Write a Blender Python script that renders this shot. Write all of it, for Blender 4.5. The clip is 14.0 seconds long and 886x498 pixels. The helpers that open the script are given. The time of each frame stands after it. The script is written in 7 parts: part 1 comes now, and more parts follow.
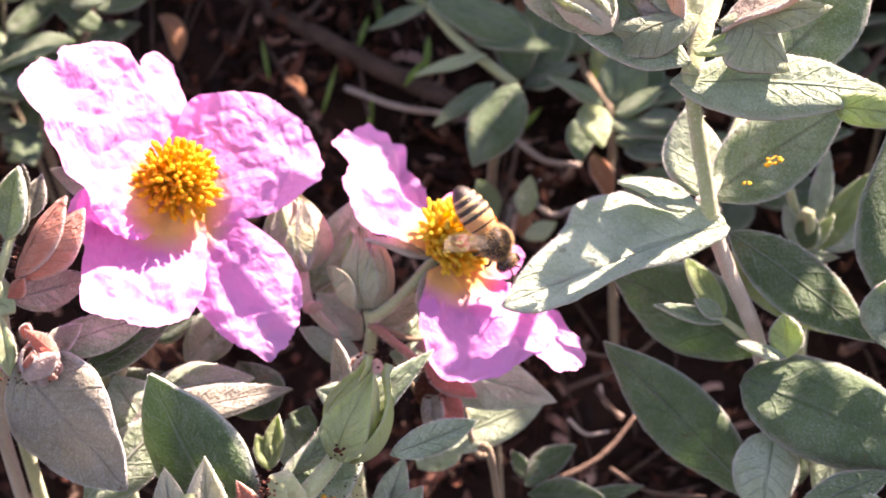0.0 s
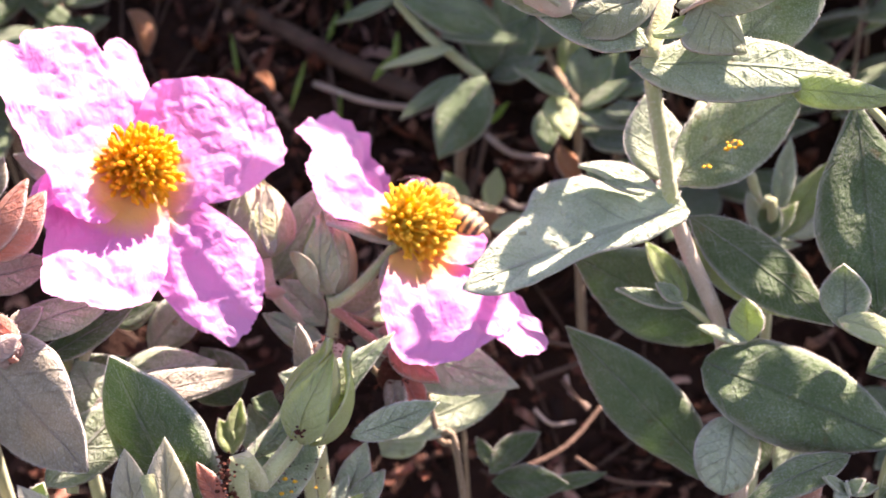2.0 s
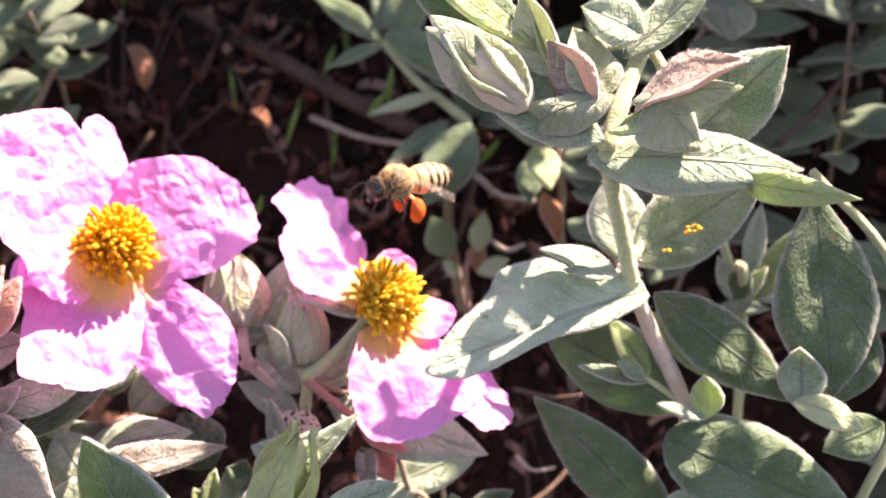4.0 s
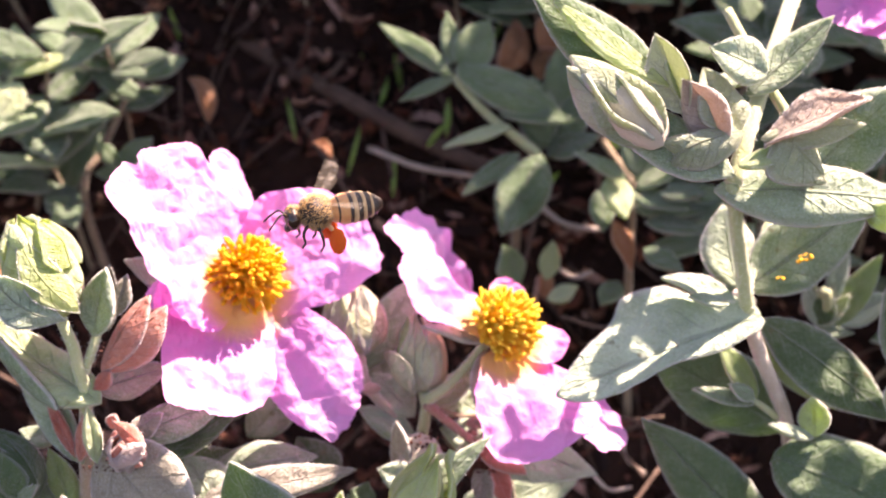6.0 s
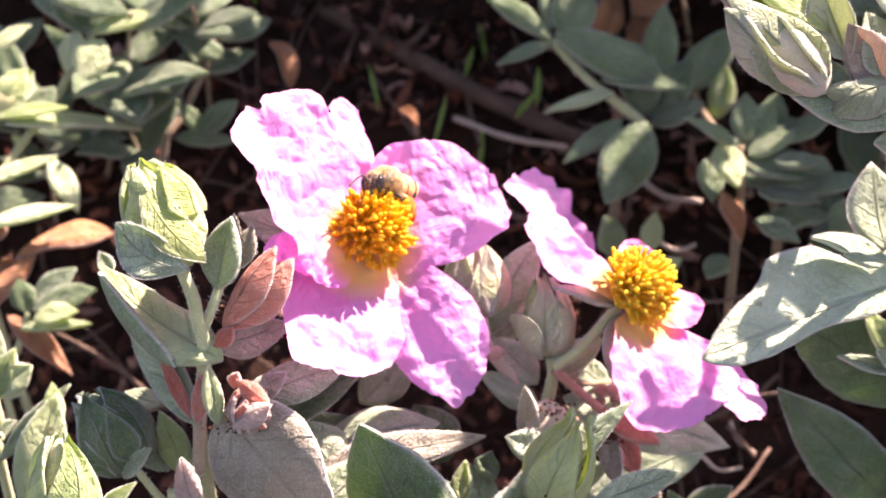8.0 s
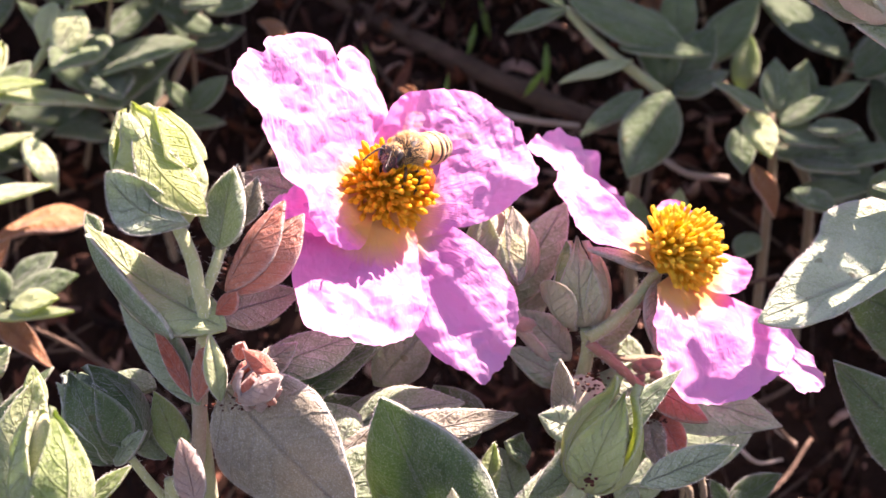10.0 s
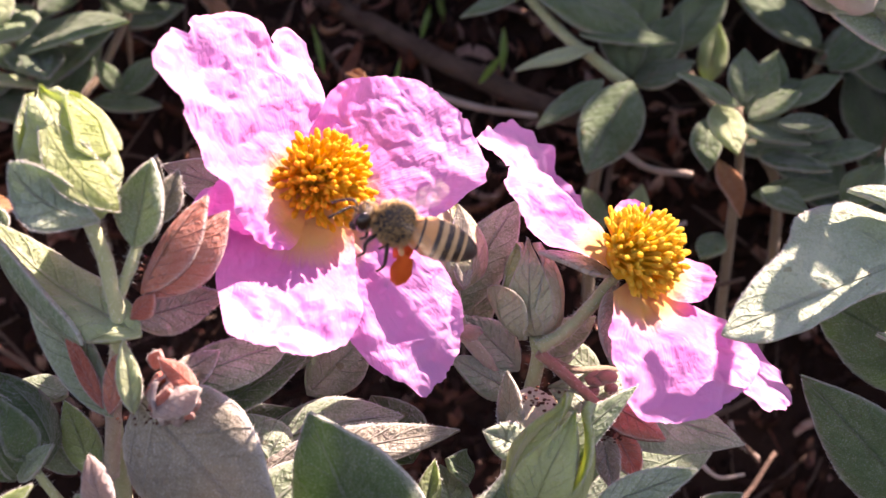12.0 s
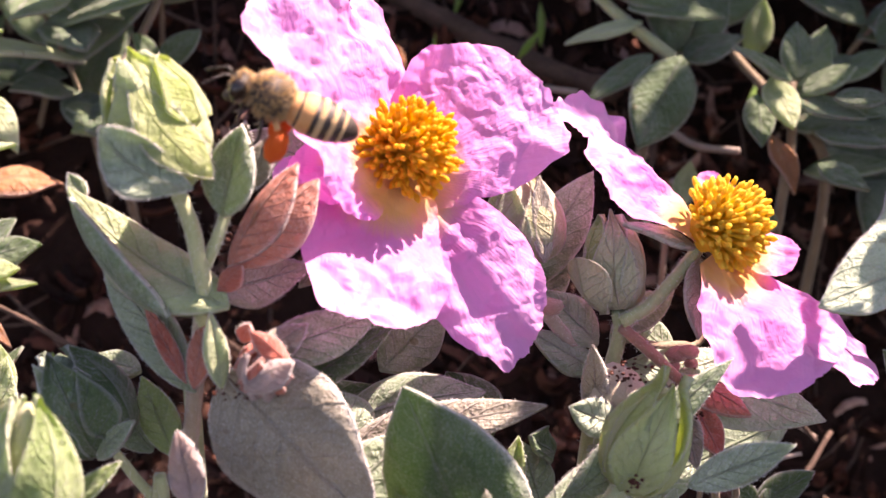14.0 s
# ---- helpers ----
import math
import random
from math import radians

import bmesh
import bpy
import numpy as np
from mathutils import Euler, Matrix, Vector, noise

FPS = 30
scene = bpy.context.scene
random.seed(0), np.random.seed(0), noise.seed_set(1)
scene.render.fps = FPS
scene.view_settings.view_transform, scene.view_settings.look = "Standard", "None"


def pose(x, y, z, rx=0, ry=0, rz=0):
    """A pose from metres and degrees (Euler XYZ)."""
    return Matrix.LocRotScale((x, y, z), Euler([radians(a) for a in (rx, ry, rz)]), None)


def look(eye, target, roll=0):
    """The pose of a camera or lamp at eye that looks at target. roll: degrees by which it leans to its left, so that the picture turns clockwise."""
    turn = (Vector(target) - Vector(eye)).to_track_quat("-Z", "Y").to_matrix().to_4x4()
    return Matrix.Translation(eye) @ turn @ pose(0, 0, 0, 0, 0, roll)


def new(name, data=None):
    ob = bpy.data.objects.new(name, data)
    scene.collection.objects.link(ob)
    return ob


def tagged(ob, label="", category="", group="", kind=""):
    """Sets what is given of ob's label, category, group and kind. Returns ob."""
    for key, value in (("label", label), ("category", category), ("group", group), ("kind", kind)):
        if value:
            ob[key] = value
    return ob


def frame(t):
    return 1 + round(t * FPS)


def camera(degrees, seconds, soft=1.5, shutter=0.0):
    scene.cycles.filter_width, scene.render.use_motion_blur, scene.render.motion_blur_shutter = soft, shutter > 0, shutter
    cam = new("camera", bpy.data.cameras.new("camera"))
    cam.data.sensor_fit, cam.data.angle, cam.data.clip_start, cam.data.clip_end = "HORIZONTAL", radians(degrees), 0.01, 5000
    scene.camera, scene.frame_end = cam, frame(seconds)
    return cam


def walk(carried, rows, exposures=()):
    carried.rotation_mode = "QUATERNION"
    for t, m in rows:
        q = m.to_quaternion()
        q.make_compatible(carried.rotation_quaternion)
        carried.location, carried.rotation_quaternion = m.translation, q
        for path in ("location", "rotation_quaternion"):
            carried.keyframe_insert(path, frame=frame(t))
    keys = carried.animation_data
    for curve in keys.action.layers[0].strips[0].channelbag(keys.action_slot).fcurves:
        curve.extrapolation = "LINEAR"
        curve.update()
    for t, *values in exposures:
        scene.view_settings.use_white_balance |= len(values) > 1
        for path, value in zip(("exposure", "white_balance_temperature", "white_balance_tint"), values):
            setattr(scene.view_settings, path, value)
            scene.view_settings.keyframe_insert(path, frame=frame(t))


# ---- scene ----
cam = camera(29.00, 14.0)
PATH = [
    (0, look((0.04350, -0.17760, 0.43358), (0.03547, -0.01898, 0.31203), -2.01)),
    (0.5, look((0.04048, -0.18185, 0.42682), (0.03444, -0.02115, 0.30791), -1.53)),
    (1, look((0.05253, -0.17928, 0.43364), (0.04335, -0.02049, 0.31239), -2.31)),
    (1.5, look((0.05258, -0.18385, 0.43033), (0.04419, -0.02340, 0.31124), -2.02)),
    (2, look((0.04643, -0.18076, 0.43035), (0.04029, -0.02084, 0.31041), -1.63)),
    (2.5, look((0.04682, -0.17871, 0.42907), (0.03996, -0.01943, 0.30830), -1.04)),
    (3, look((0.05899, -0.17794, 0.43622), (0.04687, -0.01993, 0.31422), -2.81)),
    (3.2, look((0.05780, -0.17581, 0.44444), (0.04640, -0.02057, 0.31886), -2.43)),
    (5.3, look((0.05986, -0.17120, 0.45095), (0.04539, -0.01689, 0.32453), -3.92)),
    (5.5, look((0.05499, -0.17452, 0.45151), (0.04315, -0.01909, 0.32620), -2.67)),
    (5.7, look((0.04218, -0.17828, 0.45462), (0.03643, -0.02200, 0.32994), -1.49)),
    (6, look((0.02787, -0.18016, 0.45678), (0.02697, -0.02354, 0.33240), -0.43)),
    (6.5, look((0.00622, -0.17408, 0.45549), (0.01128, -0.01766, 0.33096), 1.62)),
    (7, look((0.00426, -0.17446, 0.44537), (0.00739, -0.01719, 0.32185), 1.13)),
    (7.5, look((0.00056, -0.17594, 0.44036), (0.00440, -0.01774, 0.31805), 0.80)),
    (8, look((0.00727, -0.17514, 0.44251), (0.00847, -0.01746, 0.31948), 0.72)),
    (8.2, look((0.00706, -0.17564, 0.43940), (0.00916, -0.01691, 0.31774), 0.77)),
    (10.3, look((-0.00091, -0.15767, 0.41548), (0.00485, 0.00361, 0.29734), 0.92)),
    (10.5, look((-0.00204, -0.14535, 0.41203), (0.00544, 0.01392, 0.29129), 2.59)),
    (11, look((-0.00649, -0.14136, 0.40790), (0.00424, 0.01642, 0.28546), 3.49)),
    (11.5, look((0.00258, -0.14332, 0.41025), (0.01043, 0.01537, 0.28877), 2.28)),
    (12, look((0.00372, -0.15000, 0.41191), (0.01292, 0.00992, 0.29216), 2.49)),
    (12.5, look((0.00357, -0.15136, 0.41394), (0.01471, 0.00840, 0.29413), 3.26)),
    (13, look((0.00707, -0.15162, 0.41122), (0.01626, 0.00916, 0.29261), 2.15)),
    (13.5, look((0.00322, -0.15062, 0.40753), (0.01149, 0.01013, 0.28882), 1.81)),
    (14, look((-0.01115, -0.14676, 0.40646), (0.00421, 0.01234, 0.28625), 3.81)),
]
walk(cam, PATH, exposures=[(0, 2.38, 8000, 36), (8.2, 2.33, 8000, 36), (11, 2.07, 8000, 39), (14, 1.96, 8000, 39)])

cam.data.dof.use_dof, cam.data.dof.focus_distance, cam.data.dof.aperture_fstop = True, 0.200, 38.0

# ---- world and sun ----
world = bpy.data.worlds.new("world")
scene.world = world
world.use_nodes = True
SUN_AT = Vector((0.48, 0.48, 0.735)).normalized()
wn = world.node_tree.nodes
sky = wn.new("ShaderNodeTexSky")
sky.sky_type, sky.sun_disc = "NISHITA", False
sky.sun_elevation = math.asin(SUN_AT.z)
sky.sun_rotation = math.atan2(SUN_AT.x, SUN_AT.y)
wn["Background"].inputs["Strength"].default_value = 0.078
world.node_tree.links.new(sky.outputs["Color"], wn["Background"].inputs["Color"])
sun = new("sun", bpy.data.lights.new("sun", "SUN"))
sun.data.energy, sun.data.angle, sun.data.color = 5.0, radians(0.5), (1.0, 0.965, 0.91)
sun.matrix_world = look(SUN_AT * 3, (0, 0, 0))


# ---- materials ----
def nodes_of(name):
    m = bpy.data.materials.new(name)
    m.use_nodes = True
    nt = m.node_tree
    return m, nt, nt.nodes, nt.links, nt.nodes["Principled BSDF"]


def ramp(nt, source, stops):
    r = nt.nodes.new("ShaderNodeValToRGB")
    e = r.color_ramp.elements
    while len(e) < len(stops):
        e.new(0.5)
    for k, (at, col) in zip(e, stops):
        k.position, k.color = at, (*col, 1)
    nt.links.new(source, r.inputs["Fac"])
    return r.outputs["Color"]


def noise_of(nt, scale, detail=4, rough=0.55, coord=None):
    n = nt.nodes.new("ShaderNodeTexNoise")
    n.inputs["Scale"].default_value, n.inputs["Detail"].default_value, n.inputs["Roughness"].default_value = scale, detail, rough
    if coord is None:
        coord = nt.nodes.new("ShaderNodeTexCoord").outputs["Object"]
    nt.links.new(coord, n.inputs["Vector"])
    return n.outputs["Fac"]


def calc(nt, op, a, b=None, clamp=False):
    n = nt.nodes.new("ShaderNodeMath")
    n.operation, n.use_clamp = op, clamp
    for i, v in enumerate((a, b)):
        if v is None:
            continue
        if isinstance(v, (int, float)):
            n.inputs[i].default_value = v
        else:
            nt.links.new(v, n.inputs[i])
    return n.outputs[0]


def blend(nt, fac, a, b, mode="MIX"):
    n = nt.nodes.new("ShaderNodeMix")
    n.data_type, n.blend_type = "RGBA", mode
    for key, v in ((0, fac), (6, a), (7, b)):
        if isinstance(v, (int, float)):
            n.inputs[key].default_value = v
        elif isinstance(v, tuple):
            n.inputs[key].default_value = (*v, 1)
        else:
            nt.links.new(v, n.inputs[key])
    return n.outputs[2]


def with_glow_through(m, nt, bsdf, colour, amount):
    """Light that passes through a thin blade."""
    tr = nt.nodes.new("ShaderNodeBsdfTranslucent")
    if isinstance(colour, tuple):
        tr.inputs["Color"].default_value = (*colour, 1)
    else:
        nt.links.new(colour, tr.inputs["Color"])
    mix = nt.nodes.new("ShaderNodeMixShader")
    mix.inputs[0].default_value = amount
    nt.links.new(bsdf.outputs[0], mix.inputs[1])
    nt.links.new(tr.outputs[0], mix.inputs[2])
    nt.links.new(mix.outputs[0], nt.nodes["Material Output"].inputs["Surface"])


def felt_leaf(name, dark, pale, vein, through_col, amount, sheen=0.35):
    """Felted leaf: net of sunken veins, downy bloom, per-leaf shade of green."""
    m, nt, n, k, b = nodes_of(name)
    uv = n.new("ShaderNodeUVMap").outputs["UV"]
    sep = n.new("ShaderNodeSeparateXYZ")
    k.new(uv, sep.inputs[0])
    u, v = sep.outputs[0], sep.outputs[1]
    side = calc(nt, "ABSOLUTE", v)
    rib = calc(nt, "SUBTRACT", 1.0, calc(nt, "MULTIPLY", side, 14.0), True)
    wob = noise_of(nt, 300, 2)
    ph = calc(nt, "ADD", calc(nt, "SUBTRACT", calc(nt, "MULTIPLY", u, 7.0), calc(nt, "MULTIPLY", side, 1.7)), calc(nt, "MULTIPLY", wob, 0.5))
    tri = calc(nt, "PINGPONG", ph, 0.5)
    lateral = calc(nt, "SUBTRACT", 1.0, calc(nt, "MULTIPLY", tri, 9.0), True)
    vor = n.new("ShaderNodeTexVoronoi")
    vor.feature = "DISTANCE_TO_EDGE"
    vor.inputs["Scale"].default_value = 1050
    co = n.new("ShaderNodeTexCoord").outputs["Object"]
    k.new(co, vor.inputs["Vector"])
    net = calc(nt, "SUBTRACT", 1.0, calc(nt, "MULTIPLY", vor.outputs["Distance"], 9.0), True)
    veins = calc(nt, "MAXIMUM", rib, calc(nt, "MAXIMUM", calc(nt, "MULTIPLY", lateral, 0.4), calc(nt, "MULTIPLY", net, 0.12)))
    big, fine = noise_of(nt, 180, 3), noise_of(nt, 2600, 3, 0.7)
    rnd = n.new("ShaderNodeObjectInfo").outputs["Random"]
    f = calc(nt, "ADD", calc(nt, "MULTIPLY", big, 0.6), calc(nt, "ADD", calc(nt, "MULTIPLY", fine, 0.55), calc(nt, "MULTIPLY", rnd, 0.35)))
    col = ramp(nt, f, ((0.45, dark), (1.05, pale)))
    col = blend(nt, calc(nt, "MULTIPLY", veins, 0.22), col, vein)
    # powder of tiny white star hairs, thicker towards the margin
    grain = noise_of(nt, 5200, 2, 0.8)
    powder = calc(nt, "MULTIPLY", calc(nt, "SUBTRACT", calc(nt, "ADD", grain, calc(nt, "MULTIPLY", big, 0.25)), 0.66, True), 7.0, True)
    rim = calc(nt, "MULTIPLY", calc(nt, "SUBTRACT", side, 0.88, True), 7.0, True)
    tip_w = tuple(0.45 * c + 0.40 for c in pale)
    col = blend(nt, calc(nt, "MAXIMUM", calc(nt, "MULTIPLY", powder, 0.7), calc(nt, "MULTIPLY", rim, 0.8)), col, tip_w)
    spots = calc(nt, "GREATER_THAN", noise_of(nt, 420, 1), 0.735)
    col = blend(nt, calc(nt, "MULTIPLY", spots, 0.5), col, (0.16, 0.09, 0.045))
    k.new(col, b.inputs["Base Color"])
    b.inputs["Roughness"].default_value = 0.75
    b.inputs["Specular IOR Level"].default_value = 0.25
    b.inputs["Sheen Weight"].default_value = sheen
    b.inputs["Sheen Roughness"].default_value = 0.45
    bump = n.new("ShaderNodeBump")
    bump.inputs["Strength"].default_value, bump.inputs["Distance"].default_value = 1.0, 0.0011
    quilt = noise_of(nt, 620, 2, 0.5)
    hgt = calc(nt, "SUBTRACT", calc(nt, "ADD", calc(nt, "MULTIPLY", fine, 0.35), calc(nt, "MULTIPLY", quilt, 1.1)), calc(nt, "MULTIPLY", veins, 0.5))
    k.new(hgt, bump.inputs["Height"])
    k.new(bump.outputs[0], b.inputs["Normal"])
    with_glow_through(m, nt, b, through_col, amount)
    return m


GREY = felt_leaf("felted_grey_green", (0.118, 0.205, 0.098), (0.570, 0.690, 0.510), (0.075, 0.120, 0.05), (0.42, 0.56, 0.18), 0.32)
# darker copy of the leaf felt; shade on leaves is put into its colour
DARK = felt_leaf("felted_shade_green", (0.030, 0.076, 0.029), (0.135, 0.228, 0.102), (0.05, 0.095, 0.042), (0.30, 0.46, 0.10), 0.30)
FRESH = felt_leaf("fresh_yellow_green", (0.221, 0.338, 0.117), (0.513, 0.621, 0.324), (0.14, 0.22, 0.06), (0.55, 0.72, 0.14), 0.42)
PINKISH = felt_leaf("felted_pinkish_grey", (0.200, 0.184, 0.128), (0.535, 0.505, 0.395), (0.15, 0.115, 0.095), (0.44, 0.36, 0.22), 0.25)
RUSTY = felt_leaf("downy_rusty_pink", (0.55, 0.130, 0.085), (0.74, 0.29, 0.20), (0.42, 0.10, 0.07), (0.70, 0.34, 0.24), 0.3)
# pale leaf felt; on sunlit leaves the sun's brightness is part of this colour
PALE = felt_leaf("pale_sunlit_green", (0.338, 0.438, 0.219), (0.634, 0.729, 0.452), (0.22, 0.30, 0.13), (0.54, 0.70, 0.22), 0.4)
DEADLEAF = felt_leaf("dry_orange_brown", (0.24, 0.085, 0.030), (0.58, 0.27, 0.12), (0.14, 0.05, 0.02), (0.50, 0.20, 0.07), 0.3, 0.1)


def petal_paper():
    m, nt, n, k, b = nodes_of("crumpled_pink_petal")
    sep = n.new("ShaderNodeSeparateXYZ")
    k.new(n.new("ShaderNodeUVMap").outputs["UV"], sep.inputs[0])
    u, v = sep.outputs[0], sep.outputs[1]
    comb = n.new("ShaderNodeCombineXYZ")
    k.new(calc(nt, "MULTIPLY", u, 8.0), comb.inputs[0])
    k.new(calc(nt, "MULTIPLY", v, 34.0), comb.inputs[1])
    streak = noise_of(nt, 1.0, 3, 0.6, comb.outputs[0])
    patch = noise_of(nt, 140, 3)
    wave = calc(nt, "ADD", u, calc(nt, "MULTIPLY", calc(nt, "SUBTRACT", streak, 0.5), 0.10))
    col = ramp(nt, wave, ((0.19, (0.90, 0.56, 0.05)), (0.26, (0.86, 0.42, 0.30)), (0.34, (0.79, 0.22, 0.61)), (0.62, (0.86, 0.31, 0.71)), (1.0, (0.88, 0.38, 0.76))))
    col = blend(nt, calc(nt, "MULTIPLY", calc(nt, "SUBTRACT", 0.60, streak, True), 0.25), col, (0.72, 0.23, 0.62))
    col = blend(nt, calc(nt, "MULTIPLY", patch, 0.25), col, (0.87, 0.46, 0.82))
    k.new(col, b.inputs["Base Color"])
    b.inputs["Roughness"].default_value = 0.55
    b.inputs["Specular IOR Level"].default_value = 0.3
    b.inputs["Sheen Weight"].default_value = 0.15
    bump = n.new("ShaderNodeBump")
    bump.inputs["Strength"].default_value, bump.inputs["Distance"].default_value = 0.8, 0.0009
    # thin sharp creases, as in thin crumpled paper
    folds = calc(nt, "ABSOLUTE", calc(nt, "SUBTRACT", noise_of(nt, 120, 2, 0.55), 0.5))
    lines = calc(nt, "ABSOLUTE", calc(nt, "SUBTRACT", noise_of(nt, 430, 2, 0.5), 0.5))
    hgt = calc(nt, "ADD", calc(nt, "MULTIPLY", streak, 0.25), calc(nt, "ADD", calc(nt, "MULTIPLY", folds, 3.6), calc(nt, "MULTIPLY", lines, 0.8)))
    k.new(hgt, bump.inputs["Height"])
    k.new(bump.outputs[0], b.inputs["Normal"])
    with_glow_through(m, nt, b, blend(nt, 0.2, col, (1.0, 0.60, 0.94)), 0.45)
    return m


def plain(name, a, b2, scale, rough=0.7, bump=0.0003, spec=0.3, sheen=0.0, glow=0.0):
    m, nt, n, k, b = nodes_of(name)
    big, fine = noise_of(nt, scale, 3), noise_of(nt, scale * 8, 4, 0.65)
    rnd = n.new("ShaderNodeObjectInfo").outputs["Random"]
    isl = n.new("ShaderNodeNewGeometry").outputs["Random Per Island"]
    f = calc(nt, "ADD", calc(nt, "MULTIPLY", big, 0.5), calc(nt, "ADD", calc(nt, "MULTIPLY", fine, 0.35), calc(nt, "MULTIPLY", calc(nt, "ADD", rnd, isl), 0.15)))
    col = ramp(nt, f, ((0.3, a), (0.8, b2)))
    k.new(col, b.inputs["Base Color"])
    if glow:
        with_glow_through(m, nt, b, col, glow)
    b.inputs["Roughness"].default_value = rough
    b.inputs["Specular IOR Level"].default_value = spec
    b.inputs["Sheen Weight"].default_value = sheen
    bp = n.new("ShaderNodeBump")
    bp.inputs["Strength"].default_value, bp.inputs["Distance"].default_value = 0.8, bump
    k.new(calc(nt, "ADD", big, fine), bp.inputs["Height"])
    k.new(bp.outputs[0], b.inputs["Normal"])
    return m


PETAL = petal_paper()
STEM = plain("downy_green_stem", (0.28, 0.33, 0.14), (0.45, 0.49, 0.27), 300, 0.75, sheen=0.4)
STEM_TAN = plain("downy_tan_stem", (0.36, 0.28, 0.20), (0.52, 0.44, 0.34), 300, 0.75, sheen=0.4)
STEM_RED = plain("reddish_stem", (0.27, 0.13, 0.09), (0.44, 0.25, 0.18), 300, 0.75, sheen=0.3)
HAIR = plain("white_down", (0.70, 0.70, 0.64), (0.85, 0.85, 0.80), 400, 0.6)
ANTHER = plain("golden_anther", (1.0, 0.55, 0.02), (1.0, 0.66, 0.05), 1200, 0.6, glow=0.4)
ANTHER_B = plain("lemon_anther", (1.0, 0.68, 0.05), (1.0, 0.78, 0.11), 1200, 0.6, glow=0.4)
FILAMENT = plain("yellow_filament", (1.0, 0.66, 0.05), (1.0, 0.76, 0.10), 1200, 0.6, glow=0.6)
POLLEN = plain("pollen_grains", (0.90, 0.42, 0.02), (0.95, 0.58, 0.05), 1500, 0.7)
SEED = plain("dark_red_brown_seed", (0.030, 0.008, 0.005), (0.16, 0.045, 0.025), 1500, 0.5)
CAPSULE = plain("dry_capsule_wall", (0.38, 0.32, 0.22), (0.56, 0.50, 0.38), 500, 0.8, sheen=0.3)
BUDGREEN = plain("yellow_green_bud", (0.36, 0.38, 0.15), (0.52, 0.52, 0.28), 400, 0.7, sheen=0.4)
# dark brown soil, lowered further: shade on the bank is in the colour
SOIL = plain("shade_dark_humus_soil", (0.008, 0.004, 0.003), (0.040, 0.019, 0.013), 90, 0.95, 0.002, 0.15)
BARK = plain("brown_bark", (0.045, 0.026, 0.019), (0.15, 0.098, 0.074), 220, 0.85, 0.0008, 0.25)
# pale twig, lightened further for the patch of sun on the short twigs
DRYTWIG = plain("pale_sunlit_twig", (0.26, 0.19, 0.15), (0.52, 0.43, 0.37), 260, 0.75, 0.0005, 0.3)
BEE_DARK = plain("bee_dark_shell", (0.012, 0.008, 0.006), (0.045, 0.028, 0.018), 900, 0.35, 0.0001, 0.5)
BEE_AMBER = plain("bee_amber_shell", (0.50, 0.19, 0.050), (0.70, 0.34, 0.12), 900, 0.45, 0.0001, 0.45, 0.3)
BEE_PALE = plain("bee_pale_band", (0.42, 0.24, 0.09), (0.60, 0.40, 0.20), 900, 0.7, 0.0001, 0.3, 0.4)
BEE_FUZZ = plain("bee_tawny_fuzz", (0.38, 0.195, 0.050), (0.64, 0.380, 0.120), 1200, 0.8, 0.0002, 0.2, 0.5)
BEE_EYE = plain("bee_eye", (0.008, 0.005, 0.004), (0.02, 0.012, 0.008), 2000, 0.12, 0.00002, 0.6)
BEE_LOAD = plain("orange_pollen_load", (0.78, 0.060, 0.006), (0.90, 0.145, 0.012), 1500, 0.6, 0.0003, 0.3)


def wing_film():
    m, nt, n, k, b = nodes_of("bee_wing_film")
    b.inputs["Base Color"].default_value = (0.62, 0.54, 0.44, 1)
    b.inputs["Roughness"].default_value = 0.2
    tr = n.new("ShaderNodeBsdfTransparent")
    mix = n.new("ShaderNodeMixShader")
    veins = calc(nt, "GREATER_THAN", noise_of(nt, 700, 1), 0.56)
    k.new(calc(nt, "ADD", 0.05, calc(nt, "MULTIPLY", veins, 0.08)), mix.inputs[0])
    k.new(tr.outputs[0], mix.inputs[1])
    k.new(b.outputs[0], mix.inputs[2])
    k.new(mix.outputs[0], n["Material Output"].inputs["Surface"])
    return m


BUDLEAF = felt_leaf("bud_yellow_green", (0.230, 0.304, 0.088), (0.504, 0.567, 0.245), (0.14, 0.19, 0.05), (0.46, 0.58, 0.14), 0.32)
# brighter copy of BUDLEAF: sunlight on the bud fronts is put into the colour
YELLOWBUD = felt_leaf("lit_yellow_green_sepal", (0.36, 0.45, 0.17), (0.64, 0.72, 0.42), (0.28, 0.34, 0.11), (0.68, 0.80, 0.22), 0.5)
PINKPALE = felt_leaf("pale_withered_pink", (0.46, 0.33, 0.29), (0.64, 0.52, 0.48), (0.38, 0.25, 0.22), (0.70, 0.50, 0.42), 0.35)
RUSTYPLAIN = plain("rusty_pink_down", (0.34, 0.16, 0.12), (0.54, 0.32, 0.25), 600, 0.8, sheen=0.4)
LEAFGREENPLAIN = plain("deep_green_bud", (0.08, 0.13, 0.07), (0.19, 0.26, 0.15), 400, 0.75, sheen=0.3)
TANBUD = felt_leaf("tan_bud_felt", (0.44, 0.44, 0.23), (0.66, 0.68, 0.45), (0.25, 0.19, 0.12), (0.62, 0.50, 0.26), 0.35)
GRASS = felt_leaf("grass_green", (0.14, 0.30, 0.04), (0.28, 0.48, 0.10), (0.12, 0.25, 0.04), (0.50, 0.80, 0.10), 0.4, 0.0)
BRACT = felt_leaf("pale_bract_with_pink_tinge", (0.254, 0.325, 0.189), (0.574, 0.637, 0.455), (0.30, 0.24, 0.18), (0.54, 0.60, 0.24), 0.38)
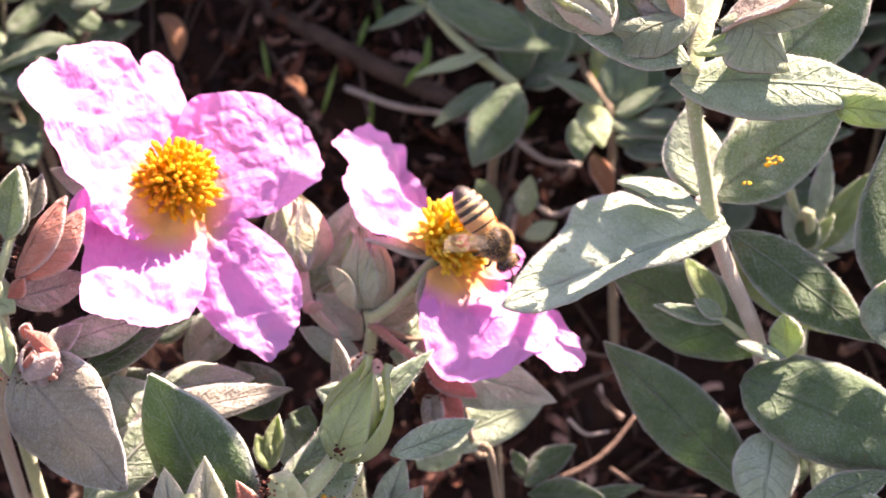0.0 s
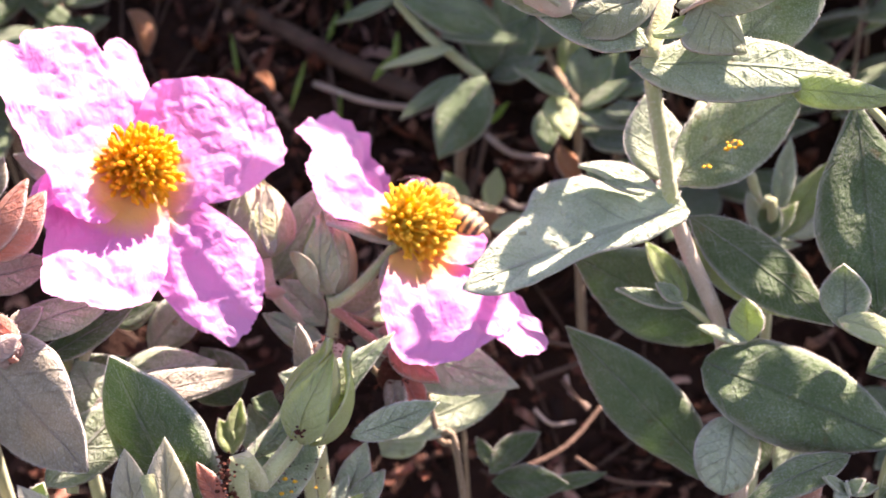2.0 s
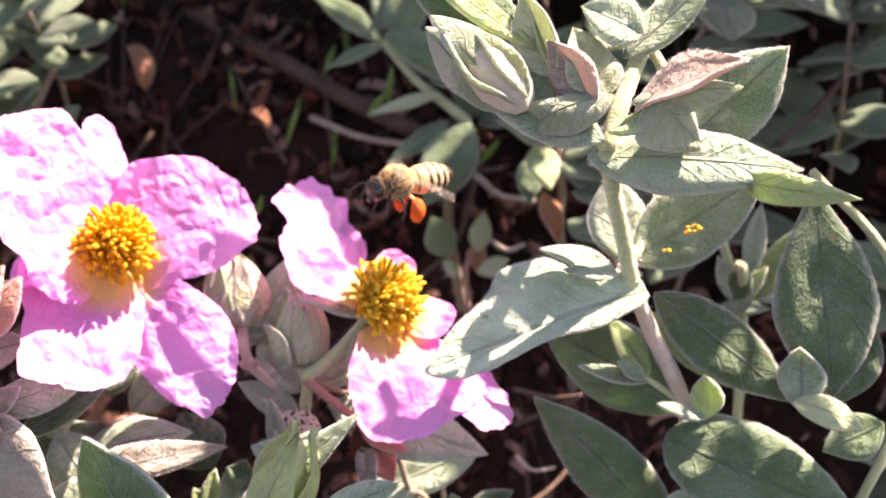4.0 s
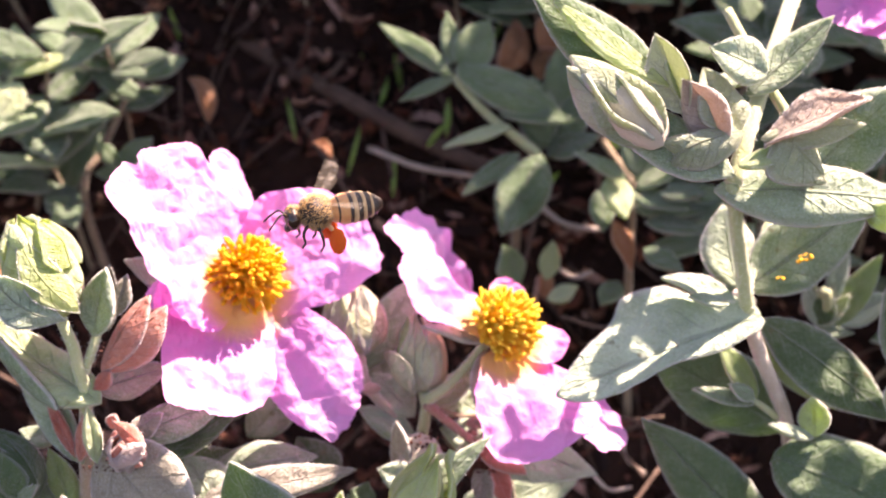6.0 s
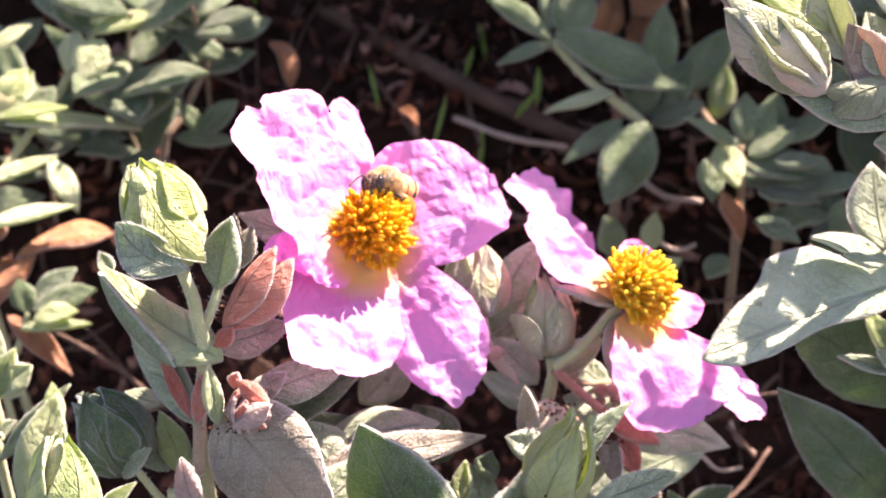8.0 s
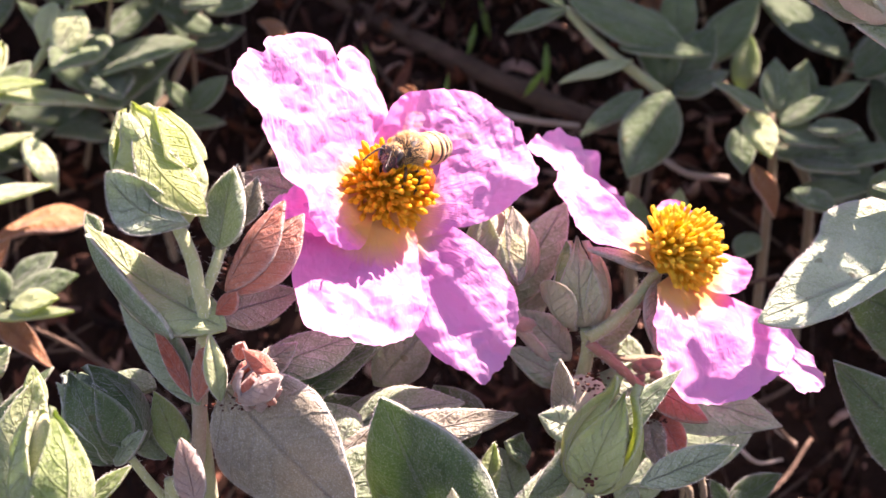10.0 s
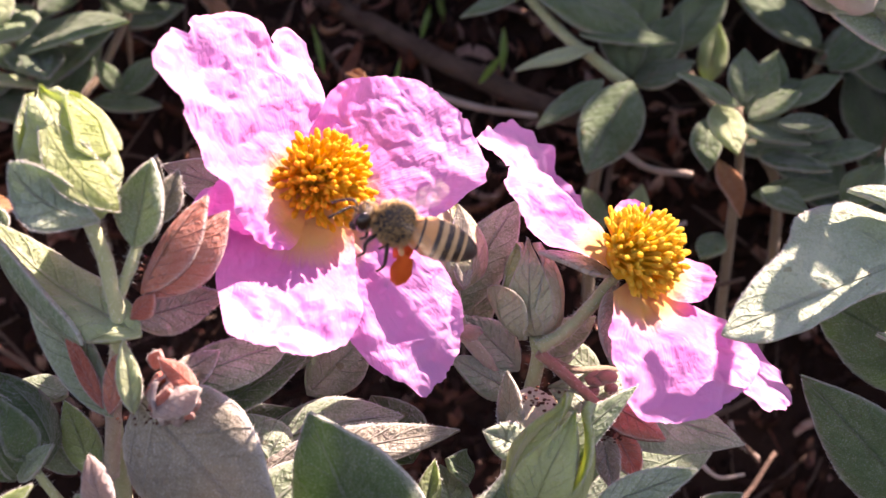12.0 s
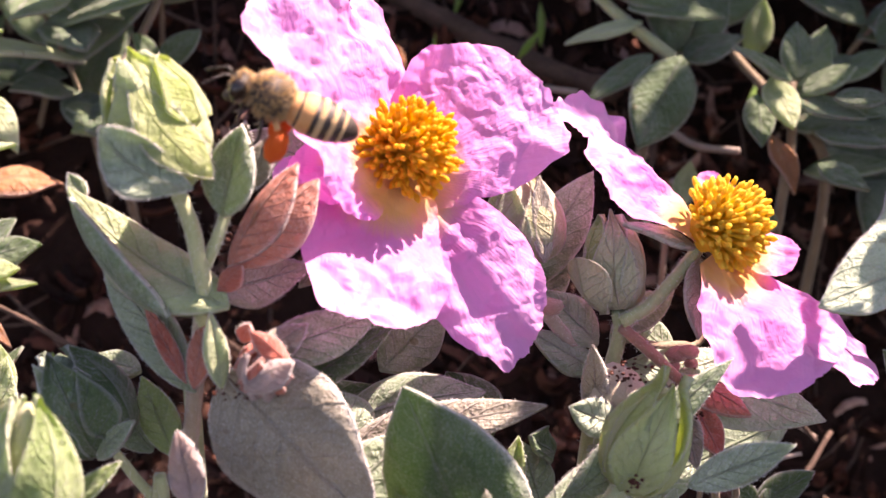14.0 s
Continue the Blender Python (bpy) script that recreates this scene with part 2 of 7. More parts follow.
BRACTPINK = felt_leaf("pink_felted_bract", (0.35, 0.27, 0.21), (0.55, 0.45, 0.37), (0.32, 0.20, 0.18), (0.60, 0.44, 0.34), 0.35)
STEM_DIM = plain("dull_brown_stem", (0.15, 0.10, 0.065), (0.28, 0.22, 0.14), 300, 0.8, sheen=0.2)


def litter_chips():
    m, nt, n, k, b = nodes_of("leaf_litter_chips")
    isl = n.new("ShaderNodeNewGeometry").outputs["Random Per Island"]
    f = calc(nt, "ADD", calc(nt, "MULTIPLY", isl, 0.85), calc(nt, "MULTIPLY", noise_of(nt, 900, 3), 0.2))
    # most chips darkened as well, in place of shade on the ground
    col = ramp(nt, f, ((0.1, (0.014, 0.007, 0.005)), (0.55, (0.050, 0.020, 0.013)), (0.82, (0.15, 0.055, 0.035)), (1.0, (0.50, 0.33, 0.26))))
    k.new(col, b.inputs["Base Color"])
    b.inputs["Roughness"].default_value = 0.8
    b.inputs["Specular IOR Level"].default_value = 0.2
    return m


CHIPS = litter_chips()
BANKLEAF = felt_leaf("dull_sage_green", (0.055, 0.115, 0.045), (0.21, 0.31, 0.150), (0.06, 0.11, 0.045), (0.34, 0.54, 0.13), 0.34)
CREAM = felt_leaf("pale_cream_down", (0.42, 0.42, 0.30), (0.66, 0.65, 0.52), (0.36, 0.37, 0.24), (0.70, 0.70, 0.42), 0.4)
WING = wing_film()
CM = 0.01


# ---- builders ----
def thing(name, at, label, category, group="", kind=""):
    """An empty at its base, in centimetres; its parts are given in the same world centimetres."""
    ob = new(name)
    ob.empty_display_size = 0.005
    ob.location = Vector(at) * CM
    return tagged(ob, label, category, group, kind)


def mesh_part(name, verts, faces, mats, parent, label="", uvs=None, slots=None, world_cm=True, kind=""):
    """One mesh under a thing. verts in world centimetres (or in the thing's own centimetres)."""
    top = Vector((0, 0, 0))
    if parent is not None and world_cm:
        top = parent.location.copy()
        if parent.parent is not None:
            top += parent.parent.location
    me = bpy.data.meshes.new(name)
    me.from_pydata([tuple(np.asarray(p, float) * CM - np.array(top)) for p in verts], [], faces)
    for m in mats if isinstance(mats, (list, tuple)) else [mats]:
        me.materials.append(m)
    if slots is not None:
        me.polygons.foreach_set("material_index", slots)
    if uvs is not None:
        lay = me.uv_layers.new(name="UVMap")
        idx = np.zeros(len(me.loops), np.int32)
        me.loops.foreach_get("vertex_index", idx)
        lay.data.foreach_set("uv", np.asarray(uvs, np.float32)[idx].ravel())
    me.polygons.foreach_set("use_smooth", np.ones(len(me.polygons), bool))
    me.update()
    ob = new(name, me)
    if parent is not None:
        ob.parent = parent
    return tagged(ob, label, kind=kind)


def unit(v):
    v = np.asarray(v, float)
    return v / (np.linalg.norm(v) + 1e-12)


def grid_faces(a, b, off=0, flip=False):
    out = []
    for i in range(a - 1):
        for j in range(b - 1):
            q = (off + i * b + j, off + i * b + j + 1, off + (i + 1) * b + j + 1, off + (i + 1) * b + j)
            out.append(q[::-1] if flip else q)
    return out


def rough_noise(p, s, seed=0.0):
    return noise.noise(Vector((p[0] * s + seed, p[1] * s - seed * 0.7, p[2] * s + seed * 0.3)))


serial = [0]


def blade(base, tip, face, w, arch=0.0, fold=0.15, roll=0.25, peak=0.45, wave=0.06, sway=0.0, thick=0.05, nu=15, nv=9, twist=0.0, blunt=1.08, hook=0.0, sides=None):
    """Verts, faces and uvs of a leaf blade with a folded midrib, rolled margins and a rim of real thickness."""
    serial[0] += 1
    sd = serial[0] * 3.71
    base, tip = np.array(base, float), np.array(tip, float)
    L = np.linalg.norm(tip - base)
    a = (tip - base) / L
    n = unit(np.array(face, float) - a * np.dot(face, a))
    s = np.cross(a, n)
    q = blunt
    p = q * peak / (1 - peak)
    top_w = peak**p * (1 - peak) ** q
    mid, uvs = [], []
    for i in range(nu):
        u = i / (nu - 1)
        uu = 0.004 + 0.992 * u
        h = 0.5 * w * (uu**p * (1 - uu) ** q) / top_w
        tw = twist * u
        nn, ss = n * math.cos(tw) + s * math.sin(tw), s * math.cos(tw) - n * math.sin(tw)
        c = base + a * (L * u) + nn * (arch * L * 4 * u * (1 - u) + hook * L * u**4) + ss * (sway * L * 4 * u * (1 - u))
        for j in range(nv):
            v = 2 * j / (nv - 1) - 1
            av = abs(v)
            if sides:
                half = sides[0 if v > 0 else 1]
                h = L * float(np.interp(u, [k for k, _ in half], [k for _, k in half]))
            edge = max(0.0, av - 0.55) / 0.45
            lift = fold * av - roll * edge * edge + wave * math.sin(7 * u + 2.2 * v + sd) * (0.4 + av)
            pt = c + ss * (v * h * (1 - 0.10 * roll * edge)) + nn * (h * lift)
            pt = pt + nn * (0.035 * w * rough_noise(pt, 2.2, sd)) + ss * (0.02 * w * rough_noise(pt, 3.0, sd + 5) * av)
            mid.append((pt, nn))
            uvs.append((u, v))
    t2 = thick * 0.5
    verts = [m + k * t2 for m, k in mid] + [m - k * t2 for m, k in mid]
    N = nu * nv
    faces = grid_faces(nu, nv, 0, True) + grid_faces(nu, nv, N)
    ring = [j for j in range(nv)] + [i * nv + nv - 1 for i in range(1, nu)] + [(nu - 1) * nv + j for j in range(nv - 2, -1, -1)] + [i * nv for i in range(nu - 2, 0, -1)]
    for x, y in zip(ring, ring[1:] + ring[:1]):
        faces.append((x, y, y + N, x + N))
    return verts, faces, uvs + uvs


def leaf(parent, base, tip, face, w, mat, name="leaf", label="", **shape):
    v, f, uv = blade(base, tip, face, w, **shape)
    return mesh_part(name, v, f, mat, parent, label, uv)


def along(points, steps):
    """A smooth line through a few points."""
    p = [np.array(q, float) for q in points]
    p = [2 * p[0] - p[1]] + p + [2 * p[-1] - p[-2]]
    out = []
    for i in range(1, len(p) - 2):
        for k in range(steps):
            t = k / steps
            out.append(0.5 * (2 * p[i] + (p[i + 1] - p[i - 1]) * t + (2 * p[i - 1] - 5 * p[i] + 4 * p[i + 1] - p[i + 2]) * t * t + (3 * p[i] - p[i - 1] - 3 * p[i + 1] + p[i + 2]) * t**3))
    return out + [p[-2]]


def tube(points, r0, r1, sides=8, steps=6, wob=0.06):
    line = along(points, steps)
    verts, faces = [], []
    ref = np.array((0.31, 0.87, 0.39))
    n = len(line)
    for i, c in enumerate(line):
        d = unit(line[min(i + 1, n - 1)] - line[max(i - 1, 0)])
        x = unit(np.cross(d, ref))
        y = np.cross(d, x)
        r = r0 + (r1 - r0) * i / (n - 1)
        for j in range(sides):
            g = 2 * math.pi * j / sides
            rr = r * (1 + wob * rough_noise(c + x * math.cos(g), 4.0, j))
            verts.append(c + rr * (x * math.cos(g) + y * math.sin(g)))
    for i in range(n - 1):
        for j in range(sides):
            k = (j + 1) % sides
            faces.append((i * sides + j, i * sides + k, (i + 1) * sides + k, (i + 1) * sides + j))
    faces += [tuple(range(sides))[::-1], tuple(range((n - 1) * sides, n * sides))]
    return verts, faces, line


def stem(parent, points, r0, r1, mat, hairs=0, name="stem"):
    v, f, line = tube(points, r0, r1)
    ob = mesh_part(name, v, f, mat, parent)
    if hairs:
        rng = random.Random(len(line) * 7 + hairs)
        hv, hf = [], []
        for _ in range(hairs * 2):
            i = rng.randrange(len(line) - 1)
            c = line[i] + (line[i + 1] - line[i]) * rng.random()
            d = unit(line[i + 1] - line[i])
            o = unit(np.cross(d, (rng.uniform(-1, 1), rng.uniform(-1, 1), rng.uniform(-1, 1))))
            r = r0 + (r1 - r0) * i / len(line)
            spike(hv, hf, c + o * r * 0.9, o + d * rng.uniform(-0.5, 0.5), rng.uniform(0.03, 0.085), 0.0026)
        mesh_part("down", hv, hf, HAIR, parent, "fine white hairs on the stem", kind="stuff")
    return ob


def spike(hv, hf, at, way, length, r):
    w = unit(way)
    x = unit(np.cross(w, (0.3, 0.5, 0.81)))
    y = np.cross(w, x)
    o = len(hv)
    for g in (0, 2.094, 4.189):
        hv.append(at + r * (x * math.cos(g) + y * math.sin(g)))
    hv.append(at + w * length)
    hf += [(o, o + 1, o + 3), (o + 1, o + 2, o + 3), (o + 2, o, o + 3)]


def margin_down(parent, base, tip, face, w, count, shape):
    """Short white hairs along a leaf's margins."""
    keep = serial[0]
    serial[0] -= 1
    v, f, uv = blade(base, tip, face, w, **shape)
    serial[0] = keep
    nu, nv = shape.get("nu", 15), shape.get("nv", 9)
    rng = random.Random(count + int(w * 1000))
    hv, hf = [], []
    for _ in range(count * 4):
        i, side = rng.randrange(nu - 1), rng.choice((0, nv - 1))
        inner = 1 if side == 0 else nv - 2
        p0, p1 = v[i * nv + side], v[(i + 1) * nv + side]
        at = p0 + (p1 - p0) * rng.random()
        out = unit(at - v[i * nv + inner])
        spike(hv, hf, at, out + np.array([rng.uniform(-0.6, 0.6) for _ in range(3)]), rng.uniform(0.015, 0.045), 0.0019)
    mesh_part("down", hv, hf, HAIR, parent, "fine white hairs on the margin", kind="stuff")


def downy_leaf(parent, base, tip, face, w, mat, count=260, name="leaf", **shape):
    ob = leaf(parent, base, tip, face, w, mat, name, **shape)
    margin_down(ob, base, tip, face, w, count, shape)
    return ob


def creases(q, cell, turn, seed):
    """Folds of crumpled paper over points of a petal: flat three-cornered facets between corners of uneven height."""
    rng = np.random.RandomState(seed)
    high, split = rng.rand(64, 64) - 0.5, rng.rand(64, 64) > 0.5
    c, sn = math.cos(turn), math.sin(turn)
    g = np.stack([(q[:, 0] * c + q[:, 1] * sn) / (1.5 * cell), (q[:, 1] * c - q[:, 0] * sn) / cell], 1) + 20.0
    i = np.floor(g).astype(int)
    f = g - i
    x0, y0, x1, y1 = i[:, 0] % 64, i[:, 1] % 64, (i[:, 0] + 1) % 64, (i[:, 1] + 1) % 64
    a, b, d, e = high[x0, y0], high[x1, y0], high[x0, y1], high[x1, y1]
    fx, fy = f[:, 0], f[:, 1]
    up = np.where(fx > fy, a + (b - a) * fx + (e - b) * fy, a + (d - a) * fy + (e - d) * fx)
    down = np.where(fx + fy < 1, a + (b - a) * fx + (d - a) * fy, e + (d - e) * (1 - fx) + (b - e) * (1 - fy))
    return np.where(split[x0, y0], up, down) * cell


def fan(length, half):
    """The rim of a plain round petal: angle from its middle, and reach."""
    return [(half * k, length * r) for k, r in ((-1.5, 0.5), (-1.0, 0.78), (-0.6, 0.94), (-0.2, 1.0), (0.2, 0.97), (0.6, 0.93), (1.0, 0.8), (1.5, 0.5))]


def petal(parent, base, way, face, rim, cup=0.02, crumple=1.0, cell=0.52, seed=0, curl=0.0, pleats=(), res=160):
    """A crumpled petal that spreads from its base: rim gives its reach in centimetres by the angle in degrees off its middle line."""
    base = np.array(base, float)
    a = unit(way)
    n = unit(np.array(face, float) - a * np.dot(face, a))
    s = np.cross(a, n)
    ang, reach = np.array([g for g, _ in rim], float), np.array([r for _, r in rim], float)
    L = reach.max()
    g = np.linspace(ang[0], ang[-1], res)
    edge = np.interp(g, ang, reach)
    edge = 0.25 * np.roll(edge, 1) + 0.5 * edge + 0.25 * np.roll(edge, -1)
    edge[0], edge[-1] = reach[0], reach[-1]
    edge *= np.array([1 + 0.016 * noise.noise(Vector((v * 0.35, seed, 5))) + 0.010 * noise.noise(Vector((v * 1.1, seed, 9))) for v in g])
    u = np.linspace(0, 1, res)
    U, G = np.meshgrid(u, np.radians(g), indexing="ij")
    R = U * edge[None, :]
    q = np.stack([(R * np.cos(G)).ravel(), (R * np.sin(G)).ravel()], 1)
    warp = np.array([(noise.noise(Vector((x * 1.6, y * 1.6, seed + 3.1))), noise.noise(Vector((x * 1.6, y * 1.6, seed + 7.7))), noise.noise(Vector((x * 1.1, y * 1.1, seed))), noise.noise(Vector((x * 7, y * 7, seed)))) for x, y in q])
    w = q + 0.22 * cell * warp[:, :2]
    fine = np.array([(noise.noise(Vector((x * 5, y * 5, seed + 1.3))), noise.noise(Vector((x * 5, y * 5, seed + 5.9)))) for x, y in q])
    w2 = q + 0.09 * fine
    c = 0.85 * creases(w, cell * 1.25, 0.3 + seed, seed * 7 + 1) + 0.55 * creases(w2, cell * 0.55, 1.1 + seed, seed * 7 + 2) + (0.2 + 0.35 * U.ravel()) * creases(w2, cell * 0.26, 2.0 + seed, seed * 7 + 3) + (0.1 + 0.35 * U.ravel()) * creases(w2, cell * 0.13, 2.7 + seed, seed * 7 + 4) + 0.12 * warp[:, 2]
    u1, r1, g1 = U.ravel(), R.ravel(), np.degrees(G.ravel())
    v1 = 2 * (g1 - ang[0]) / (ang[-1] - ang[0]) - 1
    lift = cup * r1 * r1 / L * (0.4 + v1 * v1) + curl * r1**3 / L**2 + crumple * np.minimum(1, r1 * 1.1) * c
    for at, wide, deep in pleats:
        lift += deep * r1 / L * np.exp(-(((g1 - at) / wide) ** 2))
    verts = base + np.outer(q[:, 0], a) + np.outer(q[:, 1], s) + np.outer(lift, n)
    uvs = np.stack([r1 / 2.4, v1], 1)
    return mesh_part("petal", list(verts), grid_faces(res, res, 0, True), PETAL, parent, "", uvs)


def blob(centre, axes_r, rot=None, nu=10, nv=14, rough=0.0, seed=0.0, taper=0.0):
    """An ellipsoid along its own x, with an uneven skin."""
    verts, faces = [], []
    for i in range(nu + 1):
        th = math.pi * i / nu
        for j in range(nv):
            ph = 2 * math.pi * j / nv
            d = np.array((math.cos(th), math.sin(th) * math.cos(ph), math.sin(th) * math.sin(ph)))
            k = 1 + rough * rough_noise(d, 2.3, seed)
            p = d * axes_r * k
            p[1:] *= 1 - taper * d[0]
            if rot is not None:
                p = rot @ p
            verts.append(np.array(centre, float) + p)
    for i in range(nu):
        for j in range(nv):
            k = (j + 1) % nv
            faces.append((i * nv + j, (i + 1) * nv + j, (i + 1) * nv + k, i * nv + k))
    return verts, faces


def basis(way, up=(0, 0, 1)):
    x = unit(way)
    y = unit(np.cross(up, x))
    return np.stack([x, y, np.cross(x, y)], 1)


def stamens(parent, base, way, r, h, count, anther, seed):
    """A dome of filaments, each with its anther; alike stamens share a mesh."""
    rng = random.Random(seed)
    kinds = []
    for k in range(6):
        ln, bend = 1.0, rng.uniform(-0.16, 0.16)
        v, f, line = tube([(0, 0, 0), (0.5, bend, 0.02), (ln, bend * 0.3, 0.0)], 0.021, 0.025, 5, 3, 0)
        v = [np.array((p[0], p[1], p[2])) for p in v]
        bv, bf = blob(line[-1], (0.062, 0.037, 0.034), None, 5, 7, 0.35, k)
        o = len(v)
        kinds.append((v, f, bv, [tuple(o + q for q in t) for t in bf]))
    R = basis(way)
    core = np.array(base, float)
    v, f = blob(core + R @ np.array((h * 0.12, 0, 0)), (h * 0.40, r * 0.52, r * 0.52), R, 10, 16, 0.2, seed)
    mesh_part("stamen_base", v, f, FILAMENT, parent)
    meshes = {}
    for i in range(count):
        z = 1 - 0.92 * (i + 0.5) / count
        ph = i * 2.39996 + rng.uniform(-0.15, 0.15)
        rad = math.sqrt(1 - z * z)
        d = np.array((z * h, rad * math.cos(ph) * r, rad * math.sin(ph) * r)) * rng.choice((rng.uniform(0.72, 0.92), rng.uniform(0.88, 1.06), rng.uniform(0.94, 1.1)))
        ln = np.linalg.norm(d)
        k = i % 6
        step = round(ln / 0.06)
        if (k, step) not in meshes:
            v, f, bv, bf = kinds[k]
            me = bpy.data.meshes.new("stamen")
            pts = [p * (step * 0.06, 1, 1) for p in v] + [p + ((step * 0.06 - 1), 0, 0) for p in bv]
            me.from_pydata([tuple(p * CM) for p in pts], [], f + bf)
            me.materials.append(FILAMENT)
            me.materials.append(anther)
            me.polygons.foreach_set("material_index", [0] * len(f) + [1] * len(bf))
            me.polygons.foreach_set("use_smooth", np.ones(len(me.polygons), bool))
            meshes[(k, step)] = me
        ob = new("stamen", meshes[(k, step)])
        ob.parent = parent
        turn = basis(R @ d, (0.2, 0.3, 0.93))
        m = Matrix([[turn[r2][c] for c in range(3)] for r2 in range(3)]).to_4x4()
        m.translation = Vector(core * CM) - parent.location
        ob.matrix_basis = m


def bud(parent, base, tip, r, face, mats, count=4, gape=0.25, seed=1, core=None, slim=1.0):
    """A bud: a plump core wrapped by overlapping sepals with parted tips."""
    rng = random.Random(seed)
    base, tip = np.array(base, float), np.array(tip, float)
    L = np.linalg.norm(tip - base)
    R = basis(tip - base, face)
    v, f = blob((base + tip) * 0.5 - (tip - base) * 0.06, (L * 0.46, r * 0.80 * slim, r * 0.80), R, 8, 12, 0.12, seed, 0.25)
    mesh_part("bud_core", v, f, core or BUDGREEN, parent)
    for k in range(count):
        g = 2 * math.pi * (k + 0.2 * rng.random()) / count + 1.3
        out = R @ np.array((0, math.cos(g) * slim, math.sin(g)))
        a = base + out * r * 0.22
        b = tip + out * r * gape * rng.uniform(0.2, 1.2) - (tip - base) * rng.uniform(0.0, 0.18)
        leaf(parent, a, b, -out, r * rng.uniform(1.7, 2.1), mats[k % len(mats)], "sepal", arch=-0.62 * r / L * rng.uniform(0.9, 1.15), fold=0.42, roll=0.1, peak=0.40, wave=0.09, thick=0.05)


def wrapped_bud(parent, base, tip, r, face, sepals, core, down=160):
    """A plump closed bud. Each sepal hugs it: turn about the axis, half width in degrees, foot and head along the axis, stand-off, how pointed, material."""
    base, tip = np.array(base, float), np.array(tip, float)
    L = np.linalg.norm(tip - base)
    R = basis(tip - base, face)
    rng = random.Random(int(r * 100) + len(sepals))

    def girth(t):
        t = min(max(t, 0.0), 1.0)
        return r * max(0.08, (t**0.6) * ((1 - t) ** 0.9) / 0.364)

    verts, faces = [], []
    for i in range(13):
        t = 0.01 + 0.95 * i / 12
        for j in range(16):
            g = 2 * math.pi * j / 16
            k = girth(t) * 0.9 * (1 + 0.06 * math.cos(5 * g))
            verts.append(base + R @ np.array((L * t, k * math.sin(g), k * math.cos(g))))
    for i in range(12):
        for j in range(16):
            q = (j + 1) % 16
            faces.append((i * 16 + j, i * 16 + q, (i + 1) * 16 + q, (i + 1) * 16 + j))
    faces += [tuple(range(16))[::-1], tuple(range(12 * 16, 13 * 16))]
    mesh_part("bud_core", verts, faces, core, parent)
    nu, nv = 19, 13
    for order, (turn, half, foot, head, off, point, mat) in enumerate(sepals):
        mid, uvs = [], []
        sd = rng.random() * 50
        for i in range(nu):
            u = i / (nu - 1)
            t = foot + (head - foot) * u
            wide = half * min(1.0, 0.45 + 2.2 * u) * (1 - u**point) ** (0.75 if point < 2.5 else 0.55) + 1.5
            for j in range(nv):
                v = 2 * j / (nv - 1) - 1
                g = radians(turn + v * wide + 7 * math.sin(3 * u + sd))
                k = girth(t) * (1 + off * (0.35 + 0.65 * u)) + 0.02 * (order + 1)
                k += r * (0.26 * max(0.0, abs(v) - 0.7) / 0.3 - 0.16 * abs(v) ** 0.6 + 0.14 + 0.5 * off * max(0.0, u - 0.7) / 0.3 + 0.07 * noise.noise(Vector((u * 3, v * 2, sd))))
                out = R @ np.array((0.0, math.sin(g), math.cos(g)))
                mid.append((base + R @ np.array((L * t, 0, 0)) + out * k, out))
                uvs.append((u, v))
        verts = [m + n * 0.022 for m, n in mid] + [m - n * 0.022 for m, n in mid]
        N = nu * nv
        faces = grid_faces(nu, nv, 0) + grid_faces(nu, nv, N, True)
        ring = list(range(nv)) + [i * nv + nv - 1 for i in range(1, nu)] + [(nu - 1) * nv + j for j in range(nv - 2, -1, -1)] + [i * nv for i in range(nu - 2, 0, -1)]
        for x, y in zip(ring, ring[1:] + ring[:1]):
            faces.append((x + N, y + N, y, x))
        ob = mesh_part("sepal", verts, faces, mat, parent, "", uvs + uvs)
        hv, hf = [], []
        for _ in range(down * 2):
            i, side = rng.randrange(nu - 1), rng.choice((0, nv - 1))
            p0, p1 = mid[i * nv + side][0], mid[(i + 1) * nv + side][0]
            at = p0 + (p1 - p0) * rng.random()
            spike(hv, hf, at, mid[i * nv + side][1] * 0.6 + np.array([rng.uniform(-0.7, 0.7) for _ in range(3)]), rng.uniform(0.015, 0.04), 0.0019)
        mesh_part("down", hv, hf, HAIR, ob, "fine white hairs on the margin", kind="stuff")


def grains(parent, centre, spread, count, size, mat, seed, name="seeds", label=""):
    rng = random.Random(seed)
    hv, hf = [], []
    for _ in range(count):
        at = np.array(centre) + np.array([rng.gauss(0, s) for s in spread])
        v, f = blob(at, np.array((1.0, 0.8, 0.7)) * size * rng.uniform(0.6, 1.3), None, 4, 5, 0.3, rng.random() * 9)
        o = len(hv)
        hv += v
        hf += [tuple(o + q for q in t) for t in f]
    return mesh_part(name, hv, hf, mat, parent, label, kind="stuff")


# ---- ground: one sheet, a bank that rises behind the plants and runs out level ----
def ground_z(x, y):
    t = min(max((y + 14) / 44, 0), 1)
    z = 9.0 + 27.0 * (t * t * (3 - 2 * t) * 0.45 + t * 0.55)
    near = math.exp(-((x / 60) ** 2 + (y / 60) ** 2))
    q = Vector((x * 0.22, y * 0.22, 0.3))
    return z + near * (0.9 * noise.noise(q * 0.6) + 0.45 * noise.noise(q * 2.1) + 0.22 * noise.noise(q * 5.3))


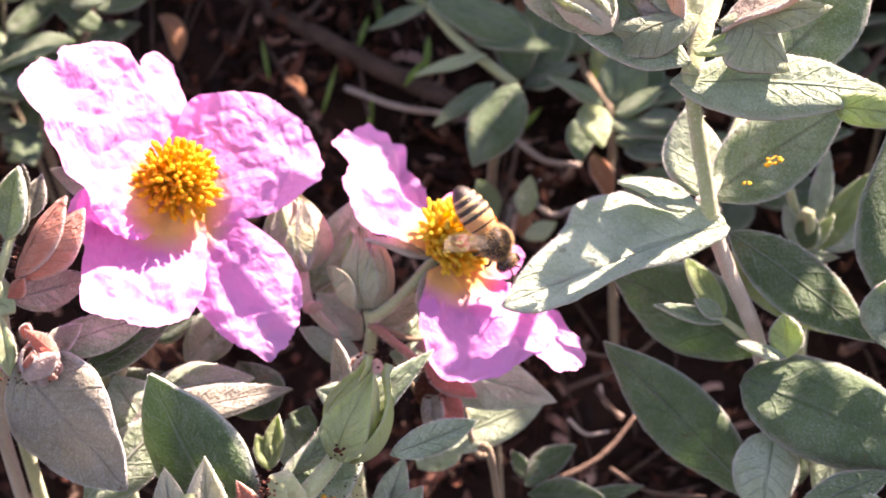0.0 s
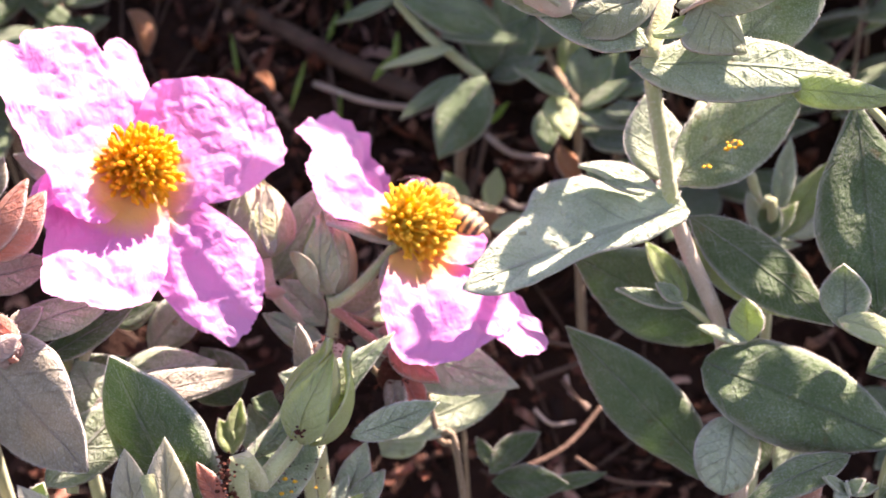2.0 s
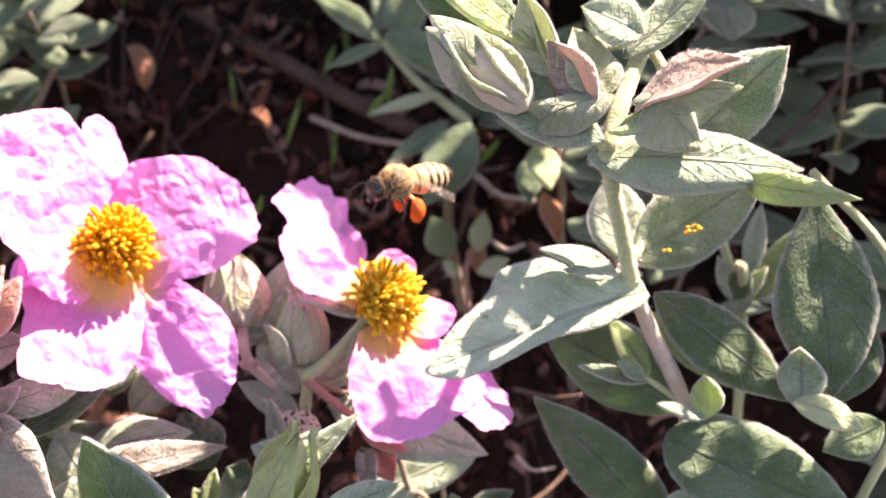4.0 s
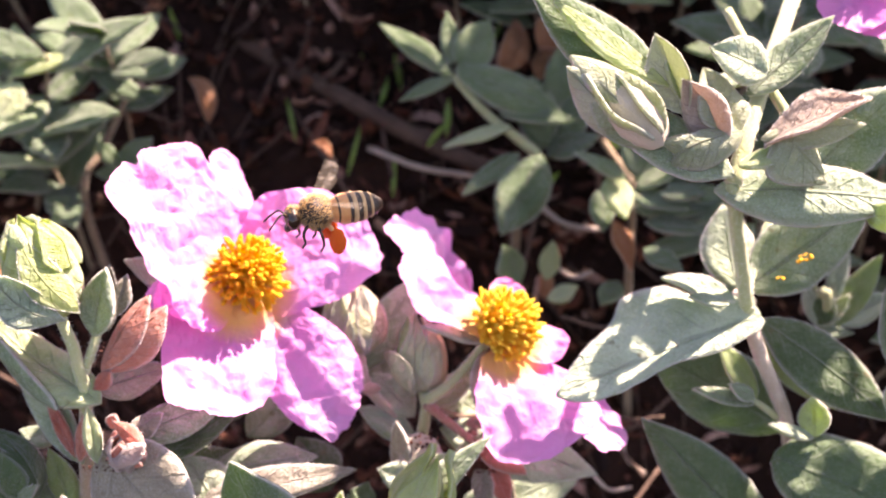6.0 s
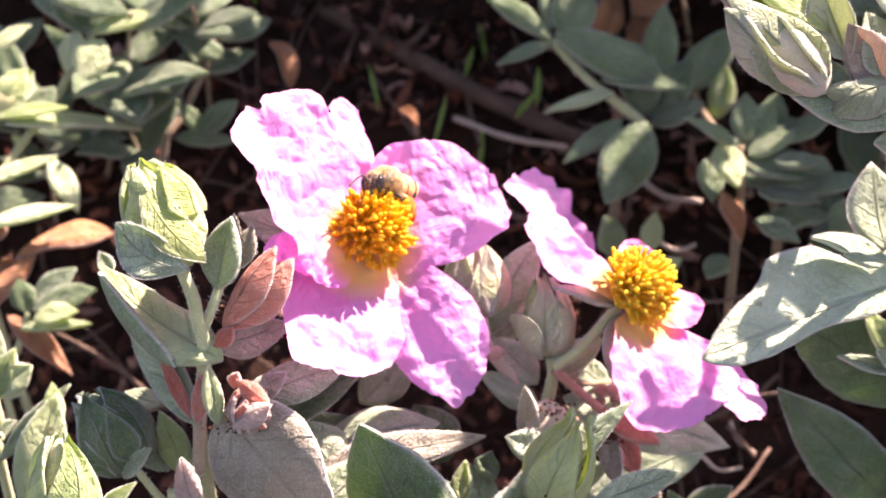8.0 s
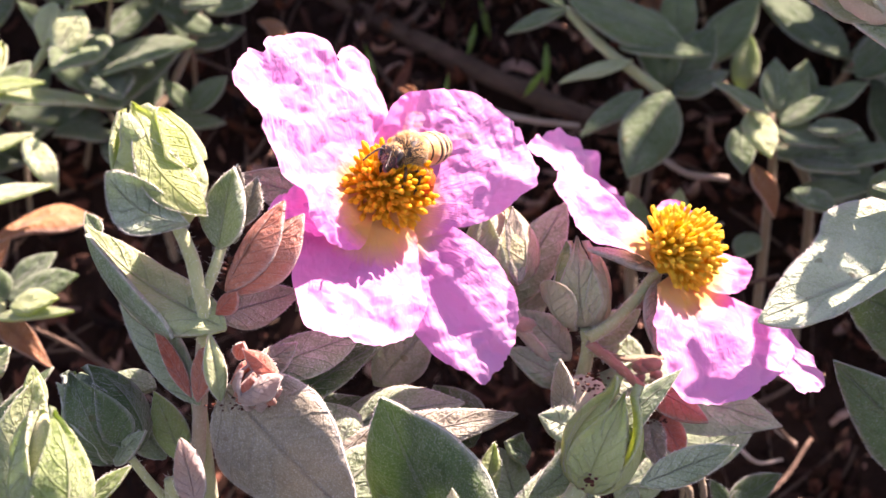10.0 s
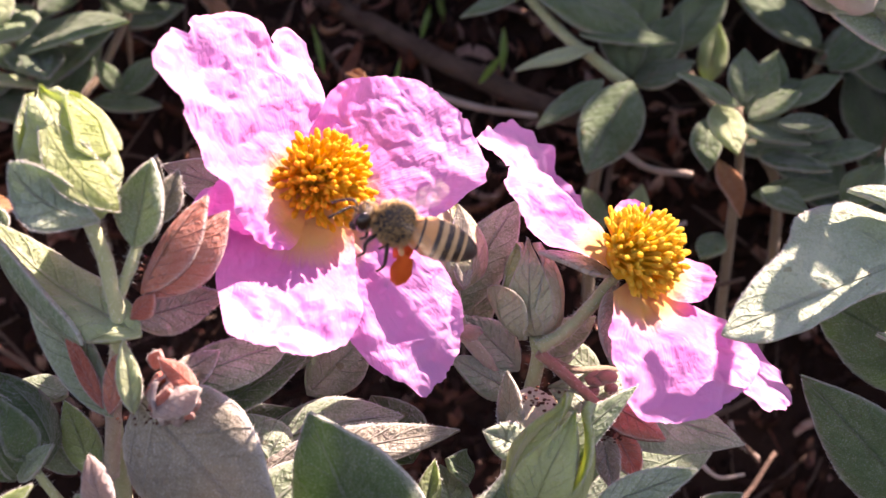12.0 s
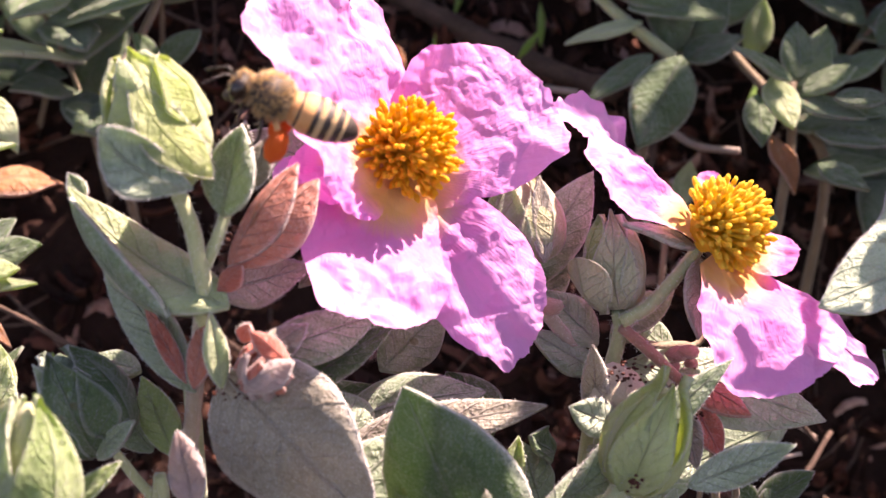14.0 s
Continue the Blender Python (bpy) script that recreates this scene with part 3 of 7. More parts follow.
def make_ground():
    def spread(n, dense, reach):
        s = np.linspace(-1, 1, n)
        return dense * s + np.sign(s) * (reach - dense) * np.abs(s) ** 9

    xs, ys = spread(171, 28, 40000), spread(171, 26, 40000) + 6
    verts = [(x, y, ground_z(x, y)) for x in xs for y in ys]
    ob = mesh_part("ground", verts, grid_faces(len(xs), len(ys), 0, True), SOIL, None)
    tagged(ob, "humus soil of a bank, darkened for shade, with crumbs and hollows", "ground", kind="structure")


make_ground()

# ---- the flowers ----

s = thing("flower", (-0.24, 0.79, 30.03), "wide open pink rockrose flower with crumpled petals and golden stamens", "flower", "rockrose flowers")
petal(s, (-0.22, 0.76, 30.00), (-0.93, -0.32, 0.10), (0.27, 0.13, 0.95), fan(1.4, 30), seed=5, cup=-0.03)
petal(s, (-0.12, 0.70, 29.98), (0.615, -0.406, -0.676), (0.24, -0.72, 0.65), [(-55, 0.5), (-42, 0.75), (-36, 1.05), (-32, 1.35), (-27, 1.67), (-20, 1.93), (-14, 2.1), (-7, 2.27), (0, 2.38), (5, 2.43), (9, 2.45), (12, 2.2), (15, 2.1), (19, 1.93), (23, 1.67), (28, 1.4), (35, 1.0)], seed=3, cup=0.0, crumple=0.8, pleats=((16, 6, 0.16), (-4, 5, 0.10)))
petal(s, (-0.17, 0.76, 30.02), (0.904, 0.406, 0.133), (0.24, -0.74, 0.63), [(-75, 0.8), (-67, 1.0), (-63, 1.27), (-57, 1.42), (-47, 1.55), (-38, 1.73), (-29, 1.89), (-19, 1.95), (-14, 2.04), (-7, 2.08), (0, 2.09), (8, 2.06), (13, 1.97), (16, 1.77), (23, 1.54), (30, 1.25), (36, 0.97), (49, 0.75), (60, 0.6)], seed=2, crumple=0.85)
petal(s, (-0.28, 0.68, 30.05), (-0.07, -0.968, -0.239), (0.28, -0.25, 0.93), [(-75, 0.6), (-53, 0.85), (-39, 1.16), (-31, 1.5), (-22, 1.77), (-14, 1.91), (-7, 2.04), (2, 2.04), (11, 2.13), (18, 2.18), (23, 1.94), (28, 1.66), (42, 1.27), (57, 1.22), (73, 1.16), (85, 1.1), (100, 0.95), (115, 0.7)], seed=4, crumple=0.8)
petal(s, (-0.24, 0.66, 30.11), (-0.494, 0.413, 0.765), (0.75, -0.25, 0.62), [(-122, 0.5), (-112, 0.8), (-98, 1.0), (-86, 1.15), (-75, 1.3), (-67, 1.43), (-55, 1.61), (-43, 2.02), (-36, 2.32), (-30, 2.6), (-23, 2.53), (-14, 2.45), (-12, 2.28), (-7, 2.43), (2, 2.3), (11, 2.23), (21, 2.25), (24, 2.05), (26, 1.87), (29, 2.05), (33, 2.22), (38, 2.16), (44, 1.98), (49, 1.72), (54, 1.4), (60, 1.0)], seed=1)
stamens(s, (-0.15, 0.82, 30.20), (0.40, -0.48, 0.78), 0.53, 0.80, 240, ANTHER, 3)
stem(s, [(-0.24, 0.79, 30.02), (-0.62, 0.40, 28.89), (-1.03, -0.11, 27.91), (-1.28, -0.21, 27.15), (-0.98, 0.29, 16.19)], 0.085, 0.101, STEM, 120)
leaf(s, (-0.26, 0.83, 29.91), (-1.94, 1.30, 30.15), (0.07, 0.94, -0.33), 0.69, PINKISH, name='sepal', arch=-0.05)
leaf(s, (-0.26, 0.83, 29.91), (-1.25, 0.29, 28.78), (0.07, 0.94, -0.33), 0.69, PINKISH, name='sepal', arch=-0.05)

s = thing("flower", (3.34, 0.80, 29.05), "pink rockrose flower seen from the side with lemon yellow stamens", "flower", "rockrose flowers")
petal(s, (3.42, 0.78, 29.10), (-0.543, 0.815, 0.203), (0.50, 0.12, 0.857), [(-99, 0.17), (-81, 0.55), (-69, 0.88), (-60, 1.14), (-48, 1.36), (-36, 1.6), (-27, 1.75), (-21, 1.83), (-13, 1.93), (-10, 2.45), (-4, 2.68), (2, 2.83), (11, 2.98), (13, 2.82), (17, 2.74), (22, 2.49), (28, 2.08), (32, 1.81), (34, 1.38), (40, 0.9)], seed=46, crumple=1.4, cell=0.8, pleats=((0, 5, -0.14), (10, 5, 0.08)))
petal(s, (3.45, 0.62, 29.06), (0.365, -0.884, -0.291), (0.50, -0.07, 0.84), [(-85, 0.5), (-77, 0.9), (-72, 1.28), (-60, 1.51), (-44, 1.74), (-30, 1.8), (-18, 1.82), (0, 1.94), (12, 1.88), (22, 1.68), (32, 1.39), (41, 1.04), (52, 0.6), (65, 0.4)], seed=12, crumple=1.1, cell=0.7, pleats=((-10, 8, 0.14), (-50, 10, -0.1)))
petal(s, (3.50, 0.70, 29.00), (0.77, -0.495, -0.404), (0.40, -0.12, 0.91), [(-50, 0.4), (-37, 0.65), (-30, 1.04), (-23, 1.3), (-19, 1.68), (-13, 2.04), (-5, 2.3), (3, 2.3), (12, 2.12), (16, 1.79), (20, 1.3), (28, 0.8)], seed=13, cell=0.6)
petal(s, (3.58, 0.92, 29.03), (0.96, -0.02, -0.26), (0.23, -0.30, 0.93), fan(0.95, 32), seed=14, res=60)
petal(s, (3.53, 1.07, 29.07), (0.23, 0.94, 0.27), (0.55, -0.52, 0.65), fan(0.86, 26), seed=15, res=60)
stamens(s, (3.40, 0.80, 29.22), (0.74, -0.16, 0.65), 0.53, 0.74, 250, ANTHER_B, 8)
stem(s, [(3.36, 0.82, 29.06), (3.09, 0.55, 28.85), (2.72, 0.25, 28.60), (2.41, 0.18, 28.40)], 0.074, 0.086, STEM, 160)
leaf(s, (3.26, 0.72, 29.04), (2.36, 0.62, 29.46), (0.14, -0.05, 0.99), 0.27, PINKISH, name='sepal', arch=0.06, roll=0.3)
leaf(s, (3.28, 0.62, 28.98), (3.20, -0.26, 28.52), (0.14, -0.72, 0.68), 0.41, PINKISH, name='sepal', arch=0.03, fold=0.3)

s = thing("flower", (9.17, 4.22, 33.41), "pink rockrose flower at the top of a tall shoot", "flower", "rockrose flowers")
petal(s, (9.17, 4.22, 33.41), (-0.84, -0.99, -0.57), (0.07, -0.25, 0.97), fan(1.42, 30), seed=21, cup=0.05, res=60)
petal(s, (9.17, 4.22, 33.41), (0.15, -1.15, -0.81), (0.07, -0.25, 0.97), fan(1.41, 34), seed=22, cup=0.05, res=60)
petal(s, (9.17, 4.22, 33.41), (1.03, -0.85, -0.48), (0.07, -0.25, 0.97), fan(1.42, 34), seed=23, cup=0.05, res=60)
petal(s, (9.17, 4.22, 33.41), (0.56, 0.23, 0.9), (0.07, -0.25, 0.97), fan(1.08, 36), seed=24, cup=0.05, res=60)
petal(s, (9.17, 4.22, 33.41), (-0.72, 0.05, 0.74), (0.07, -0.25, 0.97), fan(1.03, 36), seed=25, cup=0.05, res=60)
stamens(s, (9.17, 4.24, 33.43), (0.07, -0.25, 0.97), 0.45, 0.65, 90, ANTHER, 28)
stem(s, [(9.17, 4.22, 33.41), (8.52, 4.21, 33.43), (8.02, 3.98, 33.33), (7.74, 3.67, 33.10)], 0.081, 0.105, STEM)
# ---- the tall shoot and its leaves ----

s = thing("leafy_shoot", (7.96, -0.56, 25.74), "tall downy rockrose shoot with broad felted grey-green leaves", "plant", "rockrose shoots")
stem(s, [(6.56, 0.46, 32.10), (6.70, 0.42, 31.30), (6.84, 0.36, 30.60), (6.95, 0.30, 30.02)], 0.105, 0.113, STEM, 400)
stem(s, [(6.84, 0.51, 30.18), (7.25, 0.33, 29.10), (7.69, 0.18, 28.04), (7.96, -0.20, 26.71), (8.09, -0.59, 25.54), (8.39, -0.09, 15.93)], 0.108, 0.123, STEM_TAN, 400)
stem(s, [(7.73, 3.51, 33.23), (7.12, 1.90, 32.85), (6.78, 0.98, 32.52), (6.56, 0.44, 32.12)], 0.118, 0.118, STEM, 200)
stem(s, [(7.43, 1.39, 32.48), (7.03, 2.00, 32.95), (6.63, 2.66, 33.48)], 0.080, 0.072, STEM)
stem(s, [(7.44, 1.66, 30.65), (7.21, 1.19, 30.39), (6.97, 0.62, 30.15)], 0.083, 0.075, STEM, 120)
broad = ([(0, 0.03), (0.02, 0.10), (0.06, 0.125), (0.18, 0.14), (0.28, 0.215), (0.34, 0.285), (0.45, 0.305), (0.57, 0.285), (0.62, 0.22), (0.69, 0.175), (0.81, 0.13), (0.9, 0.08), (1, 0.005)], [(0, 0.03), (0.04, 0.07), (0.23, 0.098), (0.33, 0.092), (0.43, 0.078), (0.59, 0.09), (0.73, 0.117), (0.86, 0.109), (0.96, 0.055), (1, 0.005)])
downy_leaf(s, (7.14, 0.22, 29.96), (4.22, -0.91, 29.53), (-0.01, -0.33, 0.94), 1.36, GREY, 520, arch=0.02, fold=0.24, roll=0.06, wave=0.05, nu=33, nv=15, sides=broad)
downy_leaf(s, (6.75, 0.19, 30.26), (5.72, 0.44, 30.49), (-0.08, -0.02, 1.00), 0.39, GREY, 120, arch=0.05, fold=0.3, roll=0.1)
leaf(s, (6.58, 0.00, 30.36), (6.03, -0.09, 30.60), (0.03, -0.27, 0.96), 0.20, GREY, arch=0.05)
downy_leaf(s, (6.93, 0.68, 30.06), (8.77, 1.42, 31.07), (-0.11, -0.90, 0.41), 1.12, GREY, 300, arch=-0.03, fold=0.1, roll=0.1, wave=0.05)
downy_leaf(s, (6.90, 0.83, 29.94), (6.69, 1.65, 30.85), (0.23, -0.87, 0.43), 0.87, GREY, 200, arch=-0.04, fold=0.1)
grains(s, (7.77, 0.72, 30.62), (0.05, 0.03, 0.04), 9, 0.032, POLLEN, 51, "pollen", "orange pollen grains on the leaf")
grains(s, (7.43, 0.53, 30.40), (0.05, 0.03, 0.04), 4, 0.022, POLLEN, 52, "pollen", "orange pollen grains on the leaf")
downy_leaf(s, (6.33, 0.50, 31.96), (9.02, 0.25, 31.93), (0.09, -0.52, 0.85), 0.93, GREY, 320, arch=0.05, fold=0.12, roll=0.3, peak=0.42, nu=19)
downy_leaf(s, (8.30, 0.14, 31.83), (9.69, -0.33, 31.91), (0.04, -0.85, 0.53), 0.44, FRESH, 60, arch=0.1, fold=0.1, peak=0.3)
downy_leaf(s, (6.53, 0.28, 32.36), (4.76, 0.84, 33.22), (-0.23, -0.39, 0.89), 0.82, GREY, 260, arch=-0.06, fold=0.15, roll=0.2)
downy_leaf(s, (5.67, 1.11, 33.13), (3.82, 1.90, 34.29), (0.13, -0.67, 0.73), 0.89, BANKLEAF, 200, arch=-0.04, fold=0.15)
# backlit stripe of the leaf above, added as a narrow fresh green blade
downy_leaf(s, (5.68, 1.08, 33.24), (4.11, 1.69, 34.24), (0.32, -0.56, 0.76), 0.39, FRESH, 40, arch=-0.03)
bud(s, (5.55, 0.46, 32.78), (4.47, 1.12, 33.67), 0.45, (-0.07, -0.71, 0.70), (BRACT,), count=4, gape=0.4, seed=31, core=CAPSULE)
downy_leaf(s, (5.34, 0.44, 32.77), (4.34, 1.06, 33.59), (-0.42, -0.77, 0.49), 0.71, BRACT, 140, name='bract', arch=0.13, fold=-0.35, roll=0.1, peak=0.5, hook=0.05)
downy_leaf(s, (5.57, 0.57, 32.92), (4.36, 1.14, 33.69), (0.28, -0.21, 0.94), 0.68, BRACT, 140, name='bract', arch=0.15, fold=-0.3, roll=0.35, peak=0.55)
downy_leaf(s, (5.90, 0.81, 32.97), (5.52, 1.55, 33.77), (-0.47, -0.55, 0.69), 0.59, BRACT, 90, name='bract', fold=0.7, arch=-0.06, roll=-0.2)
downy_leaf(s, (5.97, 0.91, 32.95), (5.66, 1.56, 33.62), (0.63, -0.46, 0.62), 0.38, FRESH, 60, name='bract', fold=0.5, arch=-0.06)
downy_leaf(s, (6.39, 0.42, 32.69), (5.90, 1.00, 33.44), (-0.57, -0.57, 0.59), 0.67, BRACTPINK, 100, name='bract', fold=0.75, arch=-0.14, roll=0.3, hook=0.15)
downy_leaf(s, (6.43, 0.38, 32.64), (5.55, 0.46, 32.78), (-0.18, -0.94, 0.30), 0.44, BRACT, 80, name='bract', fold=-0.4, arch=0.1, wave=0.15)
downy_leaf(s, (6.59, 0.66, 32.76), (6.14, 1.28, 33.40), (0.43, -0.56, 0.71), 0.78, BRACT, 90, name='bract', fold=0.5, arch=-0.1, wave=0.14)
downy_leaf(s, (6.65, 0.57, 32.86), (5.60, 0.29, 32.56), (0.08, -0.36, 0.93), 0.54, BRACT, 100, name='bract', arch=0.16, fold=-0.4, roll=0.5, wave=0.18, hook=-0.12)
downy_leaf(s, (6.91, 0.44, 32.70), (8.35, 0.83, 33.12), (-0.03, -0.04, 1.00), 0.52, BRACTPINK, 120, name='bract', arch=0.07, fold=0.45, roll=-0.3, wave=0.18, hook=0.06)
downy_leaf(s, (6.87, 0.51, 32.79), (8.25, 0.66, 32.91), (0.03, -0.56, 0.83), 0.44, BRACT, 100, name='bract', arch=0.05, fold=-0.3, wave=0.1)
downy_leaf(s, (7.10, 0.57, 32.84), (7.71, 0.16, 32.31), (0.17, -0.24, 0.96), 0.99, BRACT, 140, name='bract', arch=0.1, fold=-0.25, peak=0.42)
downy_leaf(s, (6.58, 0.32, 32.49), (7.24, 0.44, 32.68), (0.02, 0.03, 1.00), 0.40, PALE, 40, name='bract')
downy_leaf(s, (7.54, 0.67, 31.97), (8.86, 1.27, 33.11), (0.18, -0.67, 0.72), 1.06, GREY, 320, arch=-0.05, fold=0.14)
downy_leaf(s, (7.03, 1.39, 33.20), (6.25, 1.54, 33.56), (-0.07, -0.56, 0.83), 0.70, GREY, 80, fold=0.4, arch=0.12)
downy_leaf(s, (6.79, 1.39, 32.89), (7.98, 2.09, 33.71), (0.13, -0.55, 0.82), 0.55, GREY, 80, arch=-0.04)
downy_leaf(s, (6.24, 1.87, 32.76), (7.10, 1.89, 32.90), (0.02, -0.04, 1.00), 0.34, GREY, 40)
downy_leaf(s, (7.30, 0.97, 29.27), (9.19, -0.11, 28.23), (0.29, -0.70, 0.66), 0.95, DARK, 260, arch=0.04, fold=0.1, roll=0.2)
# green glow of the dark leaf against the sun, put in as a second blade
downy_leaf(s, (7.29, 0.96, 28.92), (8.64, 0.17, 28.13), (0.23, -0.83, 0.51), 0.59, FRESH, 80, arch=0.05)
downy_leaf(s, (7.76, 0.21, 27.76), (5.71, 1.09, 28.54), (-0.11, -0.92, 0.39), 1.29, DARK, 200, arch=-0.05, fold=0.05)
stem(s, [(7.58, 0.17, 28.05), (7.28, 0.14, 28.35), (7.10, 0.12, 28.50)], 0.054, 0.038, STEM)
downy_leaf(s, (7.18, 0.06, 28.42), (6.24, -0.05, 28.83), (0.04, -0.38, 0.93), 0.24, GREY, 80, fold=0.4)
downy_leaf(s, (7.21, 0.12, 28.49), (6.68, 0.59, 29.14), (0.35, -0.60, 0.72), 0.41, FRESH, 60, fold=0.3)
downy_leaf(s, (7.14, -0.05, 28.61), (6.77, 0.01, 28.88), (0.04, -0.48, 0.88), 0.23, GREY, 40, fold=0.3)
downy_leaf(s, (8.02, -0.42, 28.23), (7.95, -0.14, 28.76), (-0.26, -0.63, 0.73), 0.47, FRESH, 90, fold=0.15)
downy_leaf(s, (8.00, -0.43, 28.22), (7.30, -0.48, 28.53), (0.03, -0.13, 0.99), 0.24, GREY, 60, fold=0.3)
downy_leaf(s, (7.84, -0.87, 27.32), (7.65, -1.61, 26.54), (0.04, -0.85, 0.53), 0.92, GREY, 160, arch=0.03, fold=0.05, peak=0.5, blunt=0.6)
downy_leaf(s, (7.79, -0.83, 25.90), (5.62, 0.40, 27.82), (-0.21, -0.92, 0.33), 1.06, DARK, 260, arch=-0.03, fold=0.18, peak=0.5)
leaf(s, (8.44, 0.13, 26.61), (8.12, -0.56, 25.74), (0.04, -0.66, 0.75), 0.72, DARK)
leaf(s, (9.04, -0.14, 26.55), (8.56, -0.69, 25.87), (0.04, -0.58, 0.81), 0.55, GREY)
# speckled shade on this broad leaf is given by the darker felt
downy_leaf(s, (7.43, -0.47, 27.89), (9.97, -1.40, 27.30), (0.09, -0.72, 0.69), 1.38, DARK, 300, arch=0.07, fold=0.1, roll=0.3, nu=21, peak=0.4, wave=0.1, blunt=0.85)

s = thing("leafy_shoot", (9.20, -1.43, 25.97), "rockrose shoot with a large hanging dark green leaf", "plant", "rockrose shoots")
stem(s, [(9.37, 1.46, 31.02), (10.53, 0.93, 29.72), (10.69, 0.01, 27.80), (9.90, -1.12, 25.66), (10.20, -0.62, 15.56)], 0.062, 0.085, STEM)
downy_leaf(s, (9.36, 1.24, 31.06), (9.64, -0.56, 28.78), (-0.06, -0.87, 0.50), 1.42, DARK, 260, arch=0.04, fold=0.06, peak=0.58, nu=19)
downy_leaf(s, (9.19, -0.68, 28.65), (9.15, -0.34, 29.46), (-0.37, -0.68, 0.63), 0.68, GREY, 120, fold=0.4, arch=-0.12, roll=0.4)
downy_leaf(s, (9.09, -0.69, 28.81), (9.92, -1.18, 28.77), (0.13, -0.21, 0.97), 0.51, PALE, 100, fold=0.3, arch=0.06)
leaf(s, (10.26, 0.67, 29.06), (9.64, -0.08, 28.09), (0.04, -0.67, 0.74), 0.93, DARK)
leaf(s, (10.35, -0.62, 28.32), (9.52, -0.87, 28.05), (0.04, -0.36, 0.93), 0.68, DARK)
stem(s, [(9.18, -0.89, 27.36), (8.91, -1.41, 27.02), (8.72, -1.87, 26.42)], 0.152, 0.160, STEM_RED, 80)
downy_leaf(s, (9.26, -1.67, 27.32), (7.81, -2.38, 27.13), (-0.06, -0.29, 0.96), 0.52, DARK, 120, arch=0.06)
downy_leaf(s, (9.15, -2.25, 27.21), (8.79, -2.28, 27.54), (0.04, -0.28, 0.96), 0.19, GREY, 20, fold=0.4)
downy_leaf(s, (9.15, -2.25, 27.21), (9.08, -2.33, 27.44), (0.04, -0.28, 0.96), 0.19, GREY, 20, fold=0.4)
downy_leaf(s, (9.15, -2.25, 27.21), (9.33, -2.28, 27.49), (0.04, -0.28, 0.96), 0.19, GREY, 20, fold=0.4)
downy_leaf(s, (9.15, -2.25, 27.21), (9.51, -2.34, 27.40), (0.04, -0.28, 0.96), 0.19, GREY, 20, fold=0.4)
downy_leaf(s, (9.15, -2.25, 27.21), (8.93, -2.43, 27.33), (0.04, -0.28, 0.96), 0.19, GREY, 20, fold=0.4)
leaf(s, (9.57, -2.21, 27.07), (10.29, -1.96, 27.53), (0.04, -0.28, 0.96), 0.51, DARK)
downy_leaf(s, (9.62, -2.61, 27.37), (10.01, -2.34, 27.70), (0.04, -0.49, 0.87), 0.43, GREY, 40)

s = thing("leafy_shoot", (8.84, 2.82, 27.14), "small upright rockrose shoot with narrow grey leaves", "plant", "rockrose shoots")
stem(s, [(8.45, 3.10, 28.52), (8.62, 2.96, 27.99), (8.82, 2.79, 27.43), (9.12, 3.29, 18.32)], 0.076, 0.084, STEM, 60)
downy_leaf(s, (8.88, 2.89, 27.89), (9.05, 3.45, 28.94), (-0.06, -0.61, 0.79), 0.35, GREY, 50, fold=0.25, arch=-0.03)
downy_leaf(s, (8.86, 2.66, 27.58), (9.65, 3.26, 28.65), (-0.06, -0.61, 0.79), 0.49, FRESH, 50, fold=0.25, arch=-0.03)
downy_leaf(s, (8.69, 2.68, 27.62), (8.39, 2.94, 28.31), (-0.06, -0.61, 0.79), 0.30, GREY, 50, fold=0.25, arch=-0.03)
downy_leaf(s, (8.65, 2.65, 27.59), (9.14, 2.87, 28.16), (-0.06, -0.61, 0.79), 0.29, PALE, 50, fold=0.25, arch=-0.03)
downy_leaf(s, (8.45, 2.64, 27.58), (9.19, 2.48, 27.66), (-0.06, -0.61, 0.79), 0.24, GREY, 50, fold=0.25, arch=-0.03)
downy_leaf(s, (8.94, 2.71, 27.65), (9.83, 2.89, 28.15), (-0.06, -0.61, 0.79), 0.50, GREY, 50, fold=0.25, arch=-0.03)
downy_leaf(s, (8.60, 2.70, 27.66), (8.82, 2.86, 28.17), (-0.06, -0.61, 0.79), 0.50, DARK, 50, fold=0.25, arch=-0.03)
# ---- buds, capsules and leaves below the flowers ----

s = thing("flower_bud", (2.14, -2.08, 28.10), "plump yellow-green rockrose bud with pointed sepals on a downy stalk", "bud", "rockrose buds")
stem(s, [(2.23, -2.00, 28.20), (1.97, -2.31, 27.97), (1.70, -2.61, 27.77), (1.43, -2.87, 27.28), (1.73, -2.37, 14.40)], 0.115, 0.143, STEM, 200)
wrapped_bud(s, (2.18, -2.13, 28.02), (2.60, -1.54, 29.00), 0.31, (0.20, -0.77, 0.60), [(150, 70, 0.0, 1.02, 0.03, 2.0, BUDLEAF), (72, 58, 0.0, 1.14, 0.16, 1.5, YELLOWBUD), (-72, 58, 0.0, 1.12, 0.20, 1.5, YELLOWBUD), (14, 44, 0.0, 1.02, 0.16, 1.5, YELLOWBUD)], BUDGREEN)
grains(s, (2.19, -2.44, 28.45), (0.05, 0.05, 0.06), 14, 0.022, SEED, 4, "specks", "dark specks on the stalk")
downy_leaf(s, (1.50, -1.98, 27.59), (3.34, -1.15, 29.00), (-0.56, -0.78, 0.27), 0.50, GREY, 200, name='sepal', arch=0.03, fold=0.12)
downy_leaf(s, (2.80, -2.15, 28.11), (3.92, -1.95, 28.52), (0.02, -0.70, 0.72), 0.42, GREY, 140, name='sepal', arch=-0.08, fold=0.25)

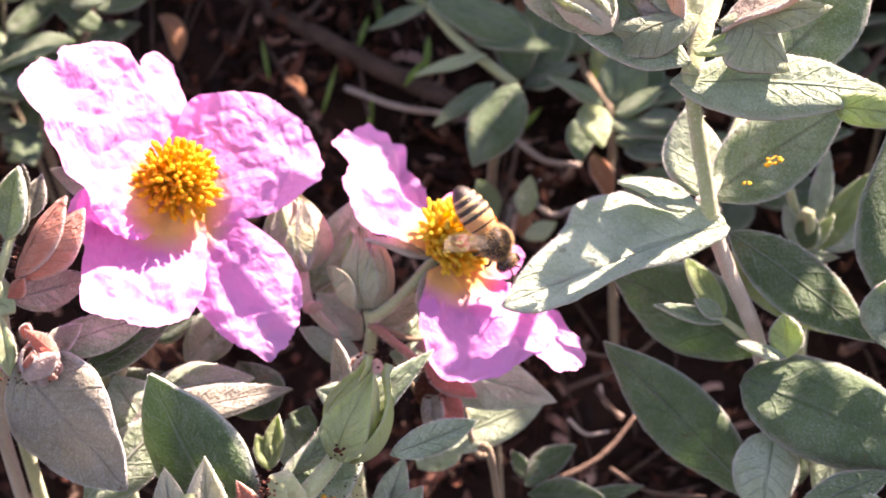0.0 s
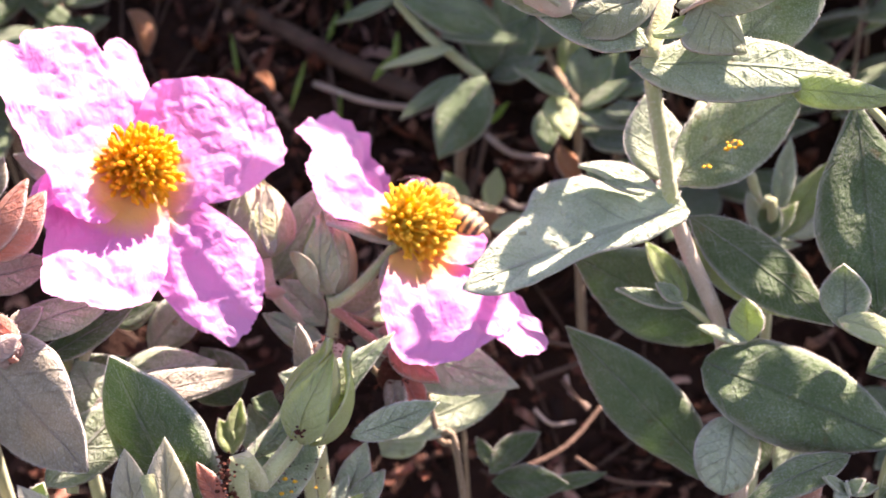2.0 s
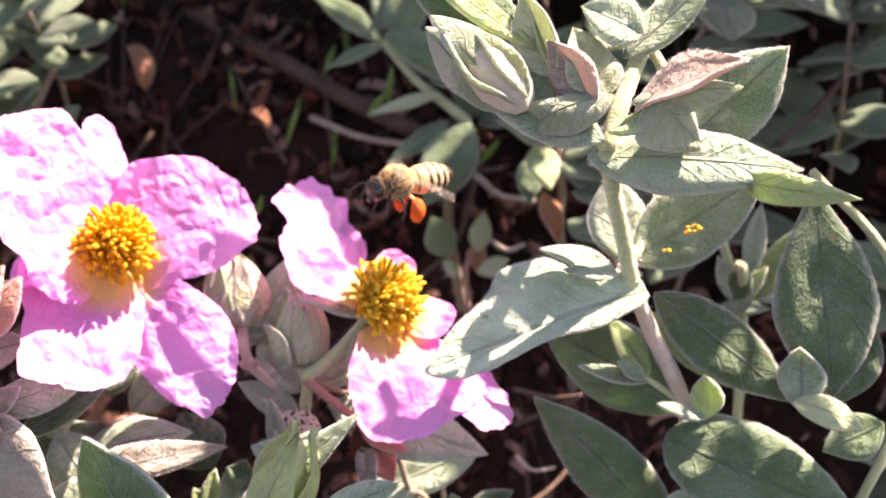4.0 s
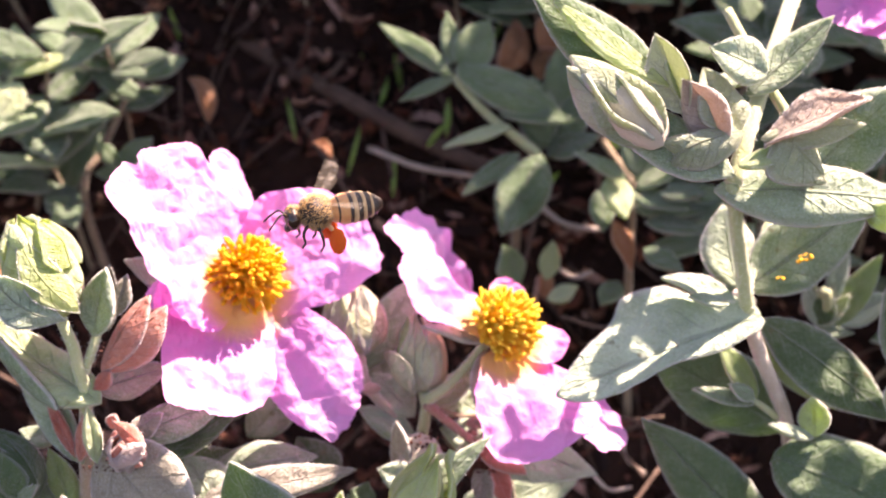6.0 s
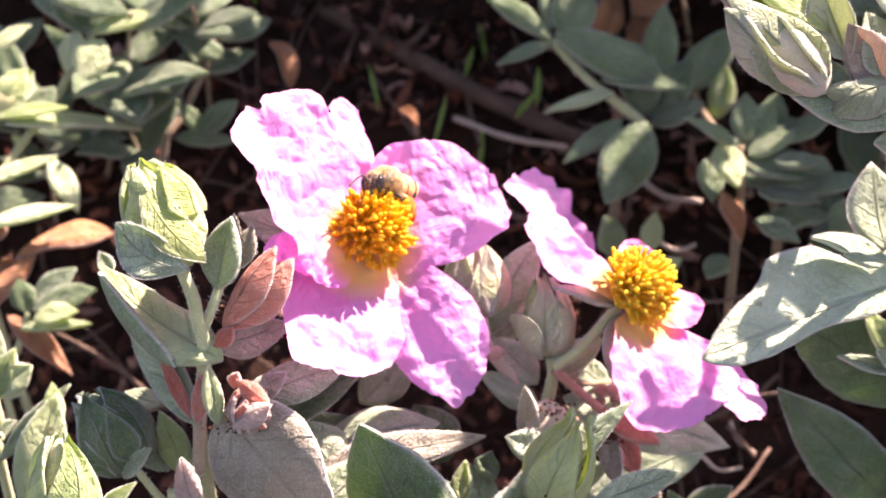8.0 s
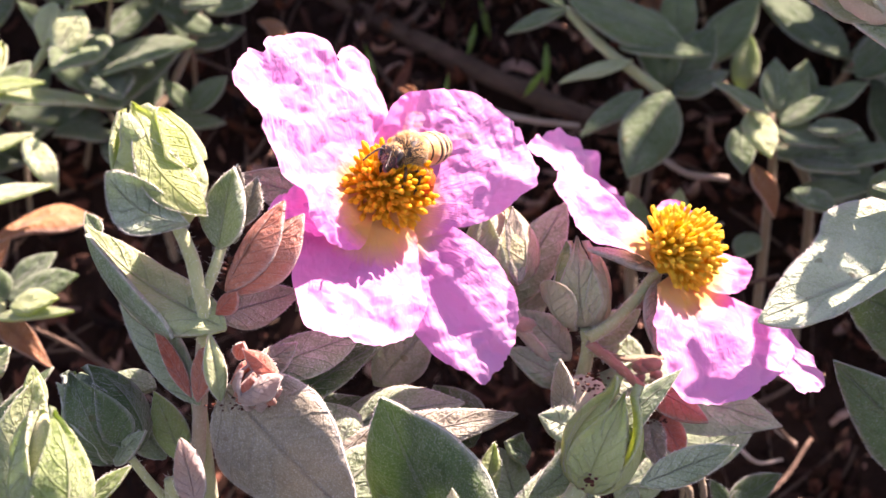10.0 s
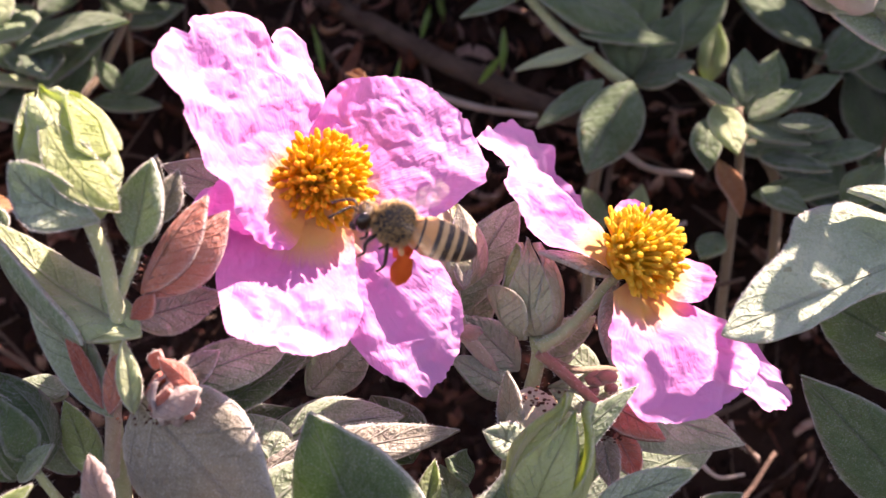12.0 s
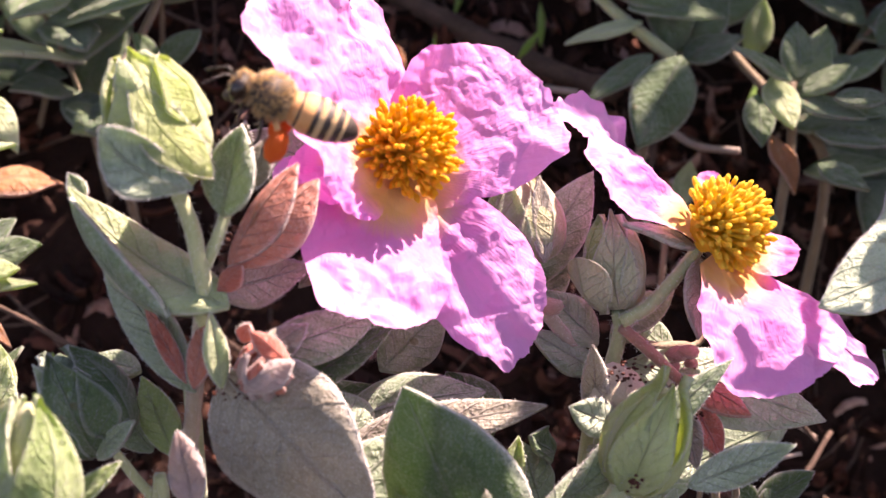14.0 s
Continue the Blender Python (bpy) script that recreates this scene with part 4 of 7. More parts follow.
s = thing("leafy_shoot", (1.64, -2.22, 26.78), "low rockrose shoot with upright felted leaves", "plant", "rockrose shoots")
downy_leaf(s, (1.33, -2.54, 27.05), (2.44, -1.34, 28.07), (-0.07, -0.58, 0.81), 0.95, GREY, 200, arch=0.03, fold=0.08)
grains(s, (1.92, -2.30, 27.58), (0.28, 0.1, 0.28), 60, 0.016, SEED, 9, "specks", "dark specks on the leaf")
grains(s, (2.07, -2.36, 27.49), (0.2, 0.1, 0.2), 7, 0.030, POLLEN, 10, "pollen", "orange pollen grains")
downy_leaf(s, (2.58, -2.15, 26.67), (2.91, -1.38, 27.33), (0.13, -0.48, 0.87), 0.45, GREY, 80, fold=0.25)
downy_leaf(s, (2.67, -2.26, 26.84), (3.17, -1.76, 27.15), (0.12, -0.27, 0.96), 0.38, GREY, 60, fold=0.25)
downy_leaf(s, (2.37, -2.25, 26.71), (2.70, -1.88, 27.18), (0.03, -0.38, 0.92), 0.26, GREY, 40, fold=0.3)
downy_leaf(s, (2.62, -2.47, 26.90), (2.91, -2.23, 27.20), (0.03, -0.38, 0.92), 0.25, FRESH, 40, fold=0.3)
downy_leaf(s, (1.09, -1.32, 27.02), (0.90, -1.03, 27.41), (0.03, -0.48, 0.88), 0.27, FRESH, 40, fold=0.35)
downy_leaf(s, (1.06, -1.32, 27.02), (1.20, -0.86, 27.62), (0.03, -0.58, 0.82), 0.30, FRESH, 40, fold=0.35)
leaf(s, (1.51, -1.13, 26.74), (1.27, -0.68, 27.36), (0.24, -0.55, 0.80), 0.54, GREY)
leaf(s, (1.64, -0.68, 27.16), (1.34, -0.78, 27.55), (0.03, -0.38, 0.92), 0.46, DARK, fold=0.5, wave=0.2)
stem(s, [(1.45, -2.38, 26.09), (1.53, -2.09, 26.64), (1.67, -1.74, 26.92)], 0.097, 0.067, STEM)

s = thing("leafy_shoot", (0.88, -2.59, 27.19), "rockrose shoot with a large pointed leaf edged in white down", "plant", "rockrose shoots")
# pointed leaf's unlit face comes from the dark felt colour
downy_leaf(s, (0.86, -2.70, 27.20), (-0.17, -1.84, 29.22), (-0.32, -0.94, 0.10), 1.66, DARK, 420, arch=0.02, fold=0.16, peak=0.4, nu=21, blunt=1.0)
downy_leaf(s, (-0.94, -1.12, 27.58), (1.45, -1.02, 28.21), (0.04, -0.34, 0.94), 0.59, PINKISH, 120, arch=0.04, fold=0.25)
downy_leaf(s, (-0.93, -0.61, 27.42), (0.84, -0.42, 27.88), (0.03, -0.27, 0.96), 0.85, GREY, 120, arch=0.1, fold=0.1)
downy_leaf(s, (-1.27, -2.08, 27.17), (0.05, -1.22, 28.04), (0.13, -0.33, 0.93), 0.89, GREY, 160, arch=0.05)
leaf(s, (-1.93, -0.71, 27.19), (-0.37, -0.19, 27.77), (0.04, -0.48, 0.88), 0.93, DARK)
leaf(s, (-0.29, 0.51, 27.36), (0.47, 0.87, 28.10), (0.04, -0.57, 0.82), 0.72, GREY)
leaf(s, (-0.77, 0.69, 27.63), (-0.13, 0.75, 27.99), (0.04, -0.38, 0.93), 0.40, DARK)
leaf(s, (0.97, -0.24, 26.96), (0.47, 0.38, 27.47), (0.04, -0.57, 0.82), 0.87, DARK)
stem(s, [(-1.10, -1.63, 26.60), (-1.06, -0.55, 27.67), (-0.88, 0.23, 28.02)], 0.085, 0.062, STEM)

s = thing("flower_bud", (0.55, -3.46, 27.61), "pale cream rockrose bud lit by the sun", "bud", "rockrose buds")
downy_leaf(s, (0.32, -3.66, 27.52), (0.11, -2.94, 28.67), (0.03, -0.49, 0.87), 0.57, CREAM, 90, fold=0.35, arch=0.05, wave=0.12)
downy_leaf(s, (0.67, -3.65, 27.51), (0.60, -2.85, 28.77), (0.03, -0.49, 0.87), 0.63, CREAM, 90, fold=0.35, arch=0.05, wave=0.12)
downy_leaf(s, (0.08, -3.62, 27.58), (-1.12, -3.36, 28.16), (0.03, -0.49, 0.87), 0.52, CREAM, 90, fold=0.35, arch=0.05, wave=0.12)
downy_leaf(s, (0.29, -3.58, 27.63), (1.06, -3.35, 28.06), (0.03, -0.49, 0.87), 0.45, CREAM, 90, fold=0.35, arch=0.05, wave=0.12)
downy_leaf(s, (-0.53, -3.68, 27.54), (-1.19, -3.23, 28.34), (0.03, -0.49, 0.87), 0.48, CREAM, 90, fold=0.35, arch=0.05, wave=0.12)
downy_leaf(s, (1.30, -3.17, 27.80), (0.94, -2.80, 28.31), (-0.18, -0.57, 0.81), 0.30, RUSTY, 40, fold=0.35)
grains(s, (1.33, -3.03, 28.15), (0.06, 0.08, 0.22), 90, 0.025, SEED, 31, "seed_mass", "")
downy_leaf(s, (-1.18, -3.16, 27.60), (-0.98, -2.92, 28.08), (-0.07, -0.59, 0.81), 0.38, FRESH, 50, fold=0.3)
stem(s, [(0.53, -3.51, 27.37), (0.46, -3.27, 27.70), (0.76, -2.77, 14.14)], 0.104, 0.083, STEM)

s = thing("seed_capsule", (2.31, -0.41, 27.96), "open dry seed capsule with dark red seeds", "seed capsule", "rockrose capsules")
v, f = blob((2.30, -0.37, 27.84), (0.36, 0.34, 0.30), None, 8, 14, 0.15, 2.0)
mesh_part("cup", v, f, CAPSULE, s)
grains(s, (2.39, -0.49, 28.18), (0.13, 0.08, 0.1), 44, 0.022, SEED, 12, "seed_mass", "")
downy_leaf(s, (2.08, -0.70, 27.60), (2.00, -0.37, 28.53), (-0.36, -0.60, 0.71), 0.33, PINKISH, 50, name='sepal', fold=0.4, arch=-0.06)
downy_leaf(s, (2.33, -0.84, 27.73), (1.73, -0.79, 27.99), (0.04, -0.66, 0.75), 0.45, GREY, 50, name='sepal', fold=0.3)
downy_leaf(s, (2.41, -0.91, 27.80), (2.80, -0.70, 28.21), (0.24, -0.63, 0.74), 0.50, PALE, 50, name='sepal', fold=0.3)
stem(s, [(2.29, -0.40, 27.64), (2.18, -0.59, 27.08), (2.02, -0.93, 26.32), (2.32, -0.43, 15.69)], 0.093, 0.086, STEM)

s = thing("seed_capsule", (3.32, -0.08, 27.34), "split brown seed capsule with rusty pink sepals", "seed capsule", "rockrose capsules")
v, f = blob((3.27, 0.07, 27.21), (0.30, 0.26, 0.34), None, 8, 14, 0.2, 5.0)
mesh_part("cup", v, f, SEED, s)
grains(s, (3.28, -0.19, 27.45), (0.14, 0.06, 0.16), 90, 0.024, SEED, 13, "seed_mass", "")
downy_leaf(s, (3.15, -0.02, 27.76), (3.88, -0.57, 27.65), (0.14, -0.43, 0.89), 0.42, RUSTY, 60, name='sepal', fold=-0.3, arch=0.08)
downy_leaf(s, (3.20, -0.08, 27.35), (3.33, -0.74, 26.97), (-0.16, -0.72, 0.68), 0.33, PINKISH, 50, name='sepal', fold=0.4)
downy_leaf(s, (3.35, -0.07, 27.34), (3.63, -0.57, 27.01), (0.23, -0.71, 0.67), 0.39, RUSTY, 40, name='sepal', fold=0.4)
stem(s, [(2.41, 0.15, 28.36), (2.79, 0.05, 28.04), (3.19, 0.01, 27.63)], 0.070, 0.062, STEM_RED, 60)
stem(s, [(3.66, 0.09, 26.87), (3.80, 0.04, 26.15), (4.12, -0.06, 25.33), (4.42, 0.44, 16.29)], 0.045, 0.049, STEM_DIM, 60)
grains(s, (3.24, 0.26, 27.78), (0.07, 0.05, 0.07), 5, 0.120, RUSTYPLAIN, 14, "withered_bud", "tiny withered rusty buds")

s = thing("flower_bud", (2.36, 0.24, 28.31), "closed rockrose bud wrapped in pinkish grey sepals", "bud", "rockrose buds")
wrapped_bud(s, (2.38, 0.36, 28.44), (2.27, 1.02, 29.26), 0.26, (-0.02, -0.73, 0.68), [(150, 70, 0.0, 1.0, 0.03, 2.0, TANBUD), (62, 60, 0.15, 1.04, 0.03, 2.6, BUDLEAF), (-62, 62, 0.0, 1.02, 0.10, 1.5, TANBUD), (2, 46, 0.0, 1.08, 0.14, 1.4, TANBUD), (70, 55, -0.04, 0.60, 0.30, 3.2, TANBUD)], CAPSULE)
stem(s, [(2.38, 0.34, 28.45), (2.41, 0.22, 28.12), (2.24, -0.01, 27.18), (2.12, -0.30, 26.14), (2.42, 0.20, 16.12)], 0.079, 0.110, STEM, 120)
stem(s, [(2.40, 0.23, 28.30), (2.88, 0.50, 27.80), (3.49, 0.97, 27.38), (4.04, 1.39, 26.58), (4.34, 1.89, 17.31)], 0.048, 0.036, STEM_DIM)
downy_leaf(s, (2.41, 0.50, 27.99), (3.18, 1.04, 28.16), (0.13, -0.27, 0.95), 0.44, GREY, 60, fold=0.2, arch=0.05)
downy_leaf(s, (2.42, 0.68, 27.73), (3.05, 1.10, 27.75), (0.03, -0.13, 0.99), 0.40, GREY, 60, fold=0.2)
downy_leaf(s, (2.24, 0.48, 27.80), (1.59, 1.00, 28.20), (-0.06, -0.38, 0.92), 0.56, GREY, 60, fold=0.2, arch=0.05)
downy_leaf(s, (2.24, 0.28, 27.55), (1.40, 0.39, 28.08), (0.04, -0.38, 0.93), 0.47, GREY, 60, fold=0.2)
leaf(s, (3.39, 1.17, 26.99), (2.66, 1.37, 27.63), (0.04, -0.38, 0.93), 0.49, GREY, fold=0.2)

s = thing("flower_bud", (1.43, 0.85, 28.52), "slim rockrose bud behind the open flower", "bud", "rockrose buds")
wrapped_bud(s, (1.39, 0.95, 28.62), (1.26, 1.64, 29.42), 0.34, (0.04, -0.73, 0.68), [(140, 70, 0.0, 1.0, 0.03, 2.0, TANBUD), (50, 60, 0.0, 1.0, 0.04, 2.0, BRACT), (-40, 60, 0.0, 1.04, 0.06, 1.8, TANBUD)], CAPSULE)
downy_leaf(s, (1.54, 0.72, 28.83), (1.47, 1.32, 29.62), (0.34, -0.68, 0.65), 0.31, PINKISH, 60, name='sepal', fold=0.3)
stem(s, [(1.43, 0.96, 28.66), (1.54, 0.59, 28.33), (1.93, 0.47, 27.81), (2.22, 0.34, 27.30)], 0.079, 0.087, STEM_TAN, 80)
grains(s, (1.61, 0.34, 28.50), (0.03, 0.03, 0.03), 3, 0.120, RUSTYPLAIN, 15, "withered_bud", "tiny withered rusty buds")
downy_leaf(s, (1.42, 1.30, 27.95), (2.30, 2.37, 28.96), (-0.06, -0.38, 0.92), 0.72, GREY, 80, arch=0.05)
leaf(s, (1.60, 1.27, 27.56), (2.00, 2.13, 28.34), (0.14, -0.47, 0.87), 0.54, GREY)

s = thing("leafy_shoot", (2.69, 0.60, 27.28), "low rockrose shoot with a broad grey leaf", "plant", "rockrose shoots")
downy_leaf(s, (2.62, 0.59, 27.44), (4.96, -0.06, 27.09), (0.04, -0.53, 0.85), 0.95, GREY, 200, arch=0.06, fold=0.12)
downy_leaf(s, (4.83, 0.71, 26.46), (2.98, -0.06, 26.07), (-0.01, -0.65, 0.76), 0.69, GREY, 120, arch=0.06, fold=0.25)
leaf(s, (2.96, 0.25, 25.49), (3.63, 0.58, 26.20), (0.14, -0.47, 0.87), 0.75, GREY)
stem(s, [(2.68, 0.67, 27.21), (3.14, 0.59, 26.41), (3.79, 0.57, 25.52), (4.11, 0.59, 24.55), (4.41, 1.09, 16.75)], 0.046, 0.054, STEM_DIM)
# five leaves in shade, darkened by material
downy_leaf(s, (4.54, 0.53, 25.09), (5.29, 0.67, 25.56), (-0.06, -0.76, 0.65), 0.42, DARK, 50, fold=0.2)
downy_leaf(s, (4.62, 0.48, 25.02), (4.33, 0.75, 25.40), (-0.06, -0.76, 0.65), 0.24, DARK, 30, fold=0.3)
downy_leaf(s, (4.58, 0.21, 25.00), (5.69, -0.07, 25.23), (-0.06, -0.76, 0.65), 0.55, DARK, 50, fold=0.2)
downy_leaf(s, (4.54, 0.28, 25.10), (5.01, 0.75, 25.35), (-0.06, -0.76, 0.65), 0.34, DARK, 30, fold=0.2)
downy_leaf(s, (5.20, 0.08, 24.96), (6.28, 0.19, 25.20), (-0.06, -0.76, 0.65), 0.25, DARK, 30, fold=0.2)
# ---- the bud cluster ----

s = thing("flower_bud", (-2.46, -0.66, 30.74), "sunlit yellow-green rockrose bud with folded felted sepals", "bud", "rockrose buds")
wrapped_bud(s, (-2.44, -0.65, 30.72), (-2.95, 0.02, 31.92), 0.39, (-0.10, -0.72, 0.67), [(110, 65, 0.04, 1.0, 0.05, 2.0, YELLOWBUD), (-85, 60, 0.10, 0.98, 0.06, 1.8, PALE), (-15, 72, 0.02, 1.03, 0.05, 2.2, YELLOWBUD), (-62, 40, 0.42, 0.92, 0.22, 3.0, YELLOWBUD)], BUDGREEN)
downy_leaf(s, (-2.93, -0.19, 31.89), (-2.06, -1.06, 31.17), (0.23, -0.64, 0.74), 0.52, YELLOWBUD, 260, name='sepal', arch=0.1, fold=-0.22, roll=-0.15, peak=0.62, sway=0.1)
downy_leaf(s, (-2.24, -1.10, 31.10), (-3.13, -0.83, 31.60), (-0.22, -0.72, 0.66), 0.56, GREY, 240, name='sepal', arch=0.1, fold=-0.25, roll=-0.25, peak=0.56, sway=-0.13, wave=0.16, blunt=0.9, hook=0.06)
downy_leaf(s, (-2.75, -0.52, 31.64), (-2.97, -0.27, 32.03), (0.03, -0.38, 0.92), 0.33, PALE, 80, name='sepal', arch=0.12, fold=-0.4, roll=0.4, wave=0.2, hook=-0.1)
stem(s, [(-2.45, -0.64, 30.76), (-2.31, -0.79, 30.42), (-2.24, -0.92, 30.09), (-2.19, -0.99, 29.67), (-2.29, -0.92, 28.75), (-2.36, -0.91, 27.76), (-2.06, -0.41, 15.70)], 0.081, 0.098, STEM, 220)

s = thing("flower_bud", (-2.05, -0.69, 30.42), "small folded rockrose bud beside reddish sepals", "bud", "rockrose buds")
downy_leaf(s, (-1.99, -0.76, 30.50), (-1.80, -0.30, 31.30), (-0.47, -0.64, 0.61), 0.61, GREY, 140, name='sepal', fold=0.35, arch=0.03)
downy_leaf(s, (-1.83, -0.65, 30.50), (-1.78, -0.19, 31.28), (0.33, -0.68, 0.65), 0.25, PINKISH, 60, name='sepal', fold=0.4, wave=0.25)
downy_leaf(s, (-1.74, -0.54, 30.66), (-1.56, -0.21, 31.12), (0.12, -0.73, 0.67), 0.28, PINKISH, 60, name='sepal', fold=0.4)
stem(s, [(-1.97, -0.66, 30.48), (-2.05, -0.79, 30.28), (-2.19, -0.90, 29.97)], 0.063, 0.068, STEM, 60)
downy_leaf(s, (-1.92, -0.85, 29.90), (-1.04, -0.42, 30.74), (-0.27, -0.55, 0.79), 0.62, RUSTY, 80, name='sepal', fold=-0.35, arch=0.08, roll=0.4, peak=0.5)
downy_leaf(s, (-1.94, -0.89, 30.00), (-1.25, -0.39, 30.91), (-0.42, -0.46, 0.78), 0.50, RUSTY, 60, name='sepal', fold=-0.3, arch=0.06, roll=0.3)
# dark grains added in place of the shaded hollow between the sepals
grains(s, (-1.93, -0.71, 30.08), (0.06, 0.05, 0.14), 60, 0.030, SEED, 20, "seed_mass", "")
leaf(s, (-2.05, -1.04, 29.79), (-1.80, -0.98, 30.07), (-0.08, -0.58, 0.81), 0.25, RUSTY, name='sepal', fold=-0.3)

s = thing("leafy_shoot", (-2.19, -1.22, 28.54), "rockrose shoot with curled felted leaves below the buds", "plant", "rockrose shoots")
stem(s, [(-2.20, -0.89, 29.63), (-2.26, -1.01, 29.13), (-2.31, -1.18, 28.58), (-2.40, -1.20, 27.70), (-2.46, -1.21, 26.85), (-2.16, -0.71, 15.50)], 0.089, 0.095, STEM_TAN, 120)
# sun on the curled leaf is put in as the pale felt
downy_leaf(s, (-1.93, -1.23, 29.72), (-3.62, -0.14, 30.28), (0.18, -0.32, 0.93), 0.86, PALE, 260, arch=-0.1, fold=0.42, roll=0.5, nu=21, wave=0.1, hook=0.08)
downy_leaf(s, (-2.53, -1.25, 29.62), (-3.55, -0.39, 30.46), (-0.69, -0.71, 0.09), 0.40, GREY, 160, arch=0.06, fold=-0.2, roll=0.3, sway=-0.08)
downy_leaf(s, (-3.45, -0.08, 30.21), (-3.62, 0.09, 30.42), (-0.08, -0.58, 0.81), 0.20, GREY, 50, fold=0.3)
downy_leaf(s, (-2.30, -1.35, 28.69), (-3.32, -0.13, 29.51), (-0.47, -0.52, 0.71), 0.56, GREY, 160, arch=-0.04, fold=0.35, roll=0.2)
downy_leaf(s, (-2.38, -1.36, 28.82), (-2.84, -0.67, 29.34), (-0.27, -0.55, 0.79), 0.20, RUSTY, 60, fold=0.2)
downy_leaf(s, (-2.06, -0.96, 29.70), (-1.12, -0.40, 29.62), (-0.13, -0.82, 0.56), 0.55, PINKISH, 140, arch=-0.1, fold=0.05)
downy_leaf(s, (-2.00, -1.72, 29.06), (-2.12, -1.24, 29.68), (0.23, -0.55, 0.80), 0.27, PALE, 80, fold=0.4, roll=0.5)
downy_leaf(s, (-2.29, -1.48, 28.85), (-2.18, -0.96, 29.39), (-0.37, -0.60, 0.70), 0.29, RUSTY, 60, fold=0.2)
downy_leaf(s, (-1.65, -1.34, 29.11), (-0.40, -0.51, 29.04), (-0.07, -0.53, 0.84), 0.59, GREY, 140, arch=0.06, fold=0.1)
downy_leaf(s, (-1.65, -1.38, 29.22), (-1.14, -1.14, 29.44), (-0.17, -0.47, 0.86), 0.35, PINKISH, 60, fold=-0.2)
downy_leaf(s, (-1.40, -1.19, 28.51), (-0.19, -0.34, 28.80), (0.02, -0.66, 0.75), 0.40, DARK, 60, arch=-0.03)
downy_leaf(s, (-1.51, -1.44, 29.50), (-1.88, -1.68, 29.29), (-0.07, -0.38, 0.92), 0.29, RUSTY, 60, fold=-0.35, roll=0.4, wave=0.2)
downy_leaf(s, (-1.56, -1.55, 29.51), (-1.36, -1.85, 29.31), (0.13, -0.57, 0.81), 0.29, RUSTY, 60, fold=-0.35, roll=0.4, wave=0.2)
downy_leaf(s, (-1.81, -1.81, 29.14), (-1.28, -1.90, 29.41), (0.03, -0.28, 0.96), 0.26, RUSTY, 60, fold=0.35, wave=0.2)
downy_leaf(s, (-1.79, -1.44, 29.46), (-1.72, -1.41, 29.68), (-0.08, -0.58, 0.81), 0.19, RUSTY, 30, fold=0.3)
bud(s, (-1.55, -1.63, 28.99), (-1.60, -1.80, 29.59), 0.24, (-0.08, -0.73, 0.68), (RUSTY, PINKPALE, RUSTY,), count=5, gape=0.5, seed=41, core=RUSTYPLAIN)
downy_leaf(s, (-1.77, -1.92, 29.24), (-1.27, -1.86, 29.56), (0.03, -0.49, 0.87), 0.33, PINKPALE, 60, fold=-0.4, arch=0.15, roll=0.4, wave=0.25)
downy_leaf(s, (-1.30, -1.77, 29.41), (-1.72, -1.57, 29.71), (0.13, -0.57, 0.81), 0.25, RUSTY, 40, fold=-0.4, arch=0.12, roll=0.3, wave=0.2)
grains(s, (-1.78, -1.86, 29.15), (0.16, 0.05, 0.02), 34, 0.016, SEED, 23, "specks", "dark specks on the leaf")
downy_leaf(s, (-1.99, -1.44, 29.02), (-0.41, -2.73, 28.10), (-0.17, -0.89, 0.42), 1.47, PINKISH, 320, arch=0.01, fold=0.06, roll=0.06, peak=0.4, nu=25, nv=13, wave=0.1, hook=0.03, blunt=1.0)
downy_leaf(s, (-2.24, -2.64, 28.32), (-2.41, -2.16, 28.92), (-0.27, -0.55, 0.79), 0.39, PINKPALE, 80, fold=0.2, wave=0.2)
downy_leaf(s, (-2.54, -1.37, 27.79), (-2.90, -0.83, 28.46), (-0.17, -0.57, 0.80), 0.42, FRESH, 80, fold=0.2)
downy_leaf(s, (-2.79, -1.18, 27.68), (-3.31, -0.75, 28.19), (-0.17, -0.37, 0.91), 0.49, GREY, 80, fold=0.2)
leaf(s, (-2.96, -0.35, 28.09), (-3.50, -0.13, 28.14), (-0.07, -0.27, 0.96), 0.37, GREY)
leaf(s, (-0.55, -1.16, 27.66), (-1.04, -0.57, 28.04), (-0.07, -0.48, 0.87), 0.80, GREY)

s = thing("flower_bud", (-3.17, -1.45, 27.94), "closed green rockrose bud with crossing sepals", "bud", "rockrose buds")
wrapped_bud(s, (-3.20, -1.43, 27.95), (-3.79, -0.86, 28.82), 0.37, (-0.14, -0.72, 0.67), [(150, 70, 0.0, 1.0, 0.03, 2.0, DARK), (75, 60, 0.0, 1.04, 0.04, 1.9, GREY), (-65, 62, 0.0, 1.0, 0.05, 2.0, DARK), (8, 52, 0.02, 1.02, 0.08, 1.8, DARK)], LEAFGREENPLAIN)
downy_leaf(s, (-3.14, -1.63, 28.20), (-3.54, -1.19, 28.90), (0.13, -0.65, 0.75), 0.41, DARK, 80, name='sepal', fold=0.3)
downy_leaf(s, (-3.31, -1.66, 28.15), (-3.97, -1.08, 28.83), (-0.37, -0.52, 0.77), 0.29, GREY, 80, name='sepal', fold=0.4)
downy_leaf(s, (-3.28, -1.71, 28.08), (-2.90, -1.56, 28.49), (-0.07, -0.38, 0.92), 0.26, GREY, 60, name='sepal', arch=0.12, fold=0.3)
stem(s, [(-3.17, -1.43, 27.97), (-2.97, -1.53, 27.69), (-2.74, -1.65, 27.39), (-2.60, -1.77, 26.92), (-2.30, -1.27, 15.12)], 0.054, 0.066, STEM, 80)

